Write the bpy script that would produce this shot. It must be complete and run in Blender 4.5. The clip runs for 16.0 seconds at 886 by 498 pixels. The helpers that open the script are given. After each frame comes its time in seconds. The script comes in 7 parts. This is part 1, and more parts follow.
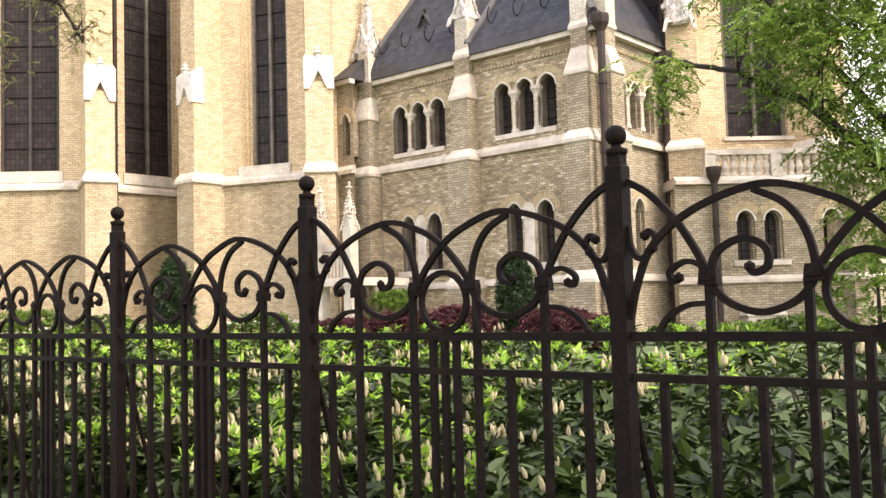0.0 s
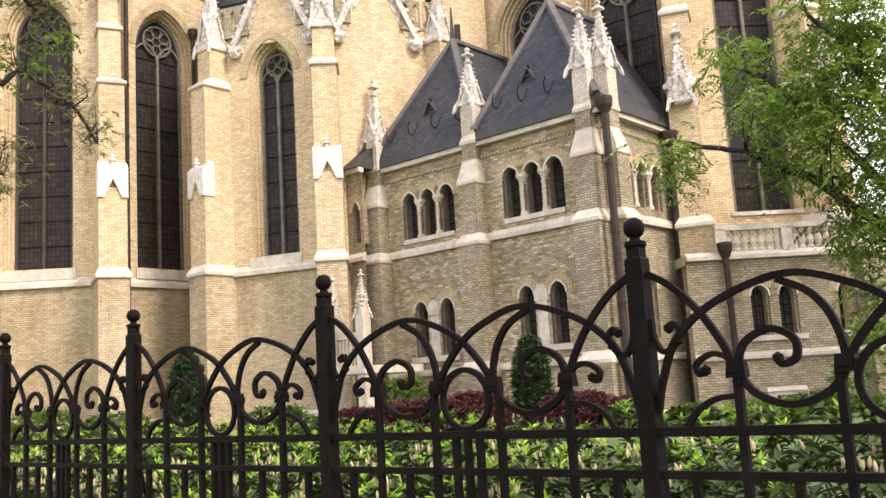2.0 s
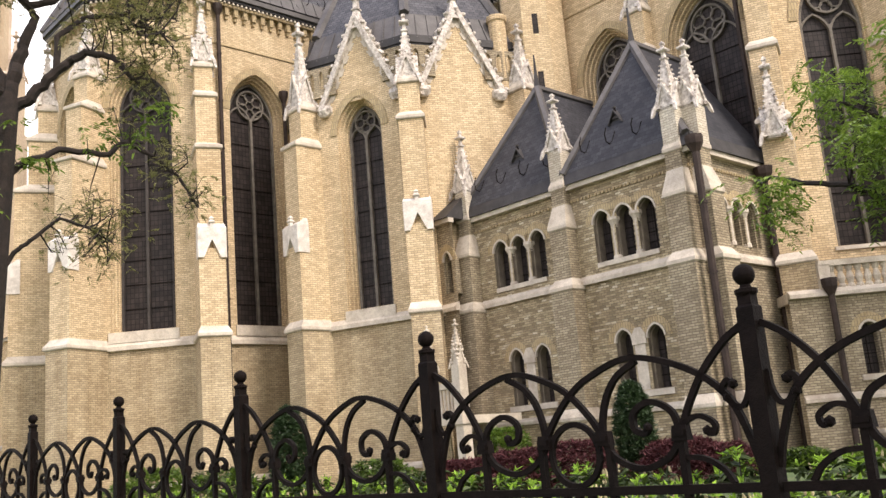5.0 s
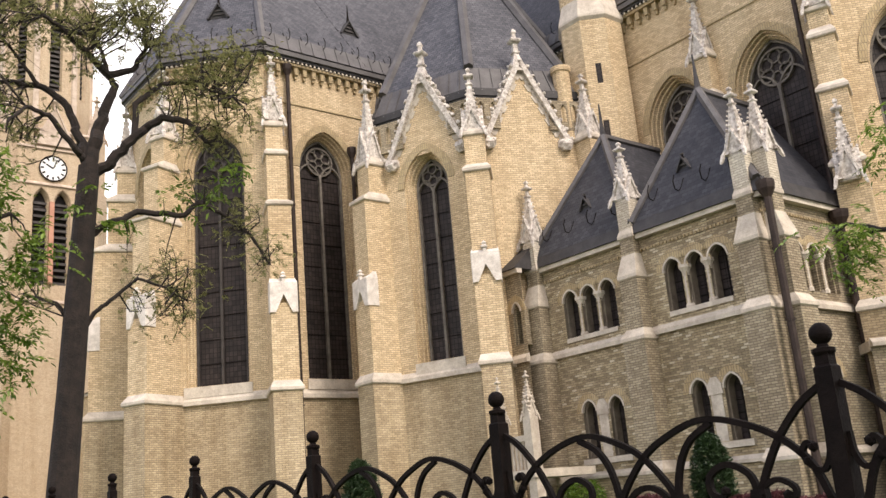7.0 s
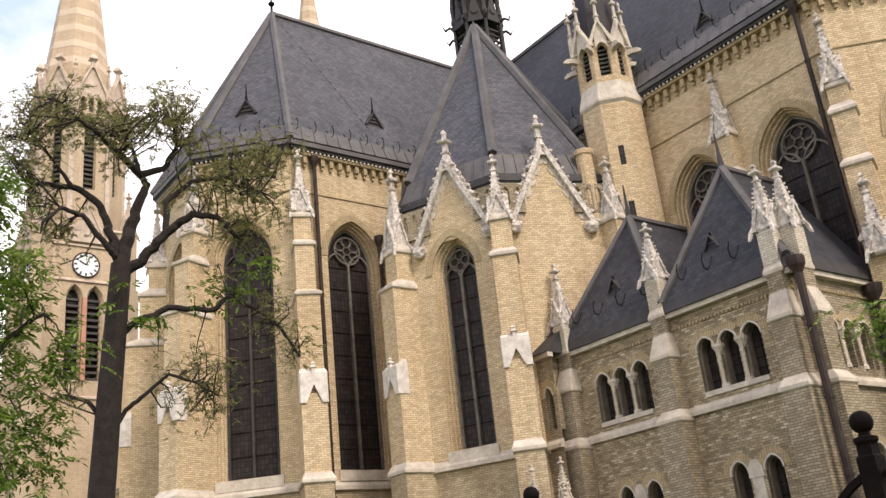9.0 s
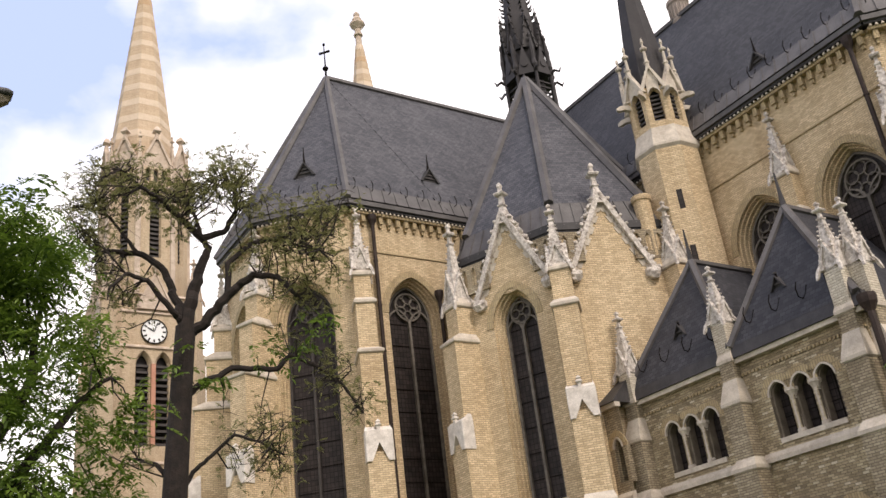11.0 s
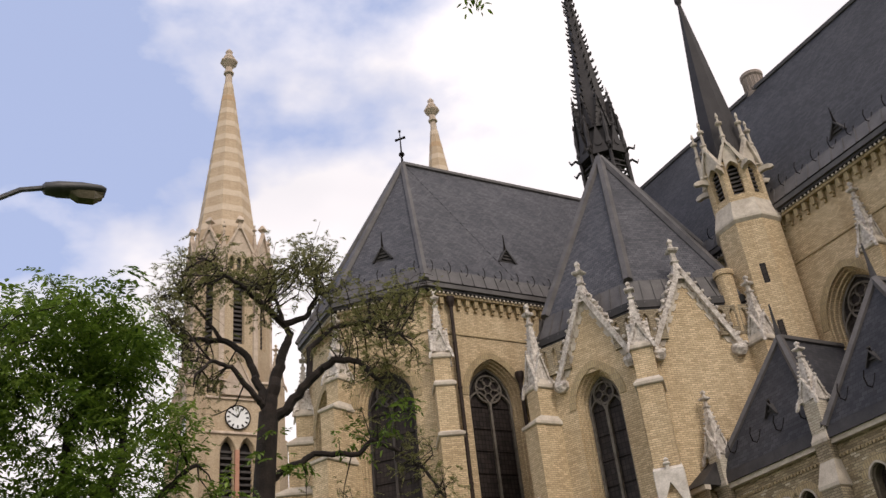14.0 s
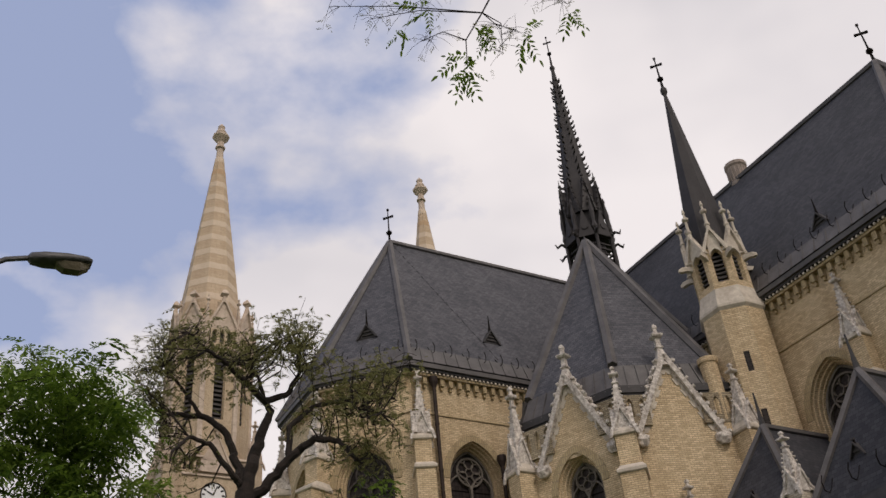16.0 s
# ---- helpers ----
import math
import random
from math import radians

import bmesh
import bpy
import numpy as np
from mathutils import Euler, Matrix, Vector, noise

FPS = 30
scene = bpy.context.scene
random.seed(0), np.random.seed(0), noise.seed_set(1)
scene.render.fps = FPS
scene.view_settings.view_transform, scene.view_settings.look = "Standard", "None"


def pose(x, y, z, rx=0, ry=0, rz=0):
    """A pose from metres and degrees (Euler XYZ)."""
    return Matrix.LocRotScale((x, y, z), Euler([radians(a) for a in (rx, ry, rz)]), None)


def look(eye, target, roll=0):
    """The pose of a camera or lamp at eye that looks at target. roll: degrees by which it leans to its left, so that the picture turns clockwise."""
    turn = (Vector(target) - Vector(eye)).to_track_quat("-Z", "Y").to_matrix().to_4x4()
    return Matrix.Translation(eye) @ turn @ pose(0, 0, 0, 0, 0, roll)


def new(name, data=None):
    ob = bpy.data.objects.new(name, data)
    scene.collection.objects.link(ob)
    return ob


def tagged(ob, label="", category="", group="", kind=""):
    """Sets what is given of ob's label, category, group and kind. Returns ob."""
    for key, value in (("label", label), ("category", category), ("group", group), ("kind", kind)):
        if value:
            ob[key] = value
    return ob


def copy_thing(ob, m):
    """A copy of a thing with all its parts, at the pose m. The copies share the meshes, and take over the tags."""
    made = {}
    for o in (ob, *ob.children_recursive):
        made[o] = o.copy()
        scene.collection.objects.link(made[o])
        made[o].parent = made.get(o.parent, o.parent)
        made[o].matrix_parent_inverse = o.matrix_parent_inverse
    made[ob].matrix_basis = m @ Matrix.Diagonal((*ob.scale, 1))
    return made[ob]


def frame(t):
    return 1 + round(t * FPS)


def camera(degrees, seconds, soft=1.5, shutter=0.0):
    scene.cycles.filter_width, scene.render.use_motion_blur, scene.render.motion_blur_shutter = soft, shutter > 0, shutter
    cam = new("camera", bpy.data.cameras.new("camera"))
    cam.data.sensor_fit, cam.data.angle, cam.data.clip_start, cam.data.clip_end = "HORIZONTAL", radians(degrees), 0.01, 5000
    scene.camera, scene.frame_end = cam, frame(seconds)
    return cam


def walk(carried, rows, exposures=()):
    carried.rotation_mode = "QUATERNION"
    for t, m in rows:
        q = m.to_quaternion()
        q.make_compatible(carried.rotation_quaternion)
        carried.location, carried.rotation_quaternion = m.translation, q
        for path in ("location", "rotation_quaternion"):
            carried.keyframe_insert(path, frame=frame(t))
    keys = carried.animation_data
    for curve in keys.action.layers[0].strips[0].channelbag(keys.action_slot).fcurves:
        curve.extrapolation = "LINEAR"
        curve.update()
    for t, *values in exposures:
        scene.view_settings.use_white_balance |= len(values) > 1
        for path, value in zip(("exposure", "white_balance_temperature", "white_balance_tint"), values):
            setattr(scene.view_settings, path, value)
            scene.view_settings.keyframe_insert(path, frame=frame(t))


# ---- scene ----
cam = camera(50.64, 16.0)
PATH = [
    (0, 0.010, 0.007, 1.617, 93.79, 1.75, 0.16),
    (0.5, 0.011, 0.017, 1.643, 95.53, 2.33, -1.56),
    (1, 0.001, 0.028, 1.655, 96.83, 2.84, -1.64),
    (1.5, -0.011, 0.030, 1.677, 97.60, 3.14, -0.91),
    (2, -0.024, 0.028, 1.690, 98.87, 3.53, 1.02),
    (2.5, -0.035, 0.032, 1.695, 99.59, 3.96, 1.92),
    (3, -0.049, 0.037, 1.702, 100.26, 4.01, 2.73),
    (3.5, -0.059, 0.047, 1.706, 100.49, 4.35, 3.67),
    (6, -0.073, 0.010, 1.759, 103.89, 4.99, 9.30),
    (6.5, -0.065, 0.004, 1.772, 104.72, 5.17, 10.46),
    (7, -0.059, -0.008, 1.783, 105.60, 4.84, 11.24),
    (7.5, -0.054, -0.024, 1.798, 106.69, 4.54, 11.88),
    (8, -0.042, -0.039, 1.817, 108.20, 5.50, 12.58),
    (8.5, -0.047, -0.038, 1.822, 109.62, 5.68, 12.89),
    (9, -0.049, -0.028, 1.828, 110.96, 5.88, 13.41),
    (11.5, -0.025, 0.028, 1.776, 115.74, 6.45, 19.56),
    (12, -0.027, 0.017, 1.775, 116.76, 6.03, 21.53),
    (12.5, -0.027, 0.003, 1.774, 117.62, 5.60, 22.64),
    (13, -0.025, 0.001, 1.775, 118.56, 5.36, 22.73),
    (13.5, -0.023, 0.002, 1.778, 119.36, 5.31, 22.70),
    (14, -0.021, -0.001, 1.784, 120.26, 5.69, 22.66),
    (14.5, -0.020, -0.011, 1.780, 121.23, 5.33, 22.00),
    (15, -0.012, -0.022, 1.786, 122.52, 4.96, 21.52),
    (15.5, -0.011, -0.027, 1.787, 123.72, 5.01, 21.41),
    (16, -0.009, -0.032, 1.786, 124.95, 4.86, 21.09),
]
EXPOSURES = [(t, s, 6650, 17) for t, s in ((0.0, 1.08), (1.5, 0.82), (3.5, 0.58), (7.0, 0.2), (9.0, 0.02), (12.5, -0.45), (14.5, -0.84), (16.0, -1.14))]
walk(cam, [(t, pose(*p)) for t, *p in PATH], EXPOSURES)

# ---- world and sun ----
SUN_AZ, SUN_EL = radians(131), radians(44)


def make_world():
    world = bpy.data.worlds.new("sky")
    scene.world = world
    world.use_nodes = True
    nt = world.node_tree
    nt.nodes.clear()
    out = nt.nodes.new("ShaderNodeOutputWorld")
    bg = nt.nodes.new("ShaderNodeBackground")
    sky = nt.nodes.new("ShaderNodeTexSky")
    sky.sky_type = "NISHITA"
    sky.sun_disc = False
    sky.sun_elevation, sky.sun_rotation = SUN_EL, SUN_AZ
    dim = nt.nodes.new("ShaderNodeVectorMath")
    dim.operation = "SCALE"
    dim.inputs["Scale"].default_value = 0.95
    nt.links.new(sky.outputs[0], dim.inputs[0])
    co = nt.nodes.new("ShaderNodeTexCoord")
    mp = nt.nodes.new("ShaderNodeMapping")
    mp.inputs["Location"].default_value = (0.35, 0.1, 0.0)
    mp.inputs["Scale"].default_value = (1.0, 1.0, 1.7)
    nt.links.new(co.outputs["Generated"], mp.inputs[0])
    n1 = nt.nodes.new("ShaderNodeTexNoise")
    n1.inputs["Scale"].default_value = 2.6
    n1.inputs["Detail"].default_value = 7
    n1.inputs["Roughness"].default_value = 0.5
    nt.links.new(mp.outputs[0], n1.inputs["Vector"])
    sep = nt.nodes.new("ShaderNodeSeparateXYZ")
    nt.links.new(co.outputs["Generated"], sep.inputs[0])
    lean = nt.nodes.new("ShaderNodeMath")
    lean.operation = "MULTIPLY_ADD"
    lean.inputs[1].default_value = 0.75
    lean.inputs[2].default_value = 0.262
    nt.links.new(sep.outputs[0], lean.inputs[0])
    low = nt.nodes.new("ShaderNodeMath")
    low.operation, low.use_clamp = "SUBTRACT", True
    low.inputs[0].default_value = 0.6
    nt.links.new(sep.outputs[2], low.inputs[1])
    bank = nt.nodes.new("ShaderNodeMath")
    bank.operation = "MULTIPLY_ADD"
    bank.inputs[1].default_value = 2.8
    nt.links.new(low.outputs[0], bank.inputs[0])
    nt.links.new(lean.outputs[0], bank.inputs[2])
    add = nt.nodes.new("ShaderNodeMath")
    add.operation = "ADD"
    nt.links.new(n1.outputs["Fac"], add.inputs[0])
    nt.links.new(bank.outputs[0], add.inputs[1])
    ramp = nt.nodes.new("ShaderNodeValToRGB")
    ramp.color_ramp.elements[0].position = 0.50
    ramp.color_ramp.elements[1].position = 0.61
    nt.links.new(add.outputs[0], ramp.inputs[0])
    n2 = nt.nodes.new("ShaderNodeTexNoise")
    n2.inputs["Scale"].default_value = 2.2
    n2.inputs["Detail"].default_value = 4
    nt.links.new(mp.outputs[0], n2.inputs["Vector"])
    shade = nt.nodes.new("ShaderNodeValToRGB")
    shade.color_ramp.elements[0].position, shade.color_ramp.elements[0].color = 0.35, (10.3, 10.4, 10.7, 1)
    shade.color_ramp.elements[1].position, shade.color_ramp.elements[1].color = 0.58, (13.8, 13.6, 13.4, 1)
    nt.links.new(n2.outputs["Fac"], shade.inputs[0])
    haze = nt.nodes.new("ShaderNodeMix")
    haze.data_type = "RGBA"
    haze.inputs[0].default_value = 0.55
    haze.inputs[7].default_value = (8.6, 10.6, 15.4, 1)
    nt.links.new(dim.outputs[0], haze.inputs[6])
    mix = nt.nodes.new("ShaderNodeMix")
    mix.data_type = "RGBA"
    nt.links.new(ramp.outputs[0], mix.inputs[0])
    nt.links.new(haze.outputs[2], mix.inputs[6])
    nt.links.new(shade.outputs[0], mix.inputs[7])
    nt.links.new(mix.outputs[2], bg.inputs[0])
    bg.inputs[1].default_value = 0.135
    nt.links.new(bg.outputs[0], out.inputs[0])


make_world()
sun = new("sun", bpy.data.lights.new("sun", "SUN"))
sun.data.energy, sun.data.angle, sun.data.color = 2.8, radians(16), (1.0, 0.93, 0.82)
sun.matrix_world = look((math.sin(SUN_AZ) * 50, math.cos(SUN_AZ) * 50, 50 * math.tan(SUN_EL)), (0, 0, 0))


# ---- materials ----
def nodes_of(name, rough=0.7, metal=0.0):
    m = bpy.data.materials.new(name)
    m.use_nodes = True
    nt = m.node_tree
    b = nt.nodes["Principled BSDF"]
    b.inputs["Roughness"].default_value = rough
    b.inputs["Metallic"].default_value = metal
    return m, nt, b


def node(nt, kind, **values):
    n = nt.nodes.new(kind)
    for k, val in values.items():
        n.inputs[k.replace("_", " ")].default_value = val
    return n


def mixer(nt, mode, fac, c1, c2):
    m = nt.nodes.new("ShaderNodeMix")
    m.data_type, m.blend_type = "RGBA", mode
    for sock, val in ((0, fac), (6, c1), (7, c2)):
        if isinstance(val, (int, float, tuple)):
            m.inputs[sock].default_value = val
        else:
            nt.links.new(val, m.inputs[sock])
    return m.outputs[2]


def ramp_of(nt, src, stops):
    r = nt.nodes.new("ShaderNodeValToRGB")
    while len(r.color_ramp.elements) < len(stops):
        r.color_ramp.elements.new(0.5)
    for e, (p, c) in zip(r.color_ramp.elements, stops):
        e.position, e.color = p, (*c, 1) if len(c) == 3 else c
    nt.links.new(src, r.inputs[0])
    return r.outputs[0]


def bump(nt, b, src, strength=0.3, dist=0.02):
    n = nt.nodes.new("ShaderNodeBump")
    n.inputs["Strength"].default_value, n.inputs["Distance"].default_value = strength, dist
    nt.links.new(src, n.inputs["Height"])
    nt.links.new(n.outputs[0], b.inputs["Normal"])


def noise_fac(nt, vec, scale, detail=5, rough=0.6):
    n = node(nt, "ShaderNodeTexNoise", Scale=scale, Detail=detail, Roughness=rough)
    nt.links.new(vec, n.inputs["Vector"])
    return n.outputs["Fac"]


def masonry(name, c1, c2, mortar, stain, bw=0.215, bh=0.077, dirt=0.5):
    m, nt, b = nodes_of(name, 0.85)
    tc = nt.nodes.new("ShaderNodeTexCoord")
    br = node(nt, "ShaderNodeTexBrick", Scale=1.0, Mortar_Size=0.013, Brick_Width=bw, Row_Height=bh, Bias=-0.1)
    br.inputs["Mortar Smooth"].default_value = 0.7
    wob = node(nt, "ShaderNodeTexNoise", Scale=1.6, Detail=3, Roughness=0.6)
    nt.links.new(tc.outputs["UV"], wob.inputs["Vector"])
    push = nt.nodes.new("ShaderNodeVectorMath")
    push.operation = "MULTIPLY_ADD"
    push.inputs[1].default_value = (0.05, 0.05, 0.0)
    nt.links.new(wob.outputs["Color"], push.inputs[0])
    nt.links.new(tc.outputs["UV"], push.inputs[2])
    nt.links.new(push.outputs[0], br.inputs["Vector"])
    br.inputs["Color1"].default_value = (*c1, 1)
    br.inputs["Color2"].default_value = (*c2, 1)
    br.inputs["Mortar"].default_value = (*mortar, 1)
    big = noise_fac(nt, tc.outputs["Object"], 0.35, 6, 0.65)
    fine = noise_fac(nt, tc.outputs["UV"], 9.0, 4, 0.7)
    st = ramp_of(nt, big, [(0.38, (1, 1, 1)), (0.66, stain)])
    c = mixer(nt, "MULTIPLY", dirt, br.outputs["Color"], st)
    fr = ramp_of(nt, fine, [(0.3, (0.72, 0.7, 0.66)), (0.6, (1, 1, 1)), (0.8, (1.12, 1.1, 1.05))])
    c = mixer(nt, "MULTIPLY", 0.8, c, fr)
    # rain streaks run down the wall
    mp = nt.nodes.new("ShaderNodeMapping")
    mp.inputs["Scale"].default_value = (2.2, 0.12, 1)
    nt.links.new(tc.outputs["UV"], mp.inputs[0])
    streak = noise_fac(nt, mp.outputs[0], 1.0, 5, 0.6)
    sr = ramp_of(nt, streak, [(0.42, (1, 1, 1)), (0.72, (0.72, 0.68, 0.62))])
    c = mixer(nt, "MULTIPLY", dirt, c, sr)
    nt.links.new(c, b.inputs["Base Color"])
    inv = nt.nodes.new("ShaderNodeMath")
    inv.operation = "SUBTRACT"
    inv.inputs[0].default_value = 1.0
    nt.links.new(br.outputs["Fac"], inv.inputs[1])
    bump(nt, b, inv.outputs[0], 0.8, 0.014)
    return m


def mottled(name, c1, c2, scale=3.0, rough=0.8, metal=0.0, bumps=0.3, fine=25.0, spots=None):
    m, nt, b = nodes_of(name, rough, metal)
    tc = nt.nodes.new("ShaderNodeTexCoord")
    vec = tc.outputs["Object"]
    f1 = noise_fac(nt, vec, scale, 6, 0.65)
    c = ramp_of(nt, f1, [(0.35, c1), (0.65, c2)])
    f2 = noise_fac(nt, vec, fine, 4, 0.6)
    c = mixer(nt, "MULTIPLY", 0.6, c, ramp_of(nt, f2, [(0.35, (0.75, 0.75, 0.75)), (0.65, (1.1, 1.1, 1.1))]))
    if spots:
        f3 = noise_fac(nt, vec, scale * 0.45, 5, 0.7)
        c = mixer(nt, "MIX", ramp_of(nt, f3, [(0.52, (0, 0, 0)), (0.68, (0.8, 0.8, 0.8))]), c, (*spots, 1))
    nt.links.new(c, b.inputs["Base Color"])
    if bumps:
        bump(nt, b, f2, bumps, 0.02)
    return m


def slate(name, tone=1.0):
    m, nt, b = nodes_of(name, 0.62)
    b.inputs["Specular IOR Level"].default_value = 0.2
    tc = nt.nodes.new("ShaderNodeTexCoord")
    br = node(nt, "ShaderNodeTexBrick", Scale=1.0, Mortar_Size=0.008, Brick_Width=0.22, Row_Height=0.15, Bias=0.0)
    nt.links.new(tc.outputs["UV"], br.inputs["Vector"])
    br.inputs["Color1"].default_value = (0.064 * tone, 0.065 * tone, 0.075 * tone, 1)
    br.inputs["Color2"].default_value = (0.112 * tone, 0.112 * tone, 0.124 * tone, 1)
    br.inputs["Mortar"].default_value = (0.022, 0.022, 0.026, 1)
    big = noise_fac(nt, tc.outputs["Object"], 0.5, 6, 0.65)
    c = mixer(nt, "MULTIPLY", 0.8, br.outputs["Color"], ramp_of(nt, big, [(0.3, (0.7, 0.7, 0.72)), (0.7, (1.25, 1.22, 1.2))]))
    nt.links.new(c, b.inputs["Base Color"])
    inv = nt.nodes.new("ShaderNodeMath")
    inv.operation = "SUBTRACT"
    inv.inputs[0].default_value = 1.0
    nt.links.new(br.outputs["Fac"], inv.inputs[1])
    bump(nt, b, inv.outputs[0], 0.4, 0.01)
    return m


def glazing(name):
    m, nt, b = nodes_of(name, 0.5)
    b.inputs["Specular IOR Level"].default_value = 0.15
    tc = nt.nodes.new("ShaderNodeTexCoord")
    br = node(nt, "ShaderNodeTexBrick", Scale=1.0, Mortar_Size=0.012, Brick_Width=0.16, Row_Height=0.2, Bias=0.0)
    br.offset = 0.0
    nt.links.new(tc.outputs["UV"], br.inputs["Vector"])
    br.inputs["Color1"].default_value = (0.023, 0.0185, 0.017, 1)
    br.inputs["Color2"].default_value = (0.038, 0.031, 0.0285, 1)
    br.inputs["Mortar"].default_value = (0.011, 0.009, 0.0085, 1)
    c = mixer(nt, "MULTIPLY", 0.7, br.outputs["Color"], ramp_of(nt, noise_fac(nt, tc.outputs["UV"], 2.5, 4), [(0.3, (0.5, 0.5, 0.55)), (0.7, (1.4, 1.3, 1.25))]))
    nt.links.new(c, b.inputs["Base Color"])
    bump(nt, b, noise_fac(nt, tc.outputs["UV"], 6.0, 3), 0.25, 0.02)
    return m


def foliage(name, dark, light, trans=0.35, rough=0.5):
    m, nt, b = nodes_of(name, rough)
    g = nt.nodes.new("ShaderNodeNewGeometry")
    c = ramp_of(nt, g.outputs["Random Per Island"], [(0.0, dark), (0.6, light), (1.0, tuple(min(1, x * 1.35) for x in light))])
    nt.links.new(c, b.inputs["Base Color"])
    tr = nt.nodes.new("ShaderNodeBsdfTranslucent")
    nt.links.new(c, tr.inputs[0])
    ms = nt.nodes.new("ShaderNodeMixShader")
    ms.inputs[0].default_value = trans
    nt.links.new(b.outputs[0], ms.inputs[1])
    nt.links.new(tr.outputs[0], ms.inputs[2])
    nt.links.new(ms.outputs[0], nt.nodes["Material Output"].inputs[0])
    return m


BRICK = masonry("buff_brick", (0.78, 0.62, 0.40), (0.53, 0.405, 0.243), (0.37, 0.288, 0.19), (0.78, 0.70, 0.60))
BRICK_OLD = masonry("weathered_brick", (0.49, 0.415, 0.285), (0.29, 0.237, 0.155), (0.16, 0.13, 0.10), (0.58, 0.53, 0.48), dirt=0.75)
BRICK_LOW = masonry("lower_wall_brick", (0.63, 0.51, 0.33), (0.42, 0.33, 0.207), (0.29, 0.235, 0.165), (0.62, 0.57, 0.5), dirt=0.75)
BRICK_PALE = masonry("pale_brick", (0.74, 0.68, 0.56), (0.58, 0.52, 0.42), (0.4, 0.35, 0.28), (0.62, 0.56, 0.5), dirt=0.7)
BRICK_DARK = masonry("arch_brick", (0.52, 0.41, 0.235), (0.42, 0.325, 0.185), (0.26, 0.21, 0.145), (0.75, 0.68, 0.6), bw=0.09, bh=0.27)
STONE = mottled("pale_limestone", (0.43, 0.37, 0.30), (0.63, 0.56, 0.46), 2.2, 0.8, spots=(0.35, 0.29, 0.23))
STONE_WHITE = mottled("white_limestone", (0.33, 0.285, 0.24), (0.76, 0.70, 0.63), 7.0, 0.85, bumps=0.8, fine=18.0, spots=(0.14, 0.113, 0.095))
STONE_PALE = mottled("clean_white_limestone", (0.50, 0.45, 0.39), (0.74, 0.68, 0.61), 3.0, 0.85, bumps=0.4)
STONE_GREY = mottled("grey_limestone", (0.41, 0.35, 0.28), (0.58, 0.51, 0.41), 2.0, 0.85, spots=(0.27, 0.22, 0.175))
TOWER_BRICK = masonry("tower_brick", (0.66, 0.53, 0.37), (0.54, 0.42, 0.285), (0.42, 0.34, 0.245), (0.8, 0.72, 0.64))
SPIRE = masonry("spire_stone", (0.56, 0.435, 0.305), (0.51, 0.385, 0.265), (0.42, 0.32, 0.225), (0.85, 0.80, 0.72), bw=0.8, bh=0.35, dirt=0.4)
SPIRE_BAND = mottled("spire_band_stone", (0.56, 0.445, 0.325), (0.62, 0.50, 0.375), 1.5, 0.8)
SPIRE_RED = mottled("spire_brown_stone", (0.42, 0.28, 0.16), (0.50, 0.35, 0.21), 1.5, 0.8)
TERRA = mottled("red_terracotta", (0.42, 0.2, 0.13), (0.5, 0.26, 0.17), 1.5, 0.8)
TERRA_DULL = mottled("dull_brown_masonry", (0.23, 0.185, 0.155), (0.38, 0.315, 0.27), 2.0, 0.85)
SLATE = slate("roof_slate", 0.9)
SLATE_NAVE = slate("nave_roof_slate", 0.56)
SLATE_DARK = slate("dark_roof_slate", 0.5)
LEAD = mottled("lead_sheet", (0.020, 0.018, 0.018), (0.046, 0.041, 0.040), 1.6, 0.65)
ROLL = mottled("brown_lead_roll", (0.06, 0.054, 0.052), (0.11, 0.10, 0.097), 1.2, 0.6)
LEAD_GREEN = mottled("dark_lead_spire", (0.017, 0.0135, 0.013), (0.036, 0.030, 0.029), 1.2, 0.65, 0.1)
PIPE = mottled("brown_painted_pipe", (0.024, 0.016, 0.013), (0.05, 0.034, 0.028), 2.0, 0.6)
PIPE.node_tree.nodes["Principled BSDF"].inputs["Specular IOR Level"].default_value = 0.2
GLASS = glazing("leaded_glass")
LOUVRE = mottled("dark_louvre_wood", (0.03, 0.025, 0.022), (0.06, 0.05, 0.045), 3.0, 0.7)
SCREEN = mottled("dark_window_screen", (0.032, 0.027, 0.024), (0.055, 0.046, 0.042), 3.0, 0.8)
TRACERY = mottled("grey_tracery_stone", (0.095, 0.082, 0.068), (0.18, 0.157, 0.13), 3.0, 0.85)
IRON = mottled("black_painted_iron", (0.0048, 0.0032, 0.0026), (0.0095, 0.006, 0.005), 14.0, 0.65, 0.0, 0.25, 90.0, spots=(0.013, 0.009, 0.007))
IRON.node_tree.nodes["Principled BSDF"].inputs["Specular IOR Level"].default_value = 0.07
BARK = mottled("tree_bark", (0.010, 0.0065, 0.005), (0.028, 0.019, 0.0145), 6.0, 0.95, 0.0, 0.9, 30.0)
GRASS_GROUND = mottled("lawn", (0.045, 0.075, 0.022), (0.09, 0.13, 0.04), 1.2, 0.95, 0.0, 0.6, 30.0, spots=(0.12, 0.11, 0.06))
CLOCK = mottled("white_clock_enamel", (0.7, 0.7, 0.68), (0.8, 0.8, 0.78), 1.0, 0.4)
LAMP_GREY = mottled("grey_lamp_metal", (0.045, 0.044, 0.043), (0.085, 0.083, 0.081), 4.0, 0.5, 0.3)
LAMP_GLASS = mottled("smoked_lamp_cover", (0.10, 0.085, 0.06), (0.16, 0.13, 0.09), 4.0, 0.2)
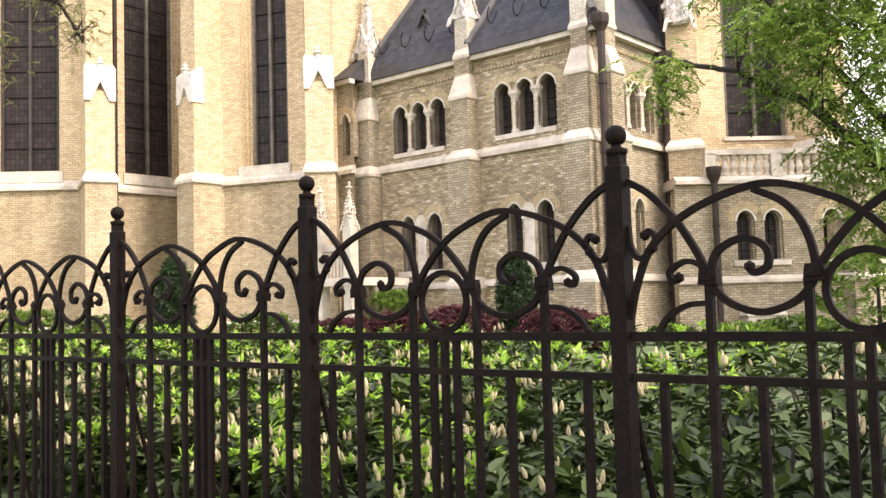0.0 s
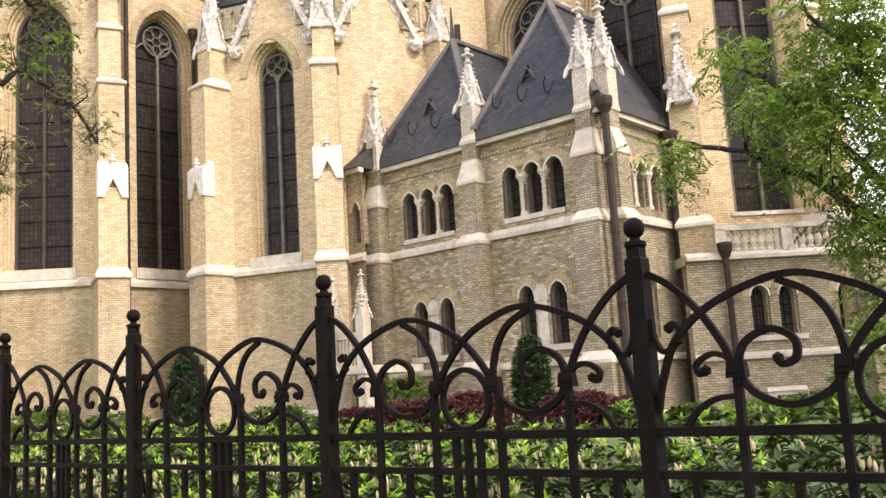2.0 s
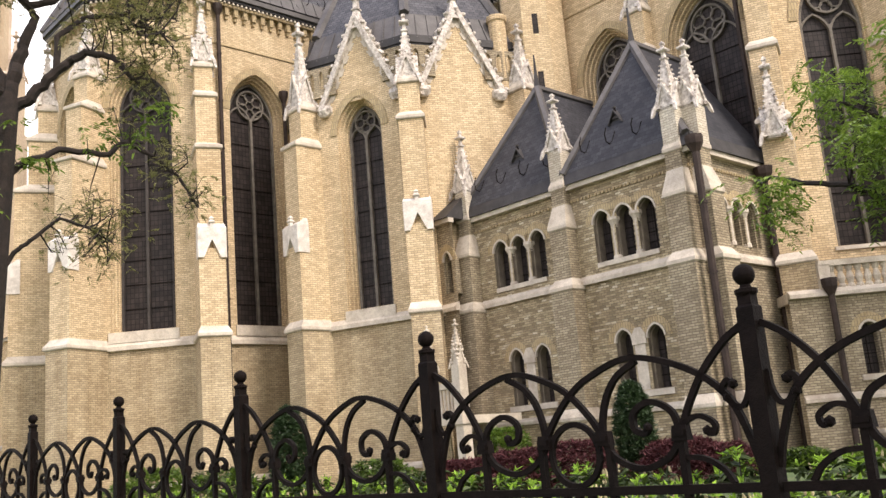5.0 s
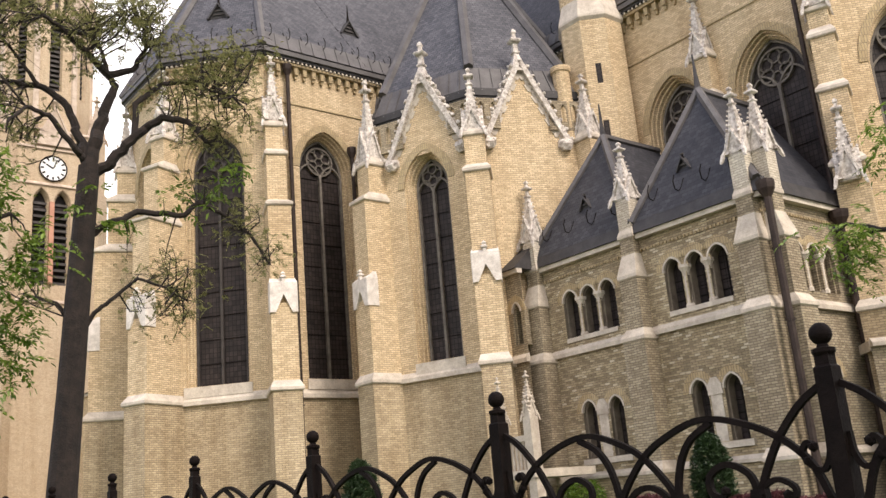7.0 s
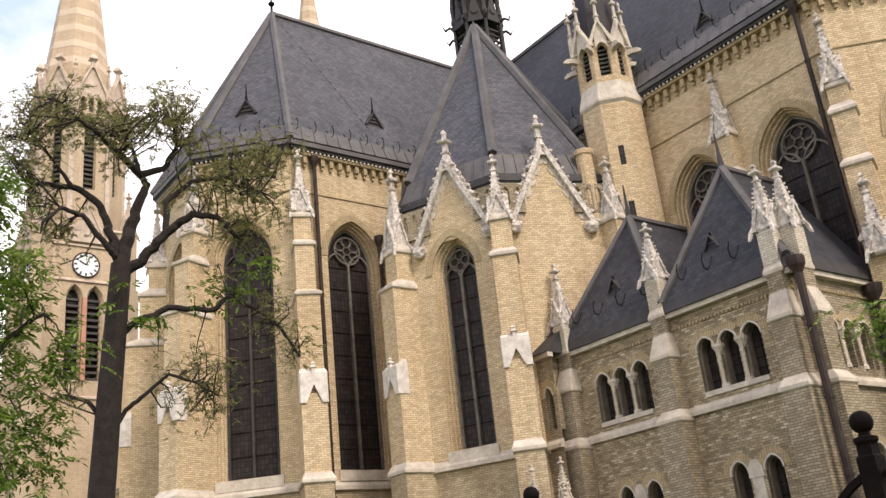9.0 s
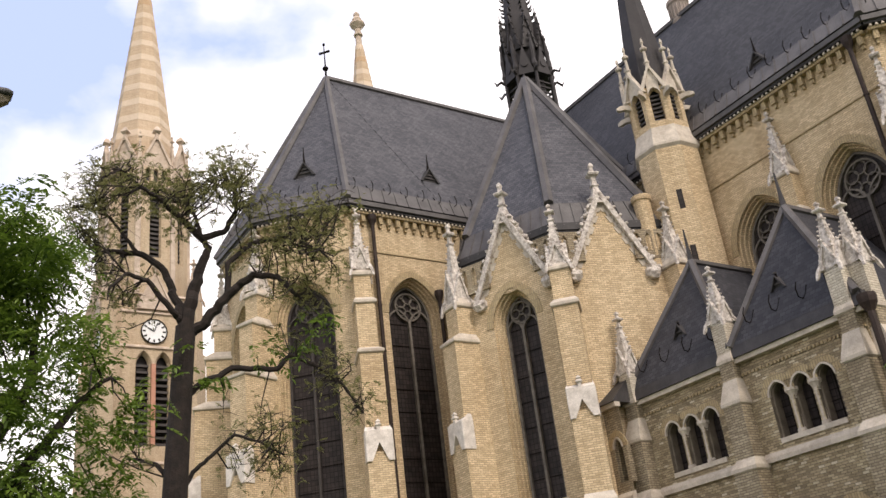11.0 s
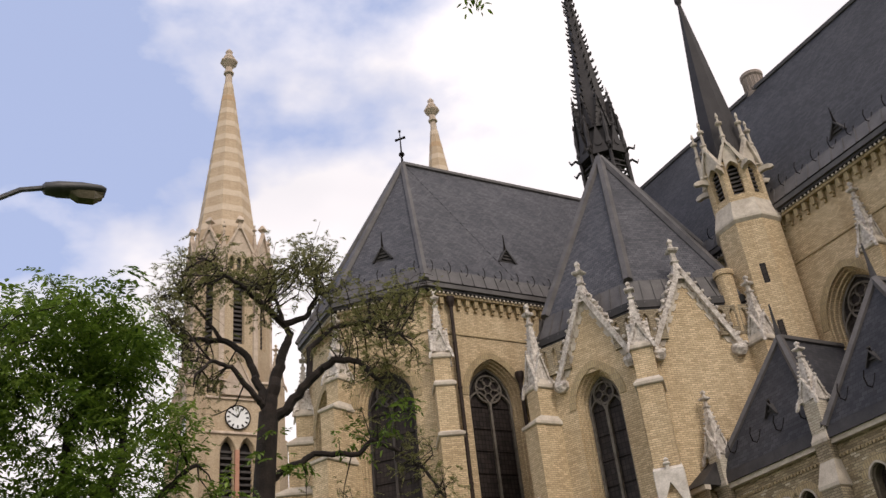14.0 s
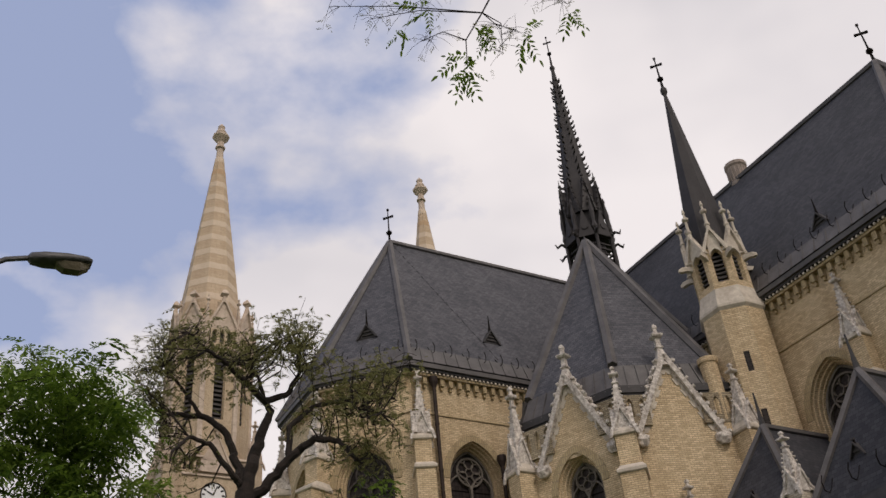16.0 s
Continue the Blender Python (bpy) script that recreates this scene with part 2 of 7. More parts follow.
LEAF_TREE = foliage("locust_leaves", (0.085, 0.145, 0.024), (0.19, 0.27, 0.045), 0.45)
LEAF_DULL = foliage("dull_locust_leaves", (0.10, 0.105, 0.034), (0.225, 0.22, 0.082), 0.45)
LEAF_ASH = foliage("ash_leaves", (0.038, 0.078, 0.0095), (0.105, 0.168, 0.02), 0.5)
LEAF_BRIGHT = foliage("fresh_green_leaves", (0.058, 0.105, 0.014), (0.14, 0.215, 0.03), 0.5)
LEAF_LAUREL = foliage("laurel_leaves", (0.011, 0.020, 0.005), (0.045, 0.070, 0.014), 0.15, 0.45)
LEAF_LAUREL.node_tree.nodes["Principled BSDF"].inputs["Specular IOR Level"].default_value = 0.3
LEAF_NEW = foliage("young_laurel_leaves", (0.15, 0.28, 0.028), (0.29, 0.46, 0.055), 0.4, 0.55)
LEAF_NEW.node_tree.nodes["Principled BSDF"].inputs["Specular IOR Level"].default_value = 0.25
LEAF_RED = foliage("barberry_leaves", (0.036, 0.013, 0.015), (0.10, 0.036, 0.038), 0.3)
LEAF_RED.node_tree.nodes["Principled BSDF"].inputs["Specular IOR Level"].default_value = 0.12
LEAF_YEW = foliage("yew_leaves", (0.016, 0.034, 0.012), (0.035, 0.065, 0.022), 0.1)
FLOWER = foliage("cream_flower_spikes", (0.25, 0.205, 0.11), (0.45, 0.38, 0.215), 0.2, 0.8)
TOWER_STONE = mottled("warm_tower_stone", (0.42, 0.33, 0.255), (0.62, 0.505, 0.40), 1.4, 0.85, spots=(0.30, 0.235, 0.18))


def brick_piece(name, island):
    """Weathered brick whose shade differs from piece to piece."""
    m, nt, b = nodes_of(name, 0.88)
    tc = nt.nodes.new("ShaderNodeTexCoord")
    if island:
        pick = nt.nodes.new("ShaderNodeNewGeometry").outputs["Random Per Island"]
    else:
        pick = nt.nodes.new("ShaderNodeObjectInfo").outputs["Random"]
    c = ramp_of(nt, pick, [(0.0, (0.27, 0.215, 0.132)), (0.45, (0.42, 0.34, 0.213)), (0.88, (0.54, 0.45, 0.29)), (1.0, (0.70, 0.62, 0.47))])
    place = nt.nodes.new("ShaderNodeNewGeometry").outputs["Position"]
    c = mixer(nt, "MULTIPLY", 0.75, c, ramp_of(nt, noise_fac(nt, place, 0.35, 6, 0.65), [(0.38, (1, 1, 1)), (0.66, (0.58, 0.53, 0.48))]))
    c = mixer(nt, "MULTIPLY", 0.8, c, ramp_of(nt, noise_fac(nt, place, 11.0, 4, 0.7), [(0.3, (0.72, 0.7, 0.66)), (0.6, (1, 1, 1)), (0.8, (1.12, 1.1, 1.05))]))
    nt.links.new(c, b.inputs["Base Color"])
    bump(nt, b, noise_fac(nt, tc.outputs["Object"], 40.0, 3), 0.3, 0.01)
    return m


BRICK_ONE = brick_piece("single_brick", False)
BRICK_MANY = brick_piece("many_bricks", True)
MORTAR = mottled("grey_mortar", (0.12, 0.097, 0.071), (0.20, 0.163, 0.12), 3.0, 0.95, 0.0, 0.4, 60.0)


# ---- the church's own axes: u towards the choir, v towards the street ----
ORIGIN = (-5.982, 48.685)
AU, AV = (0.75737, -0.65299), (-0.65299, -0.75737)


def P(u, v, z):
    return Vector((ORIGIN[0] + AU[0] * u + AV[0] * v, ORIGIN[1] + AU[1] * u + AV[1] * v, z))


class Face:
    """A wall line in plan from A to B; s runs along it, d stands out from it."""

    def __init__(self, A, B, centre=(0, 0)):
        self.A, self.len = A, math.hypot(B[0] - A[0], B[1] - A[1])
        self.t = ((B[0] - A[0]) / self.len, (B[1] - A[1]) / self.len)
        n = (self.t[1], -self.t[0])
        if (A[0] - centre[0]) * n[0] + (A[1] - centre[1]) * n[1] < 0:
            n = (-n[0], -n[1])
        self.n = n

    def plan(self, s, d):
        return (self.A[0] + self.t[0] * s + self.n[0] * d, self.A[1] + self.t[1] * s + self.n[1] * d)

    def __call__(self, s, d, z):
        return P(*self.plan(s, d), z)


def facing(pt, angle):
    """A frame at a plan point whose outward side looks along angle (degrees from u towards v); s is centred."""
    n = (math.cos(radians(angle)), math.sin(radians(angle)))
    fr = Face(pt, (pt[0] - n[1], pt[1] + n[0]))
    fr.n = n
    return fr


def thing(name, label, category, kind="", group="", at=(0, 0, 0)):
    ob = new(name)
    ob.location = at
    return tagged(ob, label, category, group, kind)


def finish(bm, name, mat, smooth=False, weld=False):
    if weld:
        bmesh.ops.remove_doubles(bm, verts=bm.verts, dist=1e-4)
    bmesh.ops.recalc_face_normals(bm, faces=bm.faces)
    uv = bm.loops.layers.uv.new("UVMap")
    for fc in bm.faces:
        n = fc.normal
        fc.smooth = smooth
        if abs(n.z) < 0.93:
            t = Vector((-n.y, n.x, 0)).normalized()
            k = 1 / max(0.2, math.sqrt(1 - n.z * n.z))
            for lp in fc.loops:
                co = lp.vert.co
                lp[uv].uv = (co.dot(t), co.z * k)
        else:
            for lp in fc.loops:
                lp[uv].uv = lp.vert.co.xy
    me = bpy.data.meshes.new(name)
    bm.to_mesh(me)
    bm.free()
    me.materials.append(mat)
    return me


SMALL = {"louvre", "arcade", "twig", "flower_spike", "corbel_table", "bead_band", "dentil_band", "saddle_bar", "glazing_bar", "clock_hand", "roof_hook", "crocket"}


def part(name, bm, mat, parent, label="", smooth=False):
    ob = new(name, finish(bm, name, mat, smooth, "wall" in name or "ring" in name))
    ob.parent = parent
    root = Vector()
    p = parent
    while p is not None:
        root += p.location
        p = p.parent
    ob.location = -root
    if name in SMALL:
        ob["kind"] = "stuff"
    return tagged(ob, label)


def quad(bm, *pts):
    return bm.faces.new([bm.verts.new(p) for p in pts])


def loft(bm, rings, caps=True, closed=True):
    """Skin between rings of points of equal count."""
    vs = [[bm.verts.new(p) for p in r] for r in rings]
    n = len(vs[0])
    for r0, r1 in zip(vs, vs[1:]):
        for i in range(n if closed else n - 1):
            j = (i + 1) % n
            bm.faces.new((r0[i], r0[j], r1[j], r1[i]))
    if caps and n > 2:
        bm.faces.new(vs[0])
        bm.faces.new(vs[-1])


def block(bm, fr, s0, s1, d0, d1, z0, z1, top=None):
    """A box in a wall's frame; top = (ds, dd front, dd back) draws its upper end in."""
    a, b, c = top or (0, 0, 0)
    loft(bm, [[fr(s0, d0, z0), fr(s1, d0, z0), fr(s1, d1, z0), fr(s0, d1, z0)],
              [fr(s0 + a, d0 + c, z1), fr(s1 - a, d0 + c, z1), fr(s1 - a, d1 - b, z1), fr(s0 + a, d1 - b, z1)]])


def ngon(pt, r, z, n=8, turn=22.5):
    return [P(pt[0] + r * math.cos(radians(turn + 360 * i / n)), pt[1] + r * math.sin(radians(turn + 360 * i / n)), z) for i in range(n)]


def turned(bm, pt, profile, n=8, turn=22.5):
    loft(bm, [ngon(pt, max(r, 0.004), z, n, turn) for r, z in profile])


def arch(c, w, sill, spring, apex, inset=0.0, n=9):
    """Outline of a pointed opening as (s, z), from sill left round to sill right."""
    h, r = w / 2 - inset, apex - spring - inset
    R = (h * h + r * r) / (2 * h)
    end = math.asin(min(1, r / R))
    left = [(c - h + R - R * math.cos(end * i / n), spring + R * math.sin(end * i / n)) for i in range(n + 1)]
    right = [(2 * c - s, z) for s, z in left[-2::-1]]
    return [(c - h, sill)] + left + right + [(c + h, sill)]


REVEAL = ((0, 0), (0.0, -0.10), (0.06, -0.10), (0.08, -0.26), (0.14, -0.27), (0.16, -0.42), (0.20, -0.43), (0.22, -0.6))


def wall(bm, fr, s0, s1, z0, z1, ops=(), steps=REVEAL):
    """A wall front with pointed openings and their stepped reveals. ops: (centre, width, sill, spring, apex) of the clear light."""
    grow = steps[-1][0]
    at = s0
    for c, w, sill, spring, apex in sorted(ops):
        o = arch(c, w + 2 * grow, sill, spring, apex + grow)
        quad(bm, fr(at, 0, z0), fr(o[0][0], 0, z0), fr(o[0][0], 0, z1), fr(at, 0, z1))
        quad(bm, fr(o[0][0], 0, z0), fr(o[-1][0], 0, z0), fr(o[-1][0], 0, sill), fr(o[0][0], 0, sill))
        for (a, za), (b, zb) in zip(o[1:-2], o[2:-1]):
            quad(bm, fr(a, 0, za), fr(b, 0, zb), fr(b, 0, z1), fr(a, 0, z1))
        rings = []
        for inset, d in steps:
            rings.append([fr(s, d, z) for s, z in arch(c, w + 2 * grow, sill, spring, apex + grow, inset)])
        loft(bm, rings, caps=False, closed=True)
        at = o[-1][0]
    quad(bm, fr(at, 0, z0), fr(s1, 0, z0), fr(s1, 0, z1), fr(at, 0, z1))


def ribbon(bm, fr, pts, w, d0, d1, closed=False):
    """A bar of width w along (s, z) points, from depth d0 to d1."""
    n = len(pts)
    rings = []
    for i, (s, z) in enumerate(pts):
        a = pts[(i - 1) % n] if closed or i else pts[i]
        b = pts[(i + 1) % n] if closed or i < n - 1 else pts[i]
        ds, dz = b[0] - a[0], b[1] - a[1]
        k = w / 2 / max(1e-6, math.hypot(ds, dz))
        ns, nz = -dz * k, ds * k
        rings.append([fr(s + ns, d0, z + nz), fr(s + ns, d1, z + nz), fr(s - ns, d1, z - nz), fr(s - ns, d0, z - nz)])
    if closed:
        rings.append(rings[0])
    loft(bm, rings, caps=not closed)


def circle(c, z, r, n=20):
    return [(c + r * math.cos(2 * math.pi * i / n), z + r * math.sin(2 * math.pi * i / n)) for i in range(n)]


def tube(bm, pts, radii, n=6):
    """A round tapered tube through world points."""
    rings = []
    prev = None
    for i, p in enumerate(pts):
        d = (Vector(pts[min(i + 1, len(pts) - 1)]) - Vector(pts[max(i - 1, 0)]))
        d = d.normalized() if d.length > 1e-9 else Vector((0, 0, 1))
        if prev is None:
            x = d.orthogonal().normalized()
        else:
            x = (prev - d * prev.dot(d)).normalized()
        prev = x
        y = d.cross(x)
        r = radii[i] if isinstance(radii, (list, tuple)) else radii
        rings.append([Vector(p) + (x * math.cos(2 * math.pi * k / n) + y * math.sin(2 * math.pi * k / n)) * r for k in range(n)])
    loft(bm, rings)


# ---- church pieces ----
def gothic_window(owner, fr, op, foils=6, lights=2, depth=-0.64, mullion=0.10, screened=False, sill_h=.42):
    c, w, sill, spring, apex = op
    win = new("window")
    win.parent = owner
    win.location = -owner.location
    bm = bmesh.new()
    o = arch(c, w + 0.04, sill - 0.02, spring, apex + 0.02)
    vs = [bm.verts.new(fr(s, depth, z)) for s, z in o]
    bm.faces.new(vs)
    bm2 = [bm.verts.new(fr(s, depth - 0.05, z)) for s, z in o]
    bm.faces.new(bm2[::-1])
    part("pane", bm, GLASS, win, "dark leaded glass")
    bm = bmesh.new()
    inner = arch(c, w, sill, spring, apex, 0.05)
    ribbon(bm, fr, inner, 0.09, depth - 0.02, depth + 0.12)
    step = w / lights
    for i in range(1, lights):
        block(bm, fr, c - w / 2 + step * i - mullion / 2, c - w / 2 + step * i + mullion / 2, depth, depth + 0.14, sill, spring)
    if lights > 1:
        for i in range(lights):
            ribbon(bm, fr, arch(c - w / 2 + step * (i + 0.5), step, spring - 0.35, spring - 0.35, spring + 0.2 * w)[1:-1], 0.07, depth, depth + 0.13)
        r = w * 0.29
        zc = apex - r * 1.55
        ribbon(bm, fr, circle(c, zc, r), 0.075, depth, depth + 0.13, True)
        for k in range(foils):
            an = math.pi / 2 + 2 * math.pi * k / foils
            rr = r * (0.36 if foils > 4 else 0.42)
            ribbon(bm, fr, circle(c + (r - rr) * math.cos(an) * 0.97, zc + (r - rr) * math.sin(an) * 0.97, rr, 12), 0.045, depth, depth + 0.09, True)
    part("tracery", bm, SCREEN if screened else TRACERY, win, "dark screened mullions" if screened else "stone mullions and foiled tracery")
    bm = bmesh.new()
    z = sill + 0.9
    while z < spring:
        block(bm, fr, c - w / 2, c + w / 2, depth, depth + 0.03, z, z + 0.025)
        z += 0.95
    part("saddle_bar", bm, IRON, win, "thin iron glazing bars")
    bm = bmesh.new()
    block(bm, fr, c - w / 2 - 0.3, c + w / 2 + 0.3, depth, 0.08, sill - sill_h, sill - 0.02)
    part("sill", bm, STONE, win, "sloping pale stone sill")
    return win


def voussoirs(owner, fr, op, grow=0.22, band=0.3):
    c, w, sill, spring, apex = op
    bm = bmesh.new()
    outer = arch(c, w + 2 * (grow + band), spring, spring, apex + grow + band)[1:-1]
    inner = arch(c, w + 2 * grow, spring, spring, apex + grow)[1:-1]
    for (a, b, p, q) in zip(outer, outer[1:], inner, inner[1:]):
        loft(bm, [[fr(a[0], -0.01, a[1]), fr(b[0], -0.01, b[1]), fr(q[0], -0.01, q[1]), fr(p[0], -0.01, p[1])],
                  [fr(a[0], 0.035, a[1]), fr(b[0], 0.035, b[1]), fr(q[0], 0.035, q[1]), fr(p[0], 0.035, p[1])]])
    part("arch_ring", bm, BRICK_DARK, owner, "radial buff brick arch")


def string_course(owner, fr, s0, s1, z, h=0.28, out=0.12, mat=None):
    bm = bmesh.new()
    block(bm, fr, s0, s1, -0.05, out, z, z + h * 0.45)
    block(bm, fr, s0, s1, -0.05, out, z + h * 0.45, z + h, (0, out, 0))
    part("string_course", bm, mat or STONE, owner)


def knob(bm, at, r, rng):
    """A rough carved leaf boss."""
    made = bmesh.ops.create_icosphere(bm, subdivisions=1, radius=r, matrix=Matrix.Translation(at))
    for vt in made["verts"]:
        vt.co += (vt.co - at) * rng.uniform(-.3, .25)


def pinnacle_mesh(bm, fr, s, d, z0, z1, w):
    """A square stone pinnacle: four open gablets with hanging corner stops, crocketed spirelet, ringed finial."""
    h = z1 - z0
    hw = w / 2
    rng = random.Random(int(z0 * 100 + s * 10))
    q = lambda k, t: [fr(s + a * hw * k, d + b * hw * k, z0 + t * h) for a, b in ((-1, -1), (1, -1), (1, 1), (-1, 1))]
    loft(bm, [q(k, t) for k, t in ((.82, 0), (.82, .08), (.74, .14), (.62, .28), (.23, .72), (.34, .735), (.34, .752), (.18, .765), (.15, .83),
                                   (.44, .848), (.5, .866), (.42, .884), (.17, .9), (.13, .935), (.22, .95), (.19, .975), (.03, 1))])
    zb, zt = z0 + .02 * h, z0 + .37 * h
    th = .11 * max(.6, w)
    for ax, sg in ((0, 1), (0, -1), (1, 1), (1, -1)):
        def f(a, o, z):
            return fr(s + a, d + sg * o, z) if ax else fr(s + sg * o, d + a, z)
        k0, k1 = hw * .55, hw * 1.1
        loft(bm, [[f(-hw * .8, k, zb), f(hw * .8, k, zb), f(0, k, zt - th)] for k in (k0, hw * .9)])
        for e in (-1, 1):
            loft(bm, [[f(e * hw * 1.16, k, zb), f(e * hw * .86, k, zb - .02), f(0, k, zt - 1.5 * th), f(0, k, zt + th * .5)] for k in (k0, k1)])
            for i in range(3):
                g = (i + .6) / 3.6
                knob(bm, f(e * hw * 1.14 * (1 - g), k1 - .03, zb + (zt - zb) * g + .03), .06 * max(.75, w) * rng.uniform(.8, 1.2), rng)
        knob(bm, f(0, k1 - .03, zt + th * .9), .075 * max(.75, w), rng)
    # stops that lean out and down from the corners
    for a in (-1, 1):
        for b in (-1, 1):
            c = lambda k, t, r: [fr(s + a * hw * k + x * r, d + b * hw * k + y * r, z0 + t * h) for x, y in ((-1, -1), (1, -1), (1, 1), (-1, 1))]
            loft(bm, [c(.92, .1, .06 * w), c(1.12, .03, .085 * w), c(1.26, -.05, .075 * w), c(1.34, -.09, .05 * w)])
    for i in range(6):
        t = i / 6
        k = .62 - .36 * t
        r = .062 * (1 - .3 * t) * max(.8, w)
        for a in (-1, 1):
            for b in (-1, 1):
                knob(bm, fr(s + a * (hw * k + r * .35), d + b * (hw * k + r * .35), z0 + (.31 + .4 * t) * h), r * rng.uniform(.85, 1.25), rng)


def gablet(bm, fr, w, d0, d1, z0, z1):
    """The white stone block with a notched foot and a little finial that tops a buttress stage."""
    h = w / 2
    zt = z1 - 0.3
    notch = z0 + 0.6 * (zt - z0)
    loft(bm, [[fr(-h * k, d, z0), fr(-h * k, d, zt), fr(h * k, d, zt), fr(h * k, d, z0), fr(h * .62 * k, d, z0), fr(0, d, notch), fr(-h * .62 * k, d, z0)] for d, k in ((d0, 1.06), (d1 - .03, 1.06), (d1, 1.0))])
    loft(bm, [[fr(-h * 1.06, d0, zt), fr(h * 1.06, d0, zt), fr(h * 1.06, d1 - .03, zt), fr(-h * 1.06, d1 - .03, zt)], [fr(-h * .9, d0, z1), fr(h * .9, d0, z1), fr(h * .9, d0 + .12, z1), fr(-h * .9, d0 + .12, z1)]])
    c = d1 - .06
    loft(bm, [[fr(-k, c - k, z), fr(k, c - k, z), fr(k, c + k, z), fr(-k, c + k, z)] for k, z in ((.07, zt - .15), (.06, zt + .14), (.11, zt + .18), (.11, zt + .22), (.05, zt + .27), (.085, zt + .33), (.015, zt + .42))])


def buttress(owner, pt, angle, stages, pin=None, gab=None, brick=None, stone=None, rise=.36, lip=.08):
    """stages: (z0, z1, width, projection) from the ground up; a sloped stone closes each. pin: (z0, z1, width, d). gab: (z0, z1, width, d)."""
    fr = facing(pt, angle)
    but = new("buttress")
    but.parent = owner
    but.location = -owner.location

    def stack(some):
        bm = bmesh.new()
        loft(bm, [[fr(-w / 2, -0.4, z), fr(w / 2, -0.4, z), fr(w / 2, pr, z), fr(-w / 2, pr, z)] for z0, z1, w, pr in some for z in (z0, z1)])
        return bm
    if stages[0][1] > 6.0 and not brick:
        part("base_shaft", stack(stages[:1]), BRICK_LOW, but, "greyer weathered brick base")
        part("shaft", stack(stages[1:]), BRICK, but)
    else:
        part("shaft", stack(stages), brick or BRICK, but)
    for i, (z0, z1, w, pr) in enumerate(stages):
        nw, npr = (stages[i + 1][2], stages[i + 1][3]) if i + 1 < len(stages) else (w * 0.9, pr * 0.8)
        if gab and gab[0] - .2 < z1 < gab[1]:
            continue
        e = lip
        up = rise if i + 2 == len(stages) else .36
        bs = bmesh.new()
        a, b = (w - nw) / 2, pr - npr
        loft(bs, [[fr(-w / 2 - x, -0.3, z), fr(w / 2 + x, -0.3, z), fr(w / 2 + x, pr + y, z), fr(-w / 2 - x, pr + y, z)]
                  for x, y, z in ((e - .04, e - .04, z1 - .04), (e, e, z1), (e, e, z1 + .1), (-a, -b, z1 + up))])
        part("offset_stone", bs, stone or STONE, but, "sloped pale stone offset")
    if gab:
        bm = bmesh.new()
        gablet(bm, fr, gab[2], gab[3] - .5, gab[3], gab[0], gab[1])
        part("gablet", bm, STONE_PALE, but, "white stone gablet with finial")
    if pin:
        for q in (pin if isinstance(pin[0], tuple) else (pin,)):
            bm = bmesh.new()
            pinnacle_mesh(bm, fr, 0, q[3], q[0], q[1], q[2])
            part("pinnacle", bm, STONE_WHITE, but, "crocketed white stone pinnacle")
    return but


def cornice(owner, fr, s0, s1, z, out=0.35, step=0.42, mat=None):
    """Corbel table, beaded band and dark gutter under the eaves, up to height z."""
    bm = bmesh.new()
    n = max(1, int((s1 - s0) / step))
    for i in range(n):
        s = s0 + (i + 0.5) * (s1 - s0) / n
        block(bm, fr, s - 0.09, s + 0.09, -0.05, 0.2, z - 0.62, z - 0.28)
        block(bm, fr, s - 0.05, s + 0.05, -0.05, 0.12, z - 0.78, z - 0.62)
    block(bm, fr, s0, s1, -0.05, 0.26, z - 0.28, z - 0.16)
    part("corbel_table", bm, BRICK_DARK, owner, "row of buff brick corbels")
    bm = bmesh.new()
    n = max(1, int((s1 - s0) / 0.2))
    for i in range(n):
        s = s0 + (i + 0.5) * (s1 - s0) / n
        block(bm, fr, s - 0.05, s + 0.05, 0.2, 0.355, z - 0.18, z - 0.085, (0.025, 0.025, 0))
    part("bead_band", bm, STONE, owner, "beaded pale stone band")
    bm = bmesh.new()
    block(bm, fr, s0 - 0.1, s1 + 0.1, -0.05, out, z - 0.08, z + 0.04)
    part("gutter_bed", bm, LEAD, owner, "dark metal gutter bed")
    bm = bmesh.new()
    block(bm, fr, s0 - 0.15, s1 + 0.15, 0.0, out + 0.1, z + 0.04, z + 0.24)
    part("gutter", bm, ROLL, owner, "grey-brown sheet metal gutter")


def snow_guard(owner, fr, s0, s1, z, rise, d=0.25):
    n = max(1, int((s1 - s0) / 0.85))
    for i in range(n + 1):
        s = s0 + (s1 - s0) * i / n
        bm = bmesh.new()
        tube(bm, [fr(s + .1, d - 0.18, z + 0.42), fr(s + .06, d - 0.05, z + 0.1), fr(s, d + 0.02, z), fr(s - .03, d + 0.16, z + 0.05), fr(s - .03, d + 0.2, z + 0.3), fr(s + 0.02, d + 0.16, z + 0.5)], 0.02, 4)
        part("snow_hook", bm, IRON, owner, "curved iron snow hook")


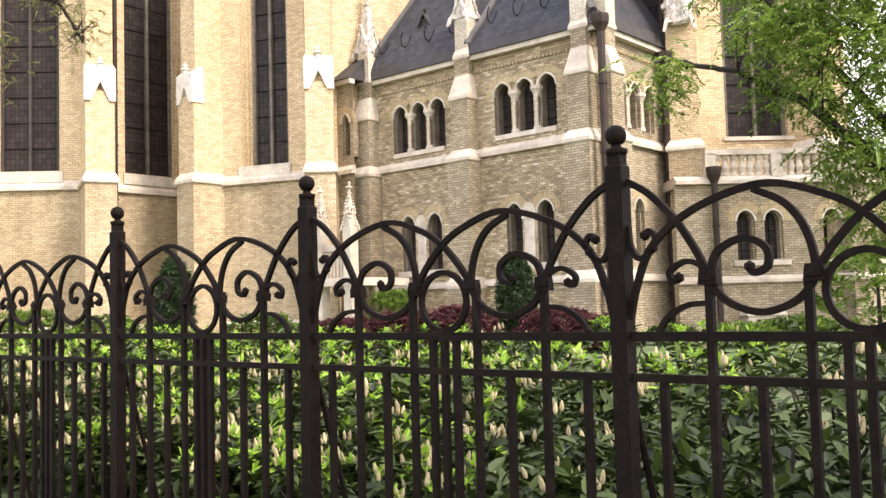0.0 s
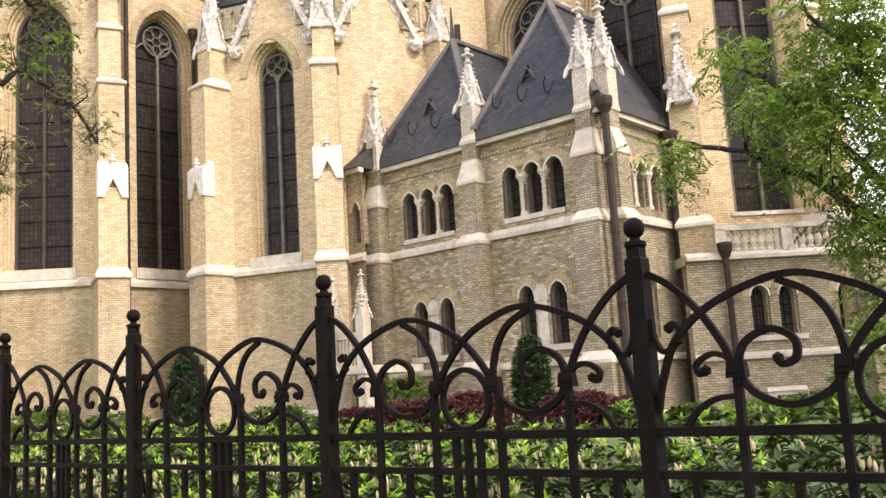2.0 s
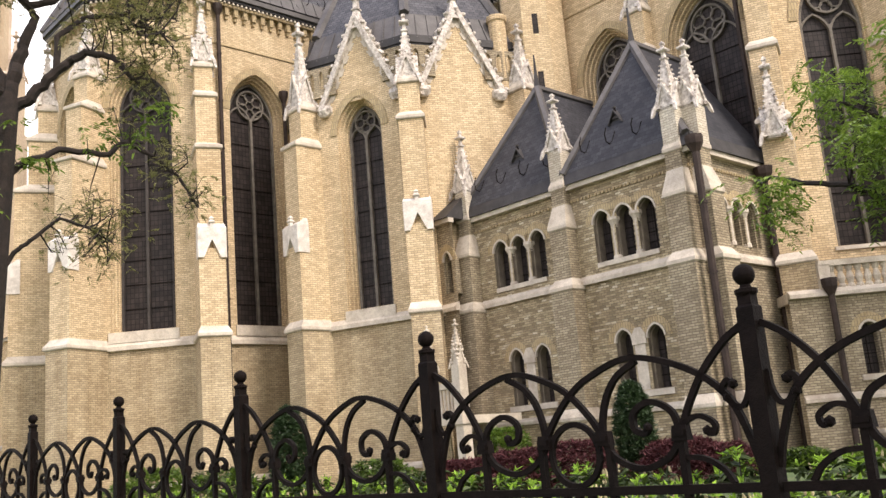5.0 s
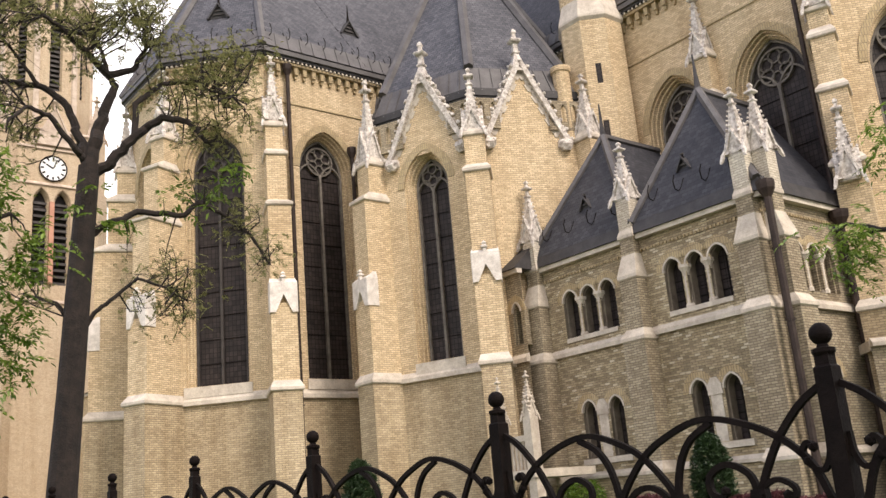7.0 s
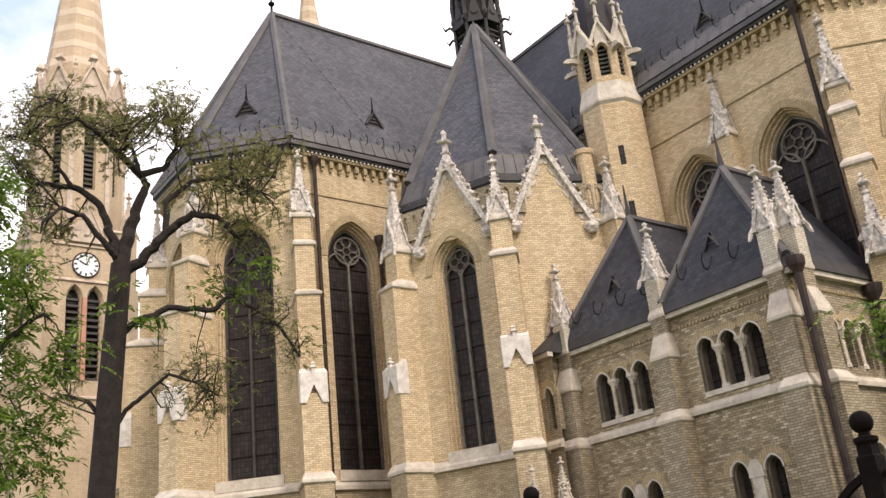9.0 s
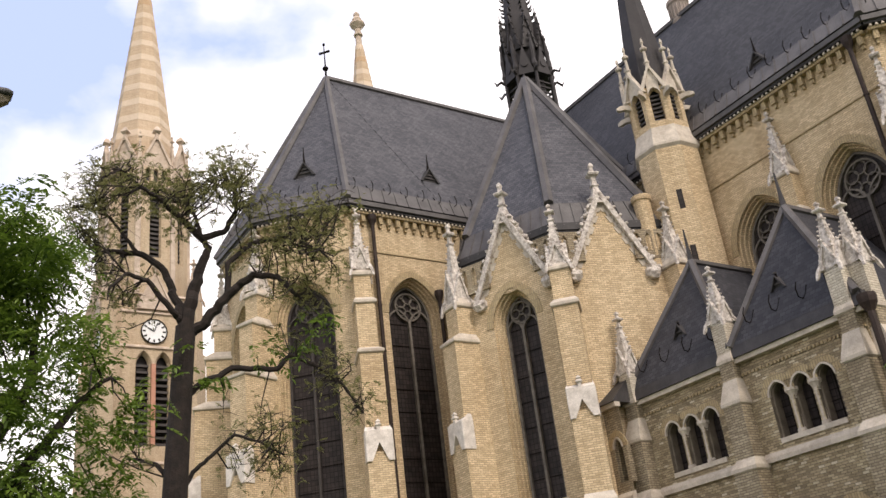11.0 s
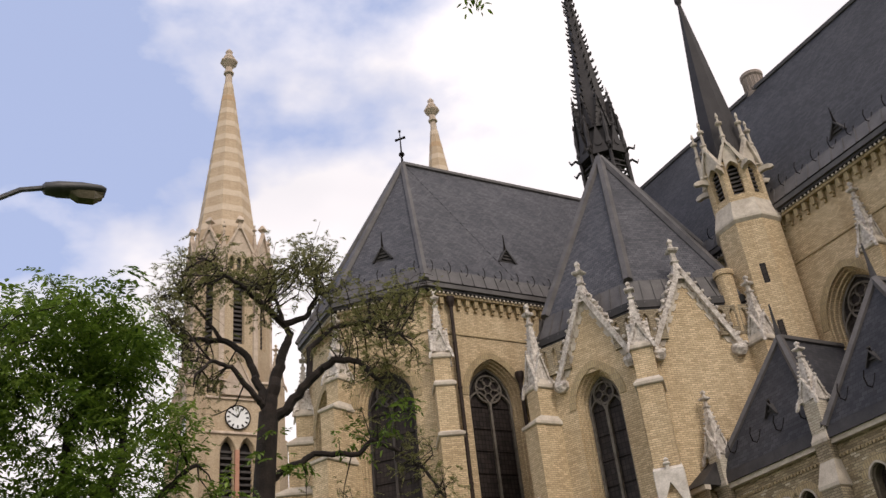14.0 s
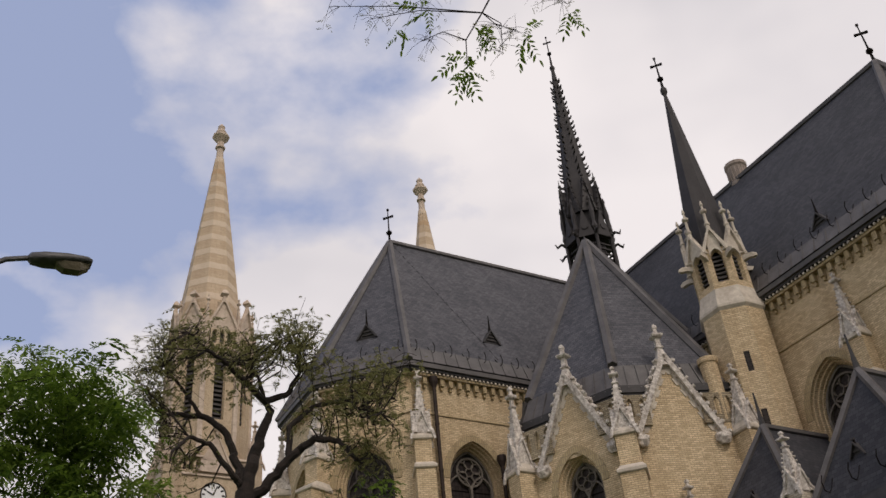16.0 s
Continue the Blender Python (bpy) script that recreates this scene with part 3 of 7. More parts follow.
def roof_dormer(owner, base, out, size=0.55):
    """A small triangular slate vent with an iron finial. base, out: plan points and heights."""
    (u, v, z), ang = base, out
    fr = facing((u, v), ang)
    bm = bmesh.new()
    k = size
    loft(bm, [[fr(-k, 0.1, z), fr(k, 0.1, z), fr(0, 0.1, z + 1.5 * k)], [fr(-k * .5, -1.1 * k, z + .9 * k), fr(k * .5, -1.1 * k, z + .9 * k), fr(0, -1.3 * k, z + 1.6 * k)]])
    loft(bm, [[fr(-k * 1.25, 0.22, z - .05), fr(0, 0.22, z + 1.7 * k), fr(0, 0.22, z + 1.5 * k), fr(-k * 1.0, 0.22, z - .05)], [fr(-k * 1.0, -.2, z), fr(0, -1.2 * k, z + 1.75 * k), fr(0, -1.2 * k, z + 1.6 * k), fr(-k * .8, -.2, z)]])
    loft(bm, [[fr(k * 1.25, 0.22, z - .05), fr(0, 0.22, z + 1.7 * k), fr(0, 0.22, z + 1.5 * k), fr(k * 1.0, 0.22, z - .05)], [fr(k * 1.0, -.2, z), fr(0, -1.2 * k, z + 1.75 * k), fr(0, -1.2 * k, z + 1.6 * k), fr(k * .8, -.2, z)]])
    dm = part("dormer", bm, LEAD, owner, "small dark triangular roof vent")
    bm = bmesh.new()
    tube(bm, [fr(0, 0.1, z + 1.5 * k), fr(0, 0.1, z + 2.2 * k), fr(0, 0.1, z + (3.6 if k > .3 else 2.2) * k)], [0.2 * k, 0.11 * k, 0.04 * k], 5)
    part("finial", bm, IRON, dm)
    bm = bmesh.new()
    for i in range(3):
        zz = z + 0.12 + i * 0.18
        hw = k * 0.75 * (1 - (zz - z) / (1.5 * k))
        block(bm, fr, -hw, hw, 0.1, 0.16, zz, zz + 0.05)
    part("louvre", bm, LOUVRE, dm)


def lead_skirt(owner, eave, tops, part_up=0.085):
    """Standing-seam sheet along the foot of a roof."""
    for i in range(len(eave) - 1):
        a, b = eave[i], eave[i + 1]
        a2, b2 = a.lerp(tops[i], part_up), b.lerp(tops[i + 1], part_up)
        n = (b - a).cross(a2 - a).normalized()
        if n.z < 0:
            n = -n
        bm = bmesh.new()
        lift = n * .03
        loft(bm, [[a, b, b2, a2], [a + lift, b + lift, b2 + lift, a2 + lift]])
        k = max(2, int((b - a).length / .6))
        for q in range(1, k):
            p0, p1 = a.lerp(b, q / k) + lift, a2.lerp(b2, q / k) + lift
            w = (b - a).normalized() * .02
            loft(bm, [[p0 - w, p0 + w, p1 + w, p1 - w], [p0 - w + n * .04, p0 + w + n * .04, p1 + w + n * .04, p1 - w + n * .04]])
        part("roof_skirt", bm, ROLL, owner, "seamed lead sheet at the eaves")


def hip_caps(owner, lines, r=0.13):
    for p, q in lines:
        bm = bmesh.new()
        tube(bm, [p, q], r * 1.6, 6)
        part("ridge_cap", bm, ROLL, owner)


def downpipe(owner, fr, s, d, z0, z1, r=0.085, head=True):
    bm = bmesh.new()
    tube(bm, [fr(s, d, z0), fr(s, d, z1)], r, 8)
    z = z0 + 1.5
    while z < z1 - 0.5:
        tube(bm, [fr(s, d, z), fr(s, d, z + 0.07)], r * 1.25, 8)
        z += 2.0
    if head:
        tube(bm, [fr(s, d, z1 - 0.5), fr(s, d, z1 - 0.25), fr(s, d, z1 - 0.1), fr(s, d, z1)], [r, r * 2.2, r * 2.4, r * 2.4], 8)
    part("downpipe", bm, PIPE, owner, "dark brown rainwater pipe")


def iron_cross(owner, u, v, z, h=2.0):
    bm = bmesh.new()
    fr = facing((u, v), 50)
    tube(bm, [fr(0, 0, z - 0.3), fr(0, 0, z + h * 0.3), fr(0, 0, z + h)], [0.09, 0.05, 0.025], 6)
    turned(bm, (u, v), [(0.05, z + .22 * h), (0.16, z + .27 * h), (0.16, z + .31 * h), (0.05, z + .36 * h)], 8)
    block(bm, fr, -0.24, 0.24, -0.03, 0.03, z + h * 0.74, z + h * 0.79)
    for e in (-0.24, 0.24, 0):
        zz = z + h * 0.765 if e else z + h
        block(bm, fr, e - 0.06, e + 0.06, -0.04, 0.04, zz - 0.06, zz + 0.06)
    part("cross", bm, IRON, owner, "wrought iron roof cross")


# ---- transept with polygonal end ----
HW, EAVE, RIDGE = 4.9, 20.5, 31.0
K8 = HW * 0.41421
TCV = 14.0
BASE = -0.6


def octo(cu, cv, r, turn=0.0):
    return [(cu + r * math.cos(radians(turn + 45 * i)), cv + r * math.sin(radians(turn + 45 * i))) for i in range(8)]


def build_transept():
    ob = thing("transept", "yellow brick church transept with tall pointed windows and slate roof", "church", at=P(0, TCV, 0))
    A, B, C, D = (HW, TCV + K8), (K8, TCV + HW), (-K8, TCV + HW), (-HW, TCV + K8)
    faces = [Face((HW, 5.0), A), Face(B, A, (0, TCV)), Face(C, B, (0, TCV)), Face(D, C, (0, TCV)), Face((-HW, 5.0), D)]
    ops = {0: (8.22, 2.12, 7.1, 15.85, 17.38), 1: (1.92, 2.08, 7.05, 15.85, 17.4), 2: (2.03, 2.1, 7.05, 15.85, 17.4)}
    for i, fr in enumerate(faces):
        op = ops.get(i)
        bm = bmesh.new()
        wall(bm, fr, 0, fr.len, 6.4, EAVE, [op] if op else [])
        part("wall", bm, BRICK, ob, "buff brick wall")
        bm = bmesh.new()
        wall(bm, fr, 0, fr.len, BASE, 6.4)
        part("lower_wall", bm, BRICK_LOW, ob, "greyer weathered brick base wall")
        string_course(ob, fr, 0, fr.len, 6.35, 0.34, 0.14)
        string_course(ob, fr, 0, fr.len, 1.25, 0.22, 0.12)
        cornice(ob, fr, 0, fr.len, EAVE)
        string_course(ob, fr, 0, fr.len, 18.55, 0.1, 0.05, BRICK_DARK)
        if op:
            gothic_window(ob, fr, op, screened=i == 1)
            voussoirs(ob, fr, op)
        snow_guard(ob, fr, 0.3, fr.len - 0.3, EAVE + 0.95, 0.8, 0.08)
    st = [(BASE, 6.4, 1.05, 1.75), (6.75, 9.6, 0.96, 1.62), (9.6, 13.5, 0.88, 1.45), (13.85, 15.75, 0.76, 0.95), (16.1, 17.1, 0.68, 0.6)]
    for pt, ang in (((A[0] + .115, A[1] - .277), 22.5), (B, 67.5), (C, 112.5), (D, 157.5)):
        buttress(ob, pt, ang, st, pin=(17.3, 20.35, 0.72, 0.25), gab=(9.25, 10.68, 0.98, 1.7))
    downpipe(ob, faces[0], 10.02, 0.25, 0.5, EAVE - 0.3)
    downpipe(ob, faces[0], 7.05, 0.25, 0.5, 17.0)
    r = HW + 0.42
    k = r * 0.41421
    ap = P(0, TCV, RIDGE)
    e = [P(r, 0, EAVE + .3), P(r, TCV + k, EAVE + .3), P(k, TCV + r, EAVE + .3), P(-k, TCV + r, EAVE + .3), P(-r, TCV + k, EAVE + .3), P(-r, 0, EAVE + .3)]
    rr = P(0, 0, RIDGE)
    bm = bmesh.new()
    quad(bm, e[0], e[1], ap, rr)
    for i in range(1, 4):
        quad(bm, e[i], e[i + 1], ap)
    quad(bm, e[4], e[5], rr, ap)
    part("roof", bm, SLATE, ob, "steep dark slate roof")
    lead_skirt(ob, e, [rr, ap, ap, ap, ap, rr])
    hip_caps(ob, [(ap, e[i]) for i in range(1, 5)] + [(ap, rr)], 0.11)
    roof_dormer(ob, (4.0, 11.1, 23.15), 0, .42)
    roof_dormer(ob, (2.92, 16.94, 22.9), 45, .42)
    iron_cross(ob, 0, TCV, RIDGE, 2.2)
    # iron rod for climbing, lying on the slope
    bm = bmesh.new()
    for i in range(24):
        t = i / 24
        q = ap.lerp(P(r, TCV - 3.0, EAVE + .3), t) + Vector((0, 0, 0.06))
        q2 = ap.lerp(P(r, TCV - 3.0, EAVE + .3), t + 0.024) + Vector((0, 0, 0.06))
        tube(bm, [q, q2], 0.011, 4)
    part("roof_hook", bm, IRON, ob)


build_transept()


# ---- side chapel with gables ----
def gable(owner, fr, s0, s1, z0, z1):
    rng = random.Random(int(s0 * 100))
    gb = new("gable")
    gb.parent = owner
    gb.location = -owner.location
    c = (s0 + s1) / 2
    bm = bmesh.new()
    loft(bm, [[fr(s0, d, z0), fr(s1, d, z0), fr(c, d, z1)] for d in (-0.45, 0.004)])
    part("gable_wall", bm, BRICK, gb)
    # toothed stone blocks stepping up below the coping
    n = 13
    for sg in (-1, 1):
        for i in range(n):
            bm = bmesh.new()
            t = (i + 0.2) / n
            zz = z0 + (z1 - z0) * t
            half = (s1 - s0) / 2 * (1 - t)
            k = 0.3 if i % 2 else 0.16
            a, b = c + sg * (half - k), c + sg * half
            loft(bm, [[fr(a, d, zz + .16), fr(b, d, zz + .16), fr(b, d, zz - .12), fr((a + b) / 2, d, zz - .12)] for d in (-.02, .035)])
            part("quoin", bm, STONE, gb)
    bm = bmesh.new()
    for sg, sE in ((-1, s0), (1, s1)):
        a, b = (sE + sg * 0.22, z0 - 0.12), (c, z1 + 0.25)
        ribbon(bm, fr, [a, ((a[0] + b[0]) / 2, (a[1] + b[1]) / 2), b], 0.2, -0.5, 0.2)
        for i in range(17):
            t = (i + 0.4) / 18.5
            cs, z = a[0] + (b[0] - a[0]) * t + sg * 0.07, a[1] + (b[1] - a[1]) * t + 0.04
            big = i % 2 == 0
            knob(bm, fr(cs + sg * .02, rng.uniform(-.12, .0), z + .04), (.16 if big else .12) * rng.uniform(.85, 1.15), rng)
            knob(bm, fr(cs + sg * (.08 if big else .03), .1, z + (.1 if big else .02)), (.095 if big else .07) * rng.uniform(.8, 1.2), rng)
        # beast-like kneeler block at the foot, a plain carved stub
        loft(bm, [[fr(sE + sg * x, d, z0 + z) for d, z in ((-.2, -.36 * k), (.24 * k, -.42 * k), (.36 * k, -.2 * k), (.28 * k, 0), (-.2, .02))] for x, k in ((-.22, .6), (-.08, 1), (.16, 1), (.3, .7))])
        for i in range(4):
            knob(bm, fr(sE + sg * rng.uniform(-.1, .2), .26, z0 - rng.uniform(.08, .36)), .085 * rng.uniform(.8, 1.2), rng)
    part("coping", bm, STONE_WHITE, gb, "crocketed white stone coping")
    bm = bmesh.new()
    fz = z1 + 0.25
    q = lambda k, z: [fr(c - k, -.1 - k, z), fr(c + k, -.1 - k, z), fr(c + k, -.1 + k, z), fr(c - k, -.1 + k, z)]
    loft(bm, [q(k, fz + z) for k, z in ((.3, -.45), (.15, .12), (.1, .34), (.15, .38), (.15, .43), (.1, .47), (.085, .8), (.2, .86), (.23, .93), (.18, .99), (.075, 1.04), (.065, 1.22), (.095, 1.27), (.075, 1.38), (.02, 1.46))])
    part("finial", bm, STONE_WHITE, gb)


def build_chapel():
    cu, cv, R = 8.0, 7.1, 5.8
    ob = thing("side_chapel", "yellow brick octagonal side chapel with crocketed gables and steep slate roof", "chapel", at=P(cu, cv, 0))
    V = octo(cu, cv, R)
    op = (2.22, 1.46, 7.0, 13.75, 14.9)
    for i in range(8):
        if i in (4, 5, 6):
            continue
        A, B = V[(i + 1) % 8], V[i]
        fr = Face(A, B, (cu, cv))
        bm = bmesh.new()
        wall(bm, fr, 0, fr.len, 6.4, 16.6, [op] if i == 1 else [])
        part("wall", bm, BRICK, ob, "buff brick wall")
        bm = bmesh.new()
        wall(bm, fr, 0, fr.len, BASE, 6.4)
        part("lower_wall", bm, BRICK_LOW, ob, "greyer weathered brick base wall")
        string_course(ob, fr, 0, fr.len, 6.35, 0.34, 0.14)
        string_course(ob, fr, 0, fr.len, 1.25, 0.22, 0.12)
        bm = bmesh.new()
        block(bm, fr, 0, fr.len, -0.4, -0.12, 16.6, 16.8)
        block(bm, fr, 0.02, fr.len - 0.02, -0.4, -0.06, 16.8, 17.1)
        part("gutter", bm, LEAD, ob)
        mid = {1: 2.4, 0: 2.05}.get(i)
        bm = bmesh.new()
        proud = Face(fr.plan(0, .11), fr.plan(fr.len, .11), (cu, cv))
        for a, b in ((0.1, mid - 1.0), (mid + 1.0, fr.len - .1)) if mid else ((0.1, fr.len - .1),):
            n = max(1, int((b - a) / .36))
            step = (b - a) / n
            wall(bm, proud, a, b, 15.5, 16.6, [(a + (k + .5) * step, .15, 15.72, 16.22, 16.42) for k in range(n)], ((0, 0), (.04, -.1)))
            block(bm, fr, a, b, -.02, .13, 15.38, 15.5)
        # buff arcade in the darker brick, whose colour stands in for the gutter's shade
        part("arcade", bm, BRICK_OLD, ob, "blind arcade below the gutter")
        if i == 1:
            gothic_window(ob, fr, op, foils=4)
            voussoirs(ob, fr, op)
        if i in (0, 1):
            c = 2.4 if i == 1 else 2.05
            gable(ob, fr, c - 1.5, c + 1.5, 14.95, 18.0)
    st = [(BASE, 6.4, 1.0, 1.1), (6.75, 9.5, 0.94, 1.02), (9.5, 13.4, 0.88, 0.92), (13.75, 14.9, 0.76, 0.62)]
    for i, ang in ((0, 0), (1, 45), (2, 90)):
        buttress(ob, V[i], ang, st, pin=(15.0, 18.7 if i == 2 else 17.75, 0.74, 0.25), gab=(9.25, 10.6, 0.96, 1.1))
    E = [P(u, v, 17.0) for u, v in octo(cu, cv, R - 0.1)]
    F = [P(u, v, 18.2) for u, v in octo(cu, cv, R - 0.62)]
    ap = P(cu - .2, cv + .25, 27.55)
    bm = bmesh.new()
    loft(bm, [E, F], caps=False)
    for i in range(8):
        a0, b0, a1, b1 = E[i], E[(i + 1) % 8], F[i], F[(i + 1) % 8]
        for k in range(1, 9):
            p0, p1 = a0.lerp(b0, k / 9), a1.lerp(b1, k / 9)
            w = (b0 - a0).normalized() * .02
            o = (p0 - P(cu, cv, p0.z)).normalized() * .05
            loft(bm, [[p0 - w, p0 + w, p1 + w, p1 - w], [p0 - w + o, p0 + w + o, p1 + w + o, p1 - w + o]])
    part("roof_skirt", bm, ROLL, ob, "flared seamed metal roof skirt")
    bm = bmesh.new()
    for i in range(8):
        quad(bm, F[i], F[(i + 1) % 8], ap)
    part("roof", bm, SLATE, ob, "steep pyramid slate roof")
    hip_caps(ob, [(ap, F[i]) for i in range(8)], 0.13)
    bm = bmesh.new()
    turned(bm, (cu - .2, cv + .25), [(0.2, 27.3), (0.14, 27.55), (0.05, 27.75), (0.02, 27.9)])
    part("finial", bm, LEAD, ob)


build_chapel()


# ---- choir and nave ----
CEND = 20.7


def build_choir():
    ob = thing("choir", "yellow brick choir with tall traceried windows and long slate roof", "church", at=P(10, 0, 0))
    A, B, C, D = (CEND + K8, HW), (CEND + HW, K8), (CEND + HW, -K8), (CEND + K8, -HW)
    side = Face((3.0, HW), A)
    faces = [side, Face(A, B, (CEND, 0)), Face(B, C, (CEND, 0)), Face(C, D, (CEND, 0)), Face((3.0, -HW), D, (10, 0))]
    ops = {0: [(c - 3.0, 2.32, 7.05, 15.15, 16.82) for c in (10.6, 16.65, 20.6)], 1: [(2.5, 2.04, 7.0, 14.7, 16.66)], 2: [(2.03, 2.15, 7.0, 14.7, 16.66)]}
    for i, fr in enumerate(faces):
        bm = bmesh.new()
        wall(bm, fr, 0, fr.len, BASE, EAVE, ops.get(i, []))
        part("wall", bm, BRICK, ob, "buff brick wall")
        if i not in (1, 2):
            string_course(ob, fr, 0, fr.len, 6.35, 0.34, 0.14)
        cornice(ob, fr, 0, fr.len, EAVE)
        string_course(ob, fr, 0, fr.len, 18.2, 0.1, 0.05, BRICK_DARK)
        snow_guard(ob, fr, 0.3, fr.len - 0.3, EAVE + 0.95, 0.8, 0.08)
        for op in ops.get(i, []):
            gothic_window(ob, fr, op, sill_h=.14 if i in (1, 2) else .42)
            voussoirs(ob, fr, op)
    up = [(BASE, 6.4, 1.05, 1.3), (6.75, 11.0, 0.95, 1.05), (11.0, 13.6, 0.85, 0.8), (13.9, 15.6, 0.75, 0.55), (15.9, 16.6, 0.66, 0.42)]
    buttress(ob, A, 67.5, up, pin=((16.7, 19.6, 0.66, 0.2), (10.4, 13.2, 0.7, 1.0)))
    buttress(ob, B, 22.5, up, pin=((16.7, 19.6, 0.66, 0.2), (10.4, 13.2, 0.7, 1.0)))
    buttress(ob, (18.27, HW), 90, [(8.0, 15.2, 0.9, 0.7), (15.5, 16.9, 0.75, 0.5)], pin=(16.95, 19.75, 0.66, 0.25))
    downpipe(ob, side, 22.15 - 3.0, 0.3, 0.5, EAVE - 0.1)
    r = HW + 0.42
    k = r * 0.41421
    ap, rr = P(CEND, 0, RIDGE - 0.3), P(-46, 0, RIDGE - 0.3)
    e = [P(-46, r, EAVE + .3), P(CEND + k, r, EAVE + .3), P(CEND + r, k, EAVE + .3), P(CEND + r, -k, EAVE + .3), P(CEND + k, -r, EAVE + .3), P(-46, -r, EAVE + .3)]
    bm = bmesh.new()
    quad(bm, e[0], e[1], ap, rr)
    for i in range(1, 4):
        quad(bm, e[i], e[i + 1], ap)
    quad(bm, e[4], e[5], rr, ap)
    part("roof", bm, SLATE_NAVE, ob, "long steep darker slate roof")
    lead_skirt(ob, e, [rr, ap, ap, ap, ap, rr])
    hip_caps(ob, [(ap, e[i]) for i in range(1, 5)] + [(ap, rr)], 0.11)
    roof_dormer(ob, (18.25, 4.5, 22.1), 90, .36)
    iron_cross(ob, CEND, 0, RIDGE - 0.3, 2.4)
    bm = bmesh.new()
    turned(bm, (11.75, -0.3), [(0.4, 26.0), (0.4, 30.2), (0.5, 30.55), (0.48, 30.65), (0.5, 31.5), (0.58, 31.6), (0.58, 31.78), (0.44, 31.8), (0.42, 31.6)], 14)
    for k in range(18):
        an = radians(360 * k / 18)
        turned(bm, (11.75 + .51 * math.cos(an), -.3 + .51 * math.sin(an)), [(.035, 30.65), (.035, 31.5)], 4)
    part("chimney", bm, TERRA_DULL, ob, "round brownish masonry chimney")


build_choir()


def build_nave():
    ob = thing("nave", "yellow brick nave with lower side aisle behind the trees", "church", at=P(-22, 0, 0))
    fr = Face((-44, HW), (-HW, HW), (-22, 0))
    bm = bmesh.new()
    ops = [(4.5 + i * 6.0, 2.0, 13.2, 16.0, 17.6) for i in range(6)]
    wall(bm, fr, 0, fr.len, BASE, EAVE, ops)
    part("wall", bm, BRICK, ob)
    cornice(ob, fr, 0, fr.len, EAVE, step=0.6)
    for op in ops:
        gothic_window(ob, fr, op)
    fa = Face((-44, 10.2), (-HW, 10.2), (-22, 0))
    bm = bmesh.new()
    ops = [(4.5 + i * 6.0, 1.6, 5.0, 8.0, 9.3) for i in range(6)]
    wall(bm, fa, 0, fa.len, BASE, 12.2, ops)
    part("aisle_wall", bm, BRICK, ob)
    for op in ops:
        gothic_window(ob, fa, op)
    string_course(ob, fa, 0, fa.len, 12.1, 0.34, 0.2)
    string_course(ob, fa, 0, fa.len, 4.4, 0.34, 0.14)
    bm = bmesh.new()
    quad(bm, P(-44, 10.5, 12.3), P(-HW, 10.5, 12.3), P(-HW, HW, 14.5), P(-44, HW, 14.5))
    part("aisle_roof", bm, SLATE, ob)
    for i in range(7):
        buttress(ob, (-43 + i * 6.0, 10.2), 90, [(BASE, 4.4, 1.0, 1.2), (4.7, 9.0, 0.9, 0.9), (9.3, 12.0, 0.8, 0.6)], pin=(12.2, 14.6, 0.6, 0.2))


build_nave()


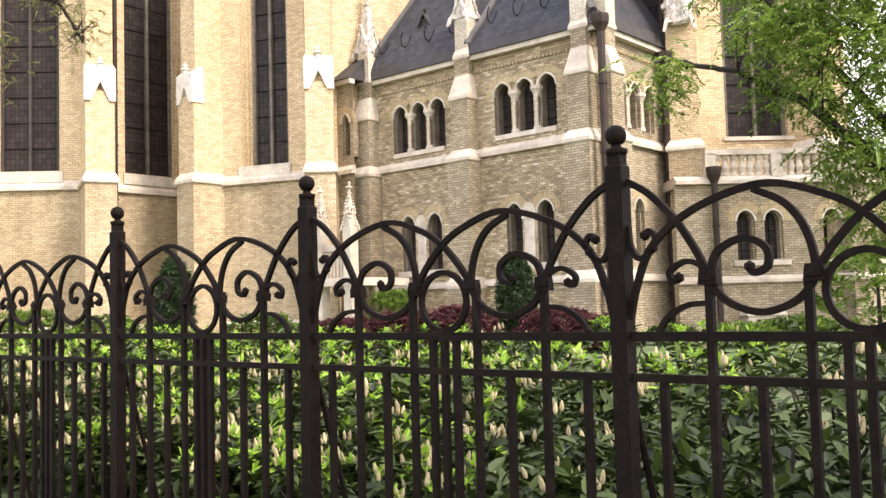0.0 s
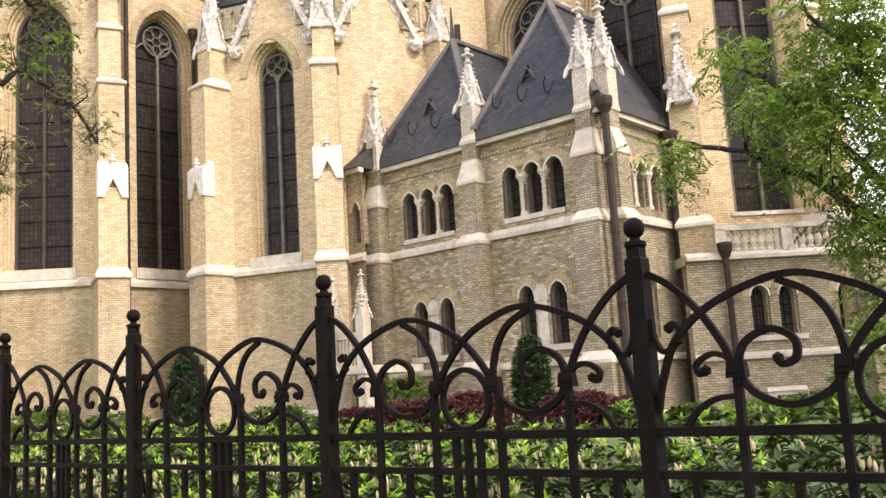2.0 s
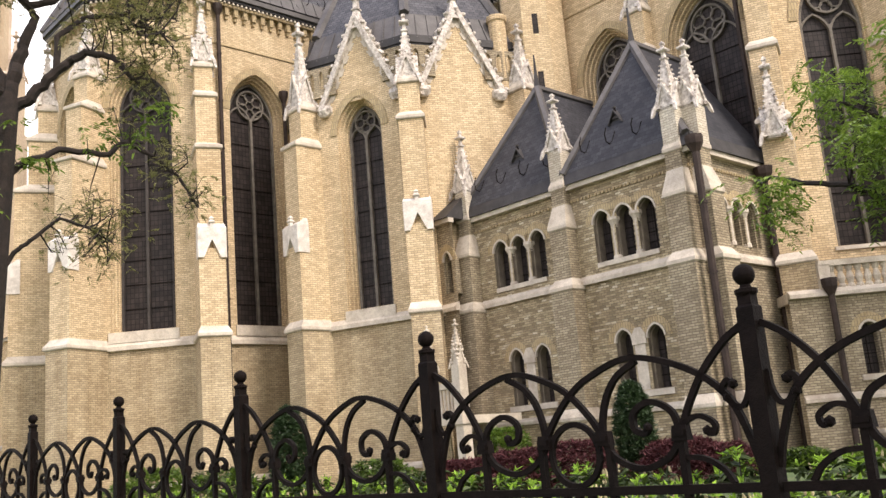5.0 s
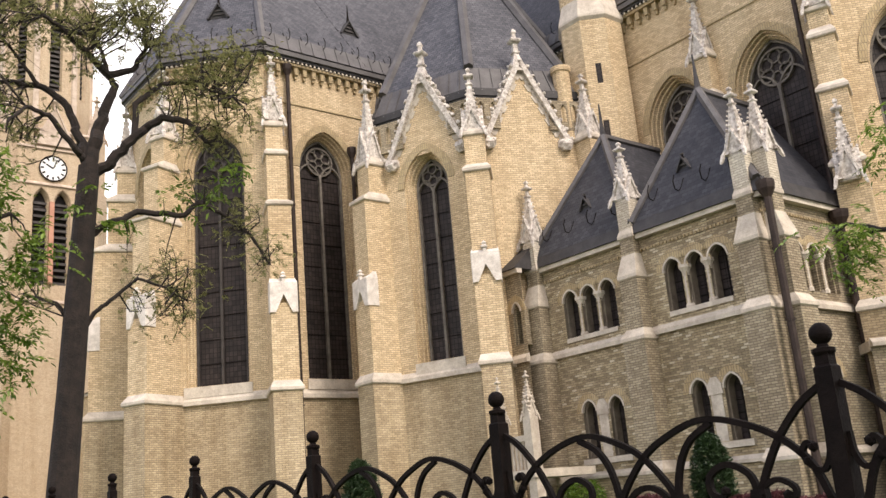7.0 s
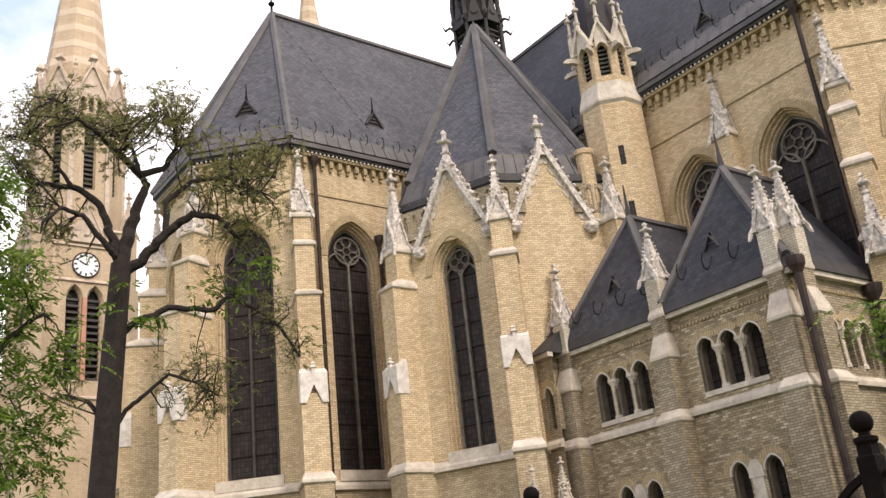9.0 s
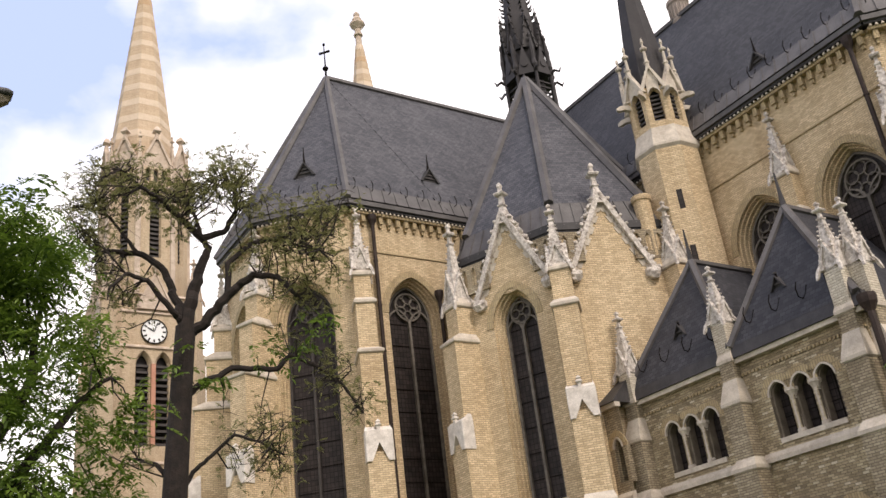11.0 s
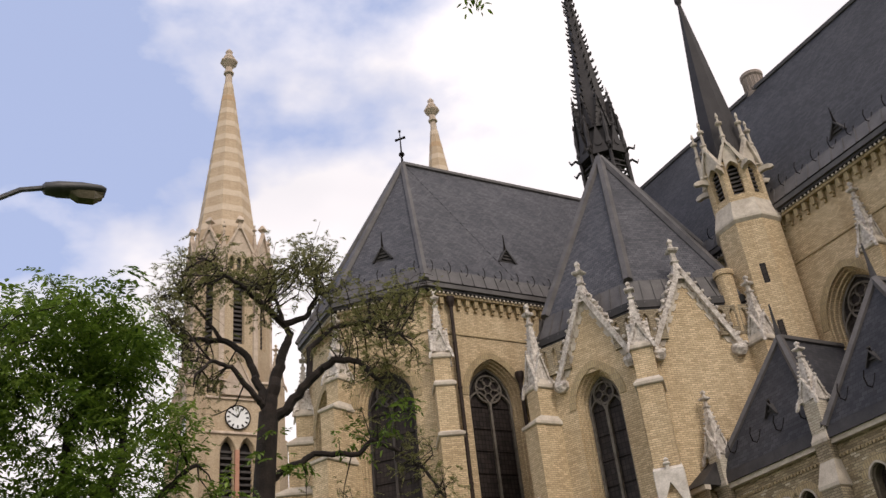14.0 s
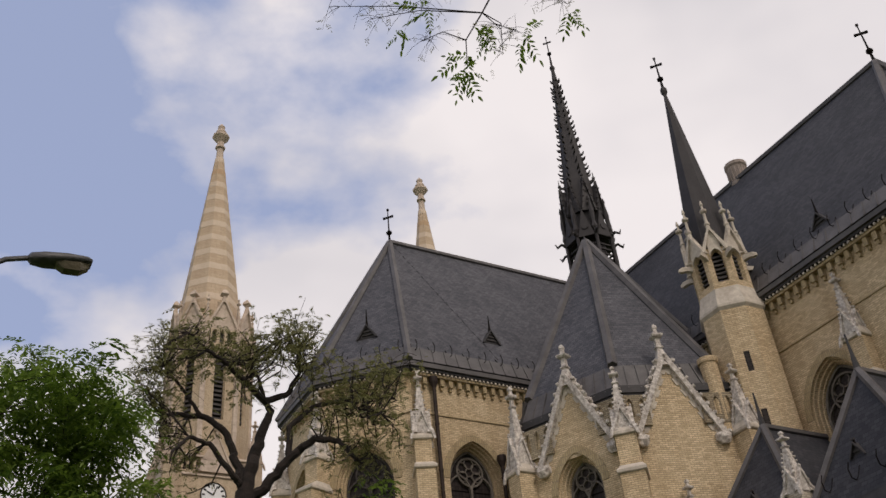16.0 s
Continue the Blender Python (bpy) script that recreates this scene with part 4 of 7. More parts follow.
# ---- flying turret at the crossing ----
def build_fleche():
    ob = thing("roof_spire", "slender black crocketed metal spire above the roof crossing", "spire", at=P(0, 0, 0))
    bm = bmesh.new()
    turned(bm, (0, 0), [(1.75, 29.0), (1.55, 31.4)], 8)
    turned(bm, (0, 0), [(1.0, 31.4), (1.0, 34.2)], 8)
    part("base", bm, LEAD_GREEN, ob)
    for i in range(8):
        an = 22.5 + 45 * i
        u, v = 1.5 * math.cos(radians(an)), 1.5 * math.sin(radians(an))
        bm = bmesh.new()
        turned(bm, (u, v), [(0.11, 31.3), (0.11, 34.6), (0.2, 34.8), (0.12, 35.2), (0.16, 35.9), (0.05, 36.8), (0.1, 36.95), (0.02, 37.3)], 6)
        u2, v2 = 2.1 * math.cos(radians(an)), 2.1 * math.sin(radians(an))
        tube(bm, [P(u, v, 34.3), P((u + u2) / 2, (v + v2) / 2, 34.5), P(u2, v2, 34.25), P(u2 * 1.05, v2 * 1.05, 34.5)], [0.12, 0.09, 0.09, 0.04], 5)
        part("post", bm, LEAD_GREEN, ob)
        fr = facing((0, 0), an + 22.5)
        bm = bmesh.new()
        loft(bm, [[fr(-.5, d, 34.2), fr(.5, d, 34.2), fr(0, d, 36.3)] for d in (1.25, 1.5)])
        loft(bm, [circle_ring(fr, 0, 34.9, .22, d) for d in (1.45, 1.56)])
        part("gable", bm, LEAD_GREEN, ob)
        bm = bmesh.new()
        for k in range(5):
            block(bm, fr, -.5, .5, 1.2, 1.3, 32.2 + k * .36, 32.3 + k * .36)
        for k in range(5):
            block(bm, fr, -.5 + k * .22, -.42 + k * .22, 1.36, 1.44, 31.4, 32.1)
        block(bm, fr, -.55, .55, 1.34, 1.46, 32.05, 32.15)
        part("louvre", bm, LEAD_GREEN, ob)
    prof = [(1.3, 34.2), (1.12, 36.0), (0.96, 38.5), (0.55, 43.5), (0.2, 48.8), (0.12, 49.8), (0.2, 50.0), (0.08, 50.3), (0.06, 51.0)]
    bm = bmesh.new()
    turned(bm, (0, 0), prof, 8)
    jag = random.Random(77)
    for i in range(8):
        an = radians(22.5 + 45 * i)
        for k in range(21):
            t = (k + jag.uniform(0, .6)) / 21
            z = 36.4 + 12.6 * t
            for (r0, z0), (r1, z1) in zip(prof, prof[1:]):
                if z0 <= z <= z1:
                    r = r0 + (r1 - r0) * (z - z0) / (z1 - z0)
            cu, cv = math.cos(an), math.sin(an)
            o = 0.29 * (1 - 0.5 * t) * jag.uniform(.7, 1.2)
            tube(bm, [P(cu * r * .9, cv * r * .9, z), P(cu * (r + o * .6), cv * (r + o * .6), z + .05), P(cu * (r + o), cv * (r + o), z + .2)], [0.085, 0.07, 0.035], 4)
    part("spire", bm, LEAD_GREEN, ob)
    for i in range(8):
        an = 22.5 + 45 * i
        fr = facing((0, 0), an)
        bm = bmesh.new()
        loft(bm, [[fr(-.36, d, 36.3), fr(.36, d, 36.3), fr(0, d, 38.6)] for d in (.8, 1.22)])
        ribbon(bm, fr, [(-.44, 36.2), (0, 38.8), (.44, 36.2)], .12, 1.15, 1.34)
        for k in range(5):
            for e in (-1, 1):
                knob(bm, fr(e * .44 * (1 - k / 5), 1.3, 36.4 + k * .48), .1, jag)
        tube(bm, [fr(0, 1.2, 38.5), fr(0, 1.22, 39.1), fr(0, 1.22, 39.6)], [.09, .05, .02], 5)
        knob(bm, fr(0, 1.22, 39.1), .13, jag)
        part("gablet", bm, LEAD_GREEN, ob, "small black crocketed gablet")
    iron_cross(ob, 0, 0, 50.8, 2.4)


def circle_ring(fr, c, z, r, d, n=10):
    return [fr(c + r * math.cos(2 * math.pi * i / n), d, z + r * math.sin(2 * math.pi * i / n)) for i in range(n)]


build_fleche()


# ---- stair turret with its spire ----
def build_stair_turret():
    cu, cv, R = 13.75, 5.75, 1.3
    ob = thing("stair_turret", "octagonal yellow brick stair turret with white gablets and dark metal spire", "turret", at=P(cu, cv, 0))
    bm = bmesh.new()
    turned(bm, (cu, cv), [(R, BASE), (R, 20.1)])
    part("shaft", bm, BRICK, ob)
    bm = bmesh.new()
    turned(bm, (cu, cv), [(R, 20.02), (R + .1, 20.14), (R + .1, 20.24), (R - .1, 20.95), (R - .14, 21.2)])
    part("ledge", bm, STONE, ob, "sloping pale stone ledge")
    r2 = R - 0.12
    ap = r2 * math.cos(radians(22.5))
    rng = random.Random(17)
    for i in range(8):
        fr = facing((cu, cv), 45 * i)
        half = r2 * math.sin(radians(22.5))
        bm = bmesh.new()
        f2 = Face(fr.plan(-half, ap), fr.plan(half, ap), (cu, cv))
        wall(bm, f2, 0, 2 * half, 21.0, 23.0, [(half, 0.4, 21.35, 22.55, 22.88)], ((0, 0), (0.05, -0.2)))
        part("belfry_wall", bm, BRICK, ob)
        bm = bmesh.new()
        for k in range(7):
            block(bm, f2, half - .24, half + .24, -.3, -.15, 21.38 + k * .2, 21.46 + k * .2)
        part("louvre", bm, LOUVRE, ob)
        bm = bmesh.new()
        ribbon(bm, f2, [(-0.06, 22.75), (half, 23.95), (2 * half + 0.06, 22.75)], 0.17, -0.1, 0.16)
        o = arch(half, .5, 22.55, 22.55, 22.93)[1:-1]
        for p, q in zip(o, o[1:]):
            top = lambda x: 22.75 + 1.15 * (1 - abs(x - half) / (half + .06))
            loft(bm, [[f2(p[0], d, p[1]), f2(q[0], d, q[1]), f2(q[0], d, max(q[1], top(q[0]))), f2(p[0], d, max(p[1], top(p[0])))] for d in (-.05, .05)])
        head = part("gablet", bm, STONE, ob, "pale stone gablet")
        bm = bmesh.new()
        for k in range(5):
            for sg in (-1, 1):
                t = (k + .5) / 5
                knob(bm, f2(half + sg * half * (1 - t), .08, 22.85 + 1.1 * t + .08), .07, rng)
        part("crocket", bm, STONE, head)
        bm = bmesh.new()
        # tall ringed finial on the gablet's point
        turned(bm, f2.plan(half, .03), [(.12, 23.8), (.085, 24.1), (.12, 24.14), (.12, 24.2), (.075, 24.25), (.06, 24.75), (.14, 24.8), (.16, 24.87), (.12, 24.93), (.05, 24.97), (.04, 25.15), (.075, 25.2), (.05, 25.32), (.015, 25.42)], 8)
        part("finial", bm, STONE, head, "tall ringed finial")
        bm = bmesh.new()
        fc = facing((cu, cv), 45 * i + 22.5)
        loft(bm, [[fc(-w, d, z), fc(w, d, z), fc(w, d, z + h), fc(-w, d, z + h)] for d, w, z, h in ((r2 - .1, .1, 22.4, .26), (r2 + .22, .09, 22.48, .2), (r2 + .42, .1, 22.42, .22), (r2 + .56, .05, 22.46, .1))])
        part("gargoyle", bm, STONE, ob, "plain pale stone water spout")
    bm = bmesh.new()
    turned(bm, (cu, cv), [(1.0, 23.2), (0.95, 24.0), (0.06, 32.9)], 8)
    turned(bm, (cu, cv), [(0.05, 32.6), (0.17, 32.9), (0.17, 33.05), (0.05, 33.3)], 8)
    part("spire", bm, LEAD_GREEN, ob, "smooth dark metal spire")
    iron_cross(ob, cu, cv, 33.2, 2.0)
    for z in (17.24, 14.83):
        fr = facing((cu, cv), 45)
        bm = bmesh.new()
        block(bm, fr, -.11, .11, R * .9, R * .93, z, z + .83)
        part("slit_window", bm, GLASS, ob, "narrow dark slit window")
    bm = bmesh.new()
    turned(bm, (13.4, 7.5), [(0.34, 15.0), (0.34, 17.9), (0.4, 17.95), (0.4, 18.15), (0.2, 18.25)], 12)
    part("chimney", bm, BRICK, ob)


build_stair_turret()


# ---- sacristy ----
def arcade_windows(owner, fr, lights, sill, spring, apex, w, columns=True):
    """Small round-headed lights set side by side, with columns between them."""
    for c in lights:
        win = new("window")
        win.parent = owner
        win.location = -owner.location
        bm = bmesh.new()
        o = arch(c, w, sill, spring, apex)
        bm.faces.new([bm.verts.new(fr(s, -0.42, z)) for s, z in o])
        bm.faces.new([bm.verts.new(fr(s, -0.46, z)) for s, z in o][::-1])
        part("pane", bm, GLASS, win, "dark leaded glass")
        bm = bmesh.new()
        ribbon(bm, fr, arch(c, w + 0.1, sill, spring, apex + 0.05)[1:-1], 0.06, -0.05, 0.04)
        part("arch_moulding", bm, STONE, win)
        bm = bmesh.new()
        ro = arch(c, w + 0.62, spring, spring, apex + 0.31)[1:-1]
        ri = arch(c, w + 0.2, spring, spring, apex + 0.1)[1:-1]
        for p, q, r, s in zip(ro, ro[1:], ri, ri[1:]):
            loft(bm, [[fr(x[0], d, x[1]) for x in (p, q, s, r)] for d in (-.01, .02)])
        part("arch_ring", bm, BRICK_DARK, win)
        bm = bmesh.new()
        for k in range(1, 4):
            z = sill + (spring - sill) * k / 4
            block(bm, fr, c - w / 2, c + w / 2, -.42, -.4, z, z + .025)
        block(bm, fr, c - .012, c + .012, -.42, -.4, sill, apex)
        part("glazing_bar", bm, IRON, win)
    if columns:
        for a, b in zip(lights, lights[1:]):
            c = (a + b) / 2
            bm = bmesh.new()
            pt = fr.plan(c, -0.07)
            turned(bm, pt, [(.14, sill - .02), (.14, sill + .08), (.095, sill + .14), (.09, spring - .26), (.11, spring - .24), (.095, spring - .2), (.17, spring - .05), (.2, spring - .02), (.2, spring + .07)], 10)
            part("column", bm, STONE, owner, "small stone column with leaf capital")


def build_sacristy():
    ob = thing("sacristy", "two-storey weathered brick sacristy with arcaded windows and slate roofs", "sacristy", at=P(18, 8, 0))
    U0, U1, V0, ZC = 13.1, 22.3, 9.7, 9.7
    front = Face((U0, V0), (U1, V0))
    right = Face((U1, V0), (U1, 5.0), (18, 8))
    left = Face((U0, V0), (U0, 6.0), (18, 8))
    up1 = [15.33 - U0 + k for k in (-.85, 0, .85)]
    up2 = [19.74 - U0 + k for k in (-.84, 0, .84)]
    lo = [14.75 - U0, 15.93 - U0, 19.2 - U0, 20.37 - U0]
    plain = ((0, 0), (0.0, -0.12), (0.04, -0.14), (0.04, -0.45))
    bm = bmesh.new()
    wall(bm, front, 0, front.len, 6.7, ZC, [(c, .58, 7.05, 8.3, 8.66) for c in up1 + up2], plain)
    wall(bm, front, 0, front.len, BASE, 6.7, [(c, .52, 3.0, 4.5, 4.85) for c in lo], plain)
    part("front_wall", bm, MORTAR, ob, "weathered buff brick wall")
    bm = bmesh.new()
    r3 = [1.36, 2.23, 3.1]
    wall(bm, right, 0, right.len, 6.7, ZC, [(c, .54, 7.0, 8.1, 8.42) for c in r3], plain)
    wall(bm, right, 0, right.len, BASE, 6.7, [(2.2, .52, 3.0, 4.5, 4.85)], plain)
    part("side_wall", bm, BRICK_OLD, ob)
    bm = bmesh.new()
    wall(bm, left, 0, left.len, BASE, ZC, [(1.0, .48, 7.1, 8.2, 8.5)], plain)
    part("side_wall", bm, BRICK_OLD, ob)
    arcade_windows(ob, front, up1, 7.05, 8.3, 8.66, .6)
    arcade_windows(ob, front, up2, 7.05, 8.3, 8.66, .6)
    arcade_windows(ob, front, lo[:2], 3.0, 4.5, 4.85, .54, False)
    arcade_windows(ob, front, lo[2:], 3.0, 4.5, 4.85, .54, False)
    arcade_windows(ob, right, r3, 7.0, 8.1, 8.42, .56)
    arcade_windows(ob, right, [2.2], 3.0, 4.5, 4.85, .54, False)
    arcade_windows(ob, left, [1.0], 7.1, 8.2, 8.5, .5, False)
    for fr in (front, right, left):
        string_course(ob, fr, -.05, fr.len + .05, 6.45, .3, .14, STONE_GREY)
        string_course(ob, fr, -.05, fr.len + .05, 2.35, .22, .12, STONE_GREY)
        string_course(ob, fr, -.05, fr.len + .05, 0.55, .3, .22, STONE_GREY)
        bm = bmesh.new()
        block(bm, fr, -.1, fr.len + .1, -.1, .22, ZC - .1, ZC + .06)
        part("cornice", bm, STONE, ob, "pale stone cornice")
        bm = bmesh.new()
        n = int(fr.len / .14)
        for i in range(n):
            s = (i + .5) * fr.len / n
            block(bm, fr, s - .035, s + .035, -.02, .07, ZC - .5, ZC - .42)
        part("dentil_band", bm, BRICK_DARK, ob)
        bm = bmesh.new()
        block(bm, fr, -.15, fr.len + .15, -.1, .3, ZC + .06, ZC + .5, (0, .12, 0))
        part("gutter", bm, LEAD, ob)
    for c in (15.32, 19.75):
        bm = bmesh.new()
        block(bm, front, c - U0 - 1.15, c - U0 + 1.15, -.4, .06, 6.9, 7.05)
        part("sill", bm, STONE, ob)
    for c in (15.35, 19.77):
        bm = bmesh.new()
        block(bm, front, c - U0 - 1.05, c - U0 + 1.05, -.4, .1, 2.8, 2.98)
        part("sill", bm, STONE, ob)
        bm = bmesh.new()
        block(bm, front, c - U0 - .19, c - U0 + .19, -.02, .03, 3.0, 4.35)
        loft(bm, [[front(c - U0 + k * .26, d, 4.35 + z) for k, z in ((-1, 0), (1, 0), (.9, .3), (.4, .5), (-.4, .5), (-.9, .3))] for d in (-.02, .06)])
        part("pier_panel", bm, STONE, ob, "pale stone panel between two lights")
    st = [(BASE, 2.3, .98, .74), (2.55, 6.35, .88, .64), (6.7, 8.35, .7, .5), (9.1, 9.7, .54, .32)]
    buttress(ob, (13.07, V0), 90, st, pin=(10.75, 13.2, .62, .08), brick=BRICK_OLD, stone=STONE_GREY, rise=.8, lip=.045)
    buttress(ob, (17.52, V0), 90, st, pin=(11.0, 13.08, .62, .02), brick=BRICK_OLD, stone=STONE_GREY, rise=.8, lip=.045)
    buttress(ob, (21.95, V0), 90, st, pin=(11.0, 13.2, .62, .05), brick=BRICK_OLD, stone=STONE_GREY, rise=.8, lip=.045)
    buttress(ob, (U1, 9.35), 0, st, pin=(11.0, 13.22, .62, .1), brick=BRICK_OLD, stone=STONE_GREY, rise=.8, lip=.045)
    for u, v, top in ((13.07, V0 + .08, 10.75), (17.52, V0 + .02, 11.0), (21.95, V0 + .05, 11.0), (U1 + .1, 9.35, 11.0)):
        fr = facing((u, v), 90)
        bm = bmesh.new()
        block(bm, fr, -.26, .26, -.26, .26, 9.7, top)
        part("pinnacle_shaft", bm, BRICK_PALE, ob, "pale brick pinnacle shaft")
    cf = facing((U1 + .38, V0 + .32), 45)
    downpipe(ob, cf, 0, .1, 0.4, 9.9, .11)
    downpipe(ob, right, 3.7, .3, 0.4, 9.6, .13)
    # two hipped roofs with ridges running back to the choir
    for a, b, ap, z in ((U0 - .2, 17.75, 15.5, 14.35), (17.75, U1 + .1, 19.75, 14.42)):
        e = [P(a, V0 + .2, ZC + .45), P(b, V0 + .2, ZC + .45), P(b, 4.9, ZC + .45), P(a, 4.9, ZC + .45)]
        t0, t1 = P(ap, 8.0, z), P(ap, 4.9, z)
        bm = bmesh.new()
        quad(bm, e[0], e[1], t0)
        quad(bm, e[1], e[2], t1, t0)
        quad(bm, e[3], e[0], t0, t1)
        part("roof", bm, SLATE_DARK, ob, "steep darker slate roof")
        hip_caps(ob, [(t0, e[0]), (t0, e[1]), (t0, t1)], .09)
        roof_dormer(ob, (ap - .1, 9.2, ZC + 1.75), 90, .24)
        snow_guard(ob, Face((a + .8, V0), (b - .8, V0)), 0, b - a - 1.6, ZC + 1.0, .7, -.05)
        bm = bmesh.new()
        tube(bm, [t0, t0 + Vector((0, 0, .6)), t0 + Vector((0, 0, 1.3))], [.12, .06, .03], 6)
        part("finial", bm, LEAD, ob)
    # low link to the chapel
    lk = Face((11.8, 10.65), (13.15, 10.65), (12.5, 5))
    bm = bmesh.new()
    wall(bm, lk, 0, lk.len, BASE, ZC, [(.96, .32, 7.1, 8.25, 8.55)], plain)
    part("link_wall", bm, BRICK_OLD, ob)
    arcade_windows(ob, lk, [.96], 7.1, 8.25, 8.55, .34, False)
    string_course(ob, lk, 0, lk.len, 6.45, .3, .14, STONE_GREY)
    bm = bmesh.new()
    block(bm, lk, -.1, lk.len, -.1, .15, ZC - .1, ZC + .06)
    part("cornice", bm, STONE, ob)
    bm = bmesh.new()
    block(bm, lk, -.7, lk.len, -2.5, .25, ZC + .06, ZC + 1.0, (0, 1.0, 0))
    part("link_roof", bm, LEAD, ob)


build_sacristy()


def build_porch():
    ob = thing("porch", "small stone porch with crocketed pinnacles and balustrade beside the sacristy", "porch", at=P(14.4, 12.4, 0))
    fr = Face((13.75, 12.9), (15.5, 12.9), (13, 5))
    for s in (-.08, 1.27):
        bm = bmesh.new()
        block(bm, fr, s - .17, s + .17, -.36, -.02, BASE, 4.34)
        part("post", bm, STONE_GREY, ob)
        bm = bmesh.new()
        pinnacle_mesh(bm, fr, s, -.19, 4.34, 5.78, .32)
        part("pinnacle", bm, STONE_GREY, ob)
    bm = bmesh.new()
    block(bm, fr, -.3, 1.5, -2.6, .06, 2.5, 2.75)
    block(bm, fr, -.08, 1.27, -.3, -.1, 3.62, 3.8)
    part("slab", bm, STONE_GREY, ob)
    for i in range(6):
        bm = bmesh.new()
        turned(bm, fr.plan(.18 + i * .165, -.2), [(.05, 2.75), (.05, 3.62)], 6)
        part("baluster", bm, STONE, ob)


build_porch()


# ---- terrace round the choir ----
def build_terrace():
    ob = thing("terrace", "lower brick ambulatory wall with pale stone balustrade round the choir", "terrace", at=P(24, 3, 0))
    off = 1.5
    R = HW + off
    k = R * 0.41421
    A, B, C = (CEND + k, R), (CEND + R, k), (CEND + R, -k)
    ZT = 5.35
    first_side = Face(A, B, (CEND, 0))
    for fr in (first_side, Face(B, C, (CEND, 0))):
        bm = bmesh.new()
        lo = [1.8, 2.68, 4.55]
        wall(bm, fr, -.4, fr.len + .4, BASE, ZT, [(c, .5, 2.9, 4.1, 4.4) for c in lo], ((0, 0), (0.0, -0.12), (0.04, -0.14), (0.04, -0.45)))
        part("wall", bm, BRICK_OLD, ob)
        arcade_windows(ob, fr, lo[:2], 2.9, 4.1, 4.4, .52, False)
        arcade_windows(ob, fr, lo[2:], 2.9, 4.1, 4.4, .52, False)
        bm = bmesh.new()
        block(bm, fr, 1.35, 3.15, -.4, .1, 2.72, 2.88)
        block(bm, fr, 4.1, 5.3, -.4, .1, 2.72, 2.88)
        part("sill", bm, STONE, ob)
        string_course(ob, fr, -.4, fr.len + .4, 2.2, .22, .12, STONE_GREY)
        string_course(ob, fr, -.4, fr.len + .4, ZT - .1, .25, .18, STONE)
        bm = bmesh.new()
        block(bm, fr, .6 if fr is first_side else -.2, fr.len + .2, -.25, .1, ZT + .8, ZT + .97)
        part("handrail", bm, STONE_GREY, ob)
        bm = bmesh.new()
        block(bm, fr, -.4, fr.len + .4, -1.6, -.1, ZT - .2, ZT + .1)
        part("floor_slab", bm, STONE_GREY, ob)
        n = 18
        for i in range(n):
            s = (.75 if fr is first_side else .1) + i * (fr.len - (.85 if fr is first_side else .2)) / (n - 1)
            bm = bmesh.new()
            pt = fr.plan(s, -.08)
            if i in (0, 8, 17):
                block(bm, fr, s - .17, s + .17, -.25, .1, ZT + .1, ZT + .85)
                part("pedestal", bm, STONE_GREY, ob)
            else:
                turned(bm, pt, [(.115, ZT + .1), (.115, ZT + .2), (.075, ZT + .26), (.12, ZT + .42), (.065, ZT + .62), (.105, ZT + .7), (.12, ZT + .8)], 8)
                part("baluster", bm, STONE_GREY, ob)
    downpipe(ob, first_side, .78, .25, .4, 5.75, .1)


build_terrace()


def build_vent_box():
    k = (HW + 1.5) * 0.41421
    fr = Face((CEND + k, HW + 1.5), (CEND + HW + 1.5, k), (CEND, 0))
    ob = thing("vent_box", "low pale stone vent box at the foot of the wall", "vent box", at=fr(2.05, .5, .5))
    bm = bmesh.new()
    for a, b in ((1.5, 1.75), (2.36, 2.62)):
        block(bm, fr, a, b, 0, .6, .4, 1.2)
    block(bm, fr, 1.75, 2.36, 0, .6, .4, .84)
    block(bm, fr, 1.75, 2.36, 0, .6, 1.08, 1.2)
    block(bm, fr, 1.75, 2.36, 0, .25, .84, 1.08)
    part("box", bm, STONE_GREY, ob)
    bm = bmesh.new()
    block(bm, fr, 1.44, 2.68, 0, .68, 1.2, 1.32, (.04, .04, 0))
    part("lid", bm, STONE, ob, "pale stone lid")
    bm = bmesh.new()
    for i in range(4):
        block(bm, fr, 1.83 + i * .14, 1.86 + i * .14, .5, .53, .84, 1.08)
    part("glazing_bar", bm, IRON, ob)


build_vent_box()


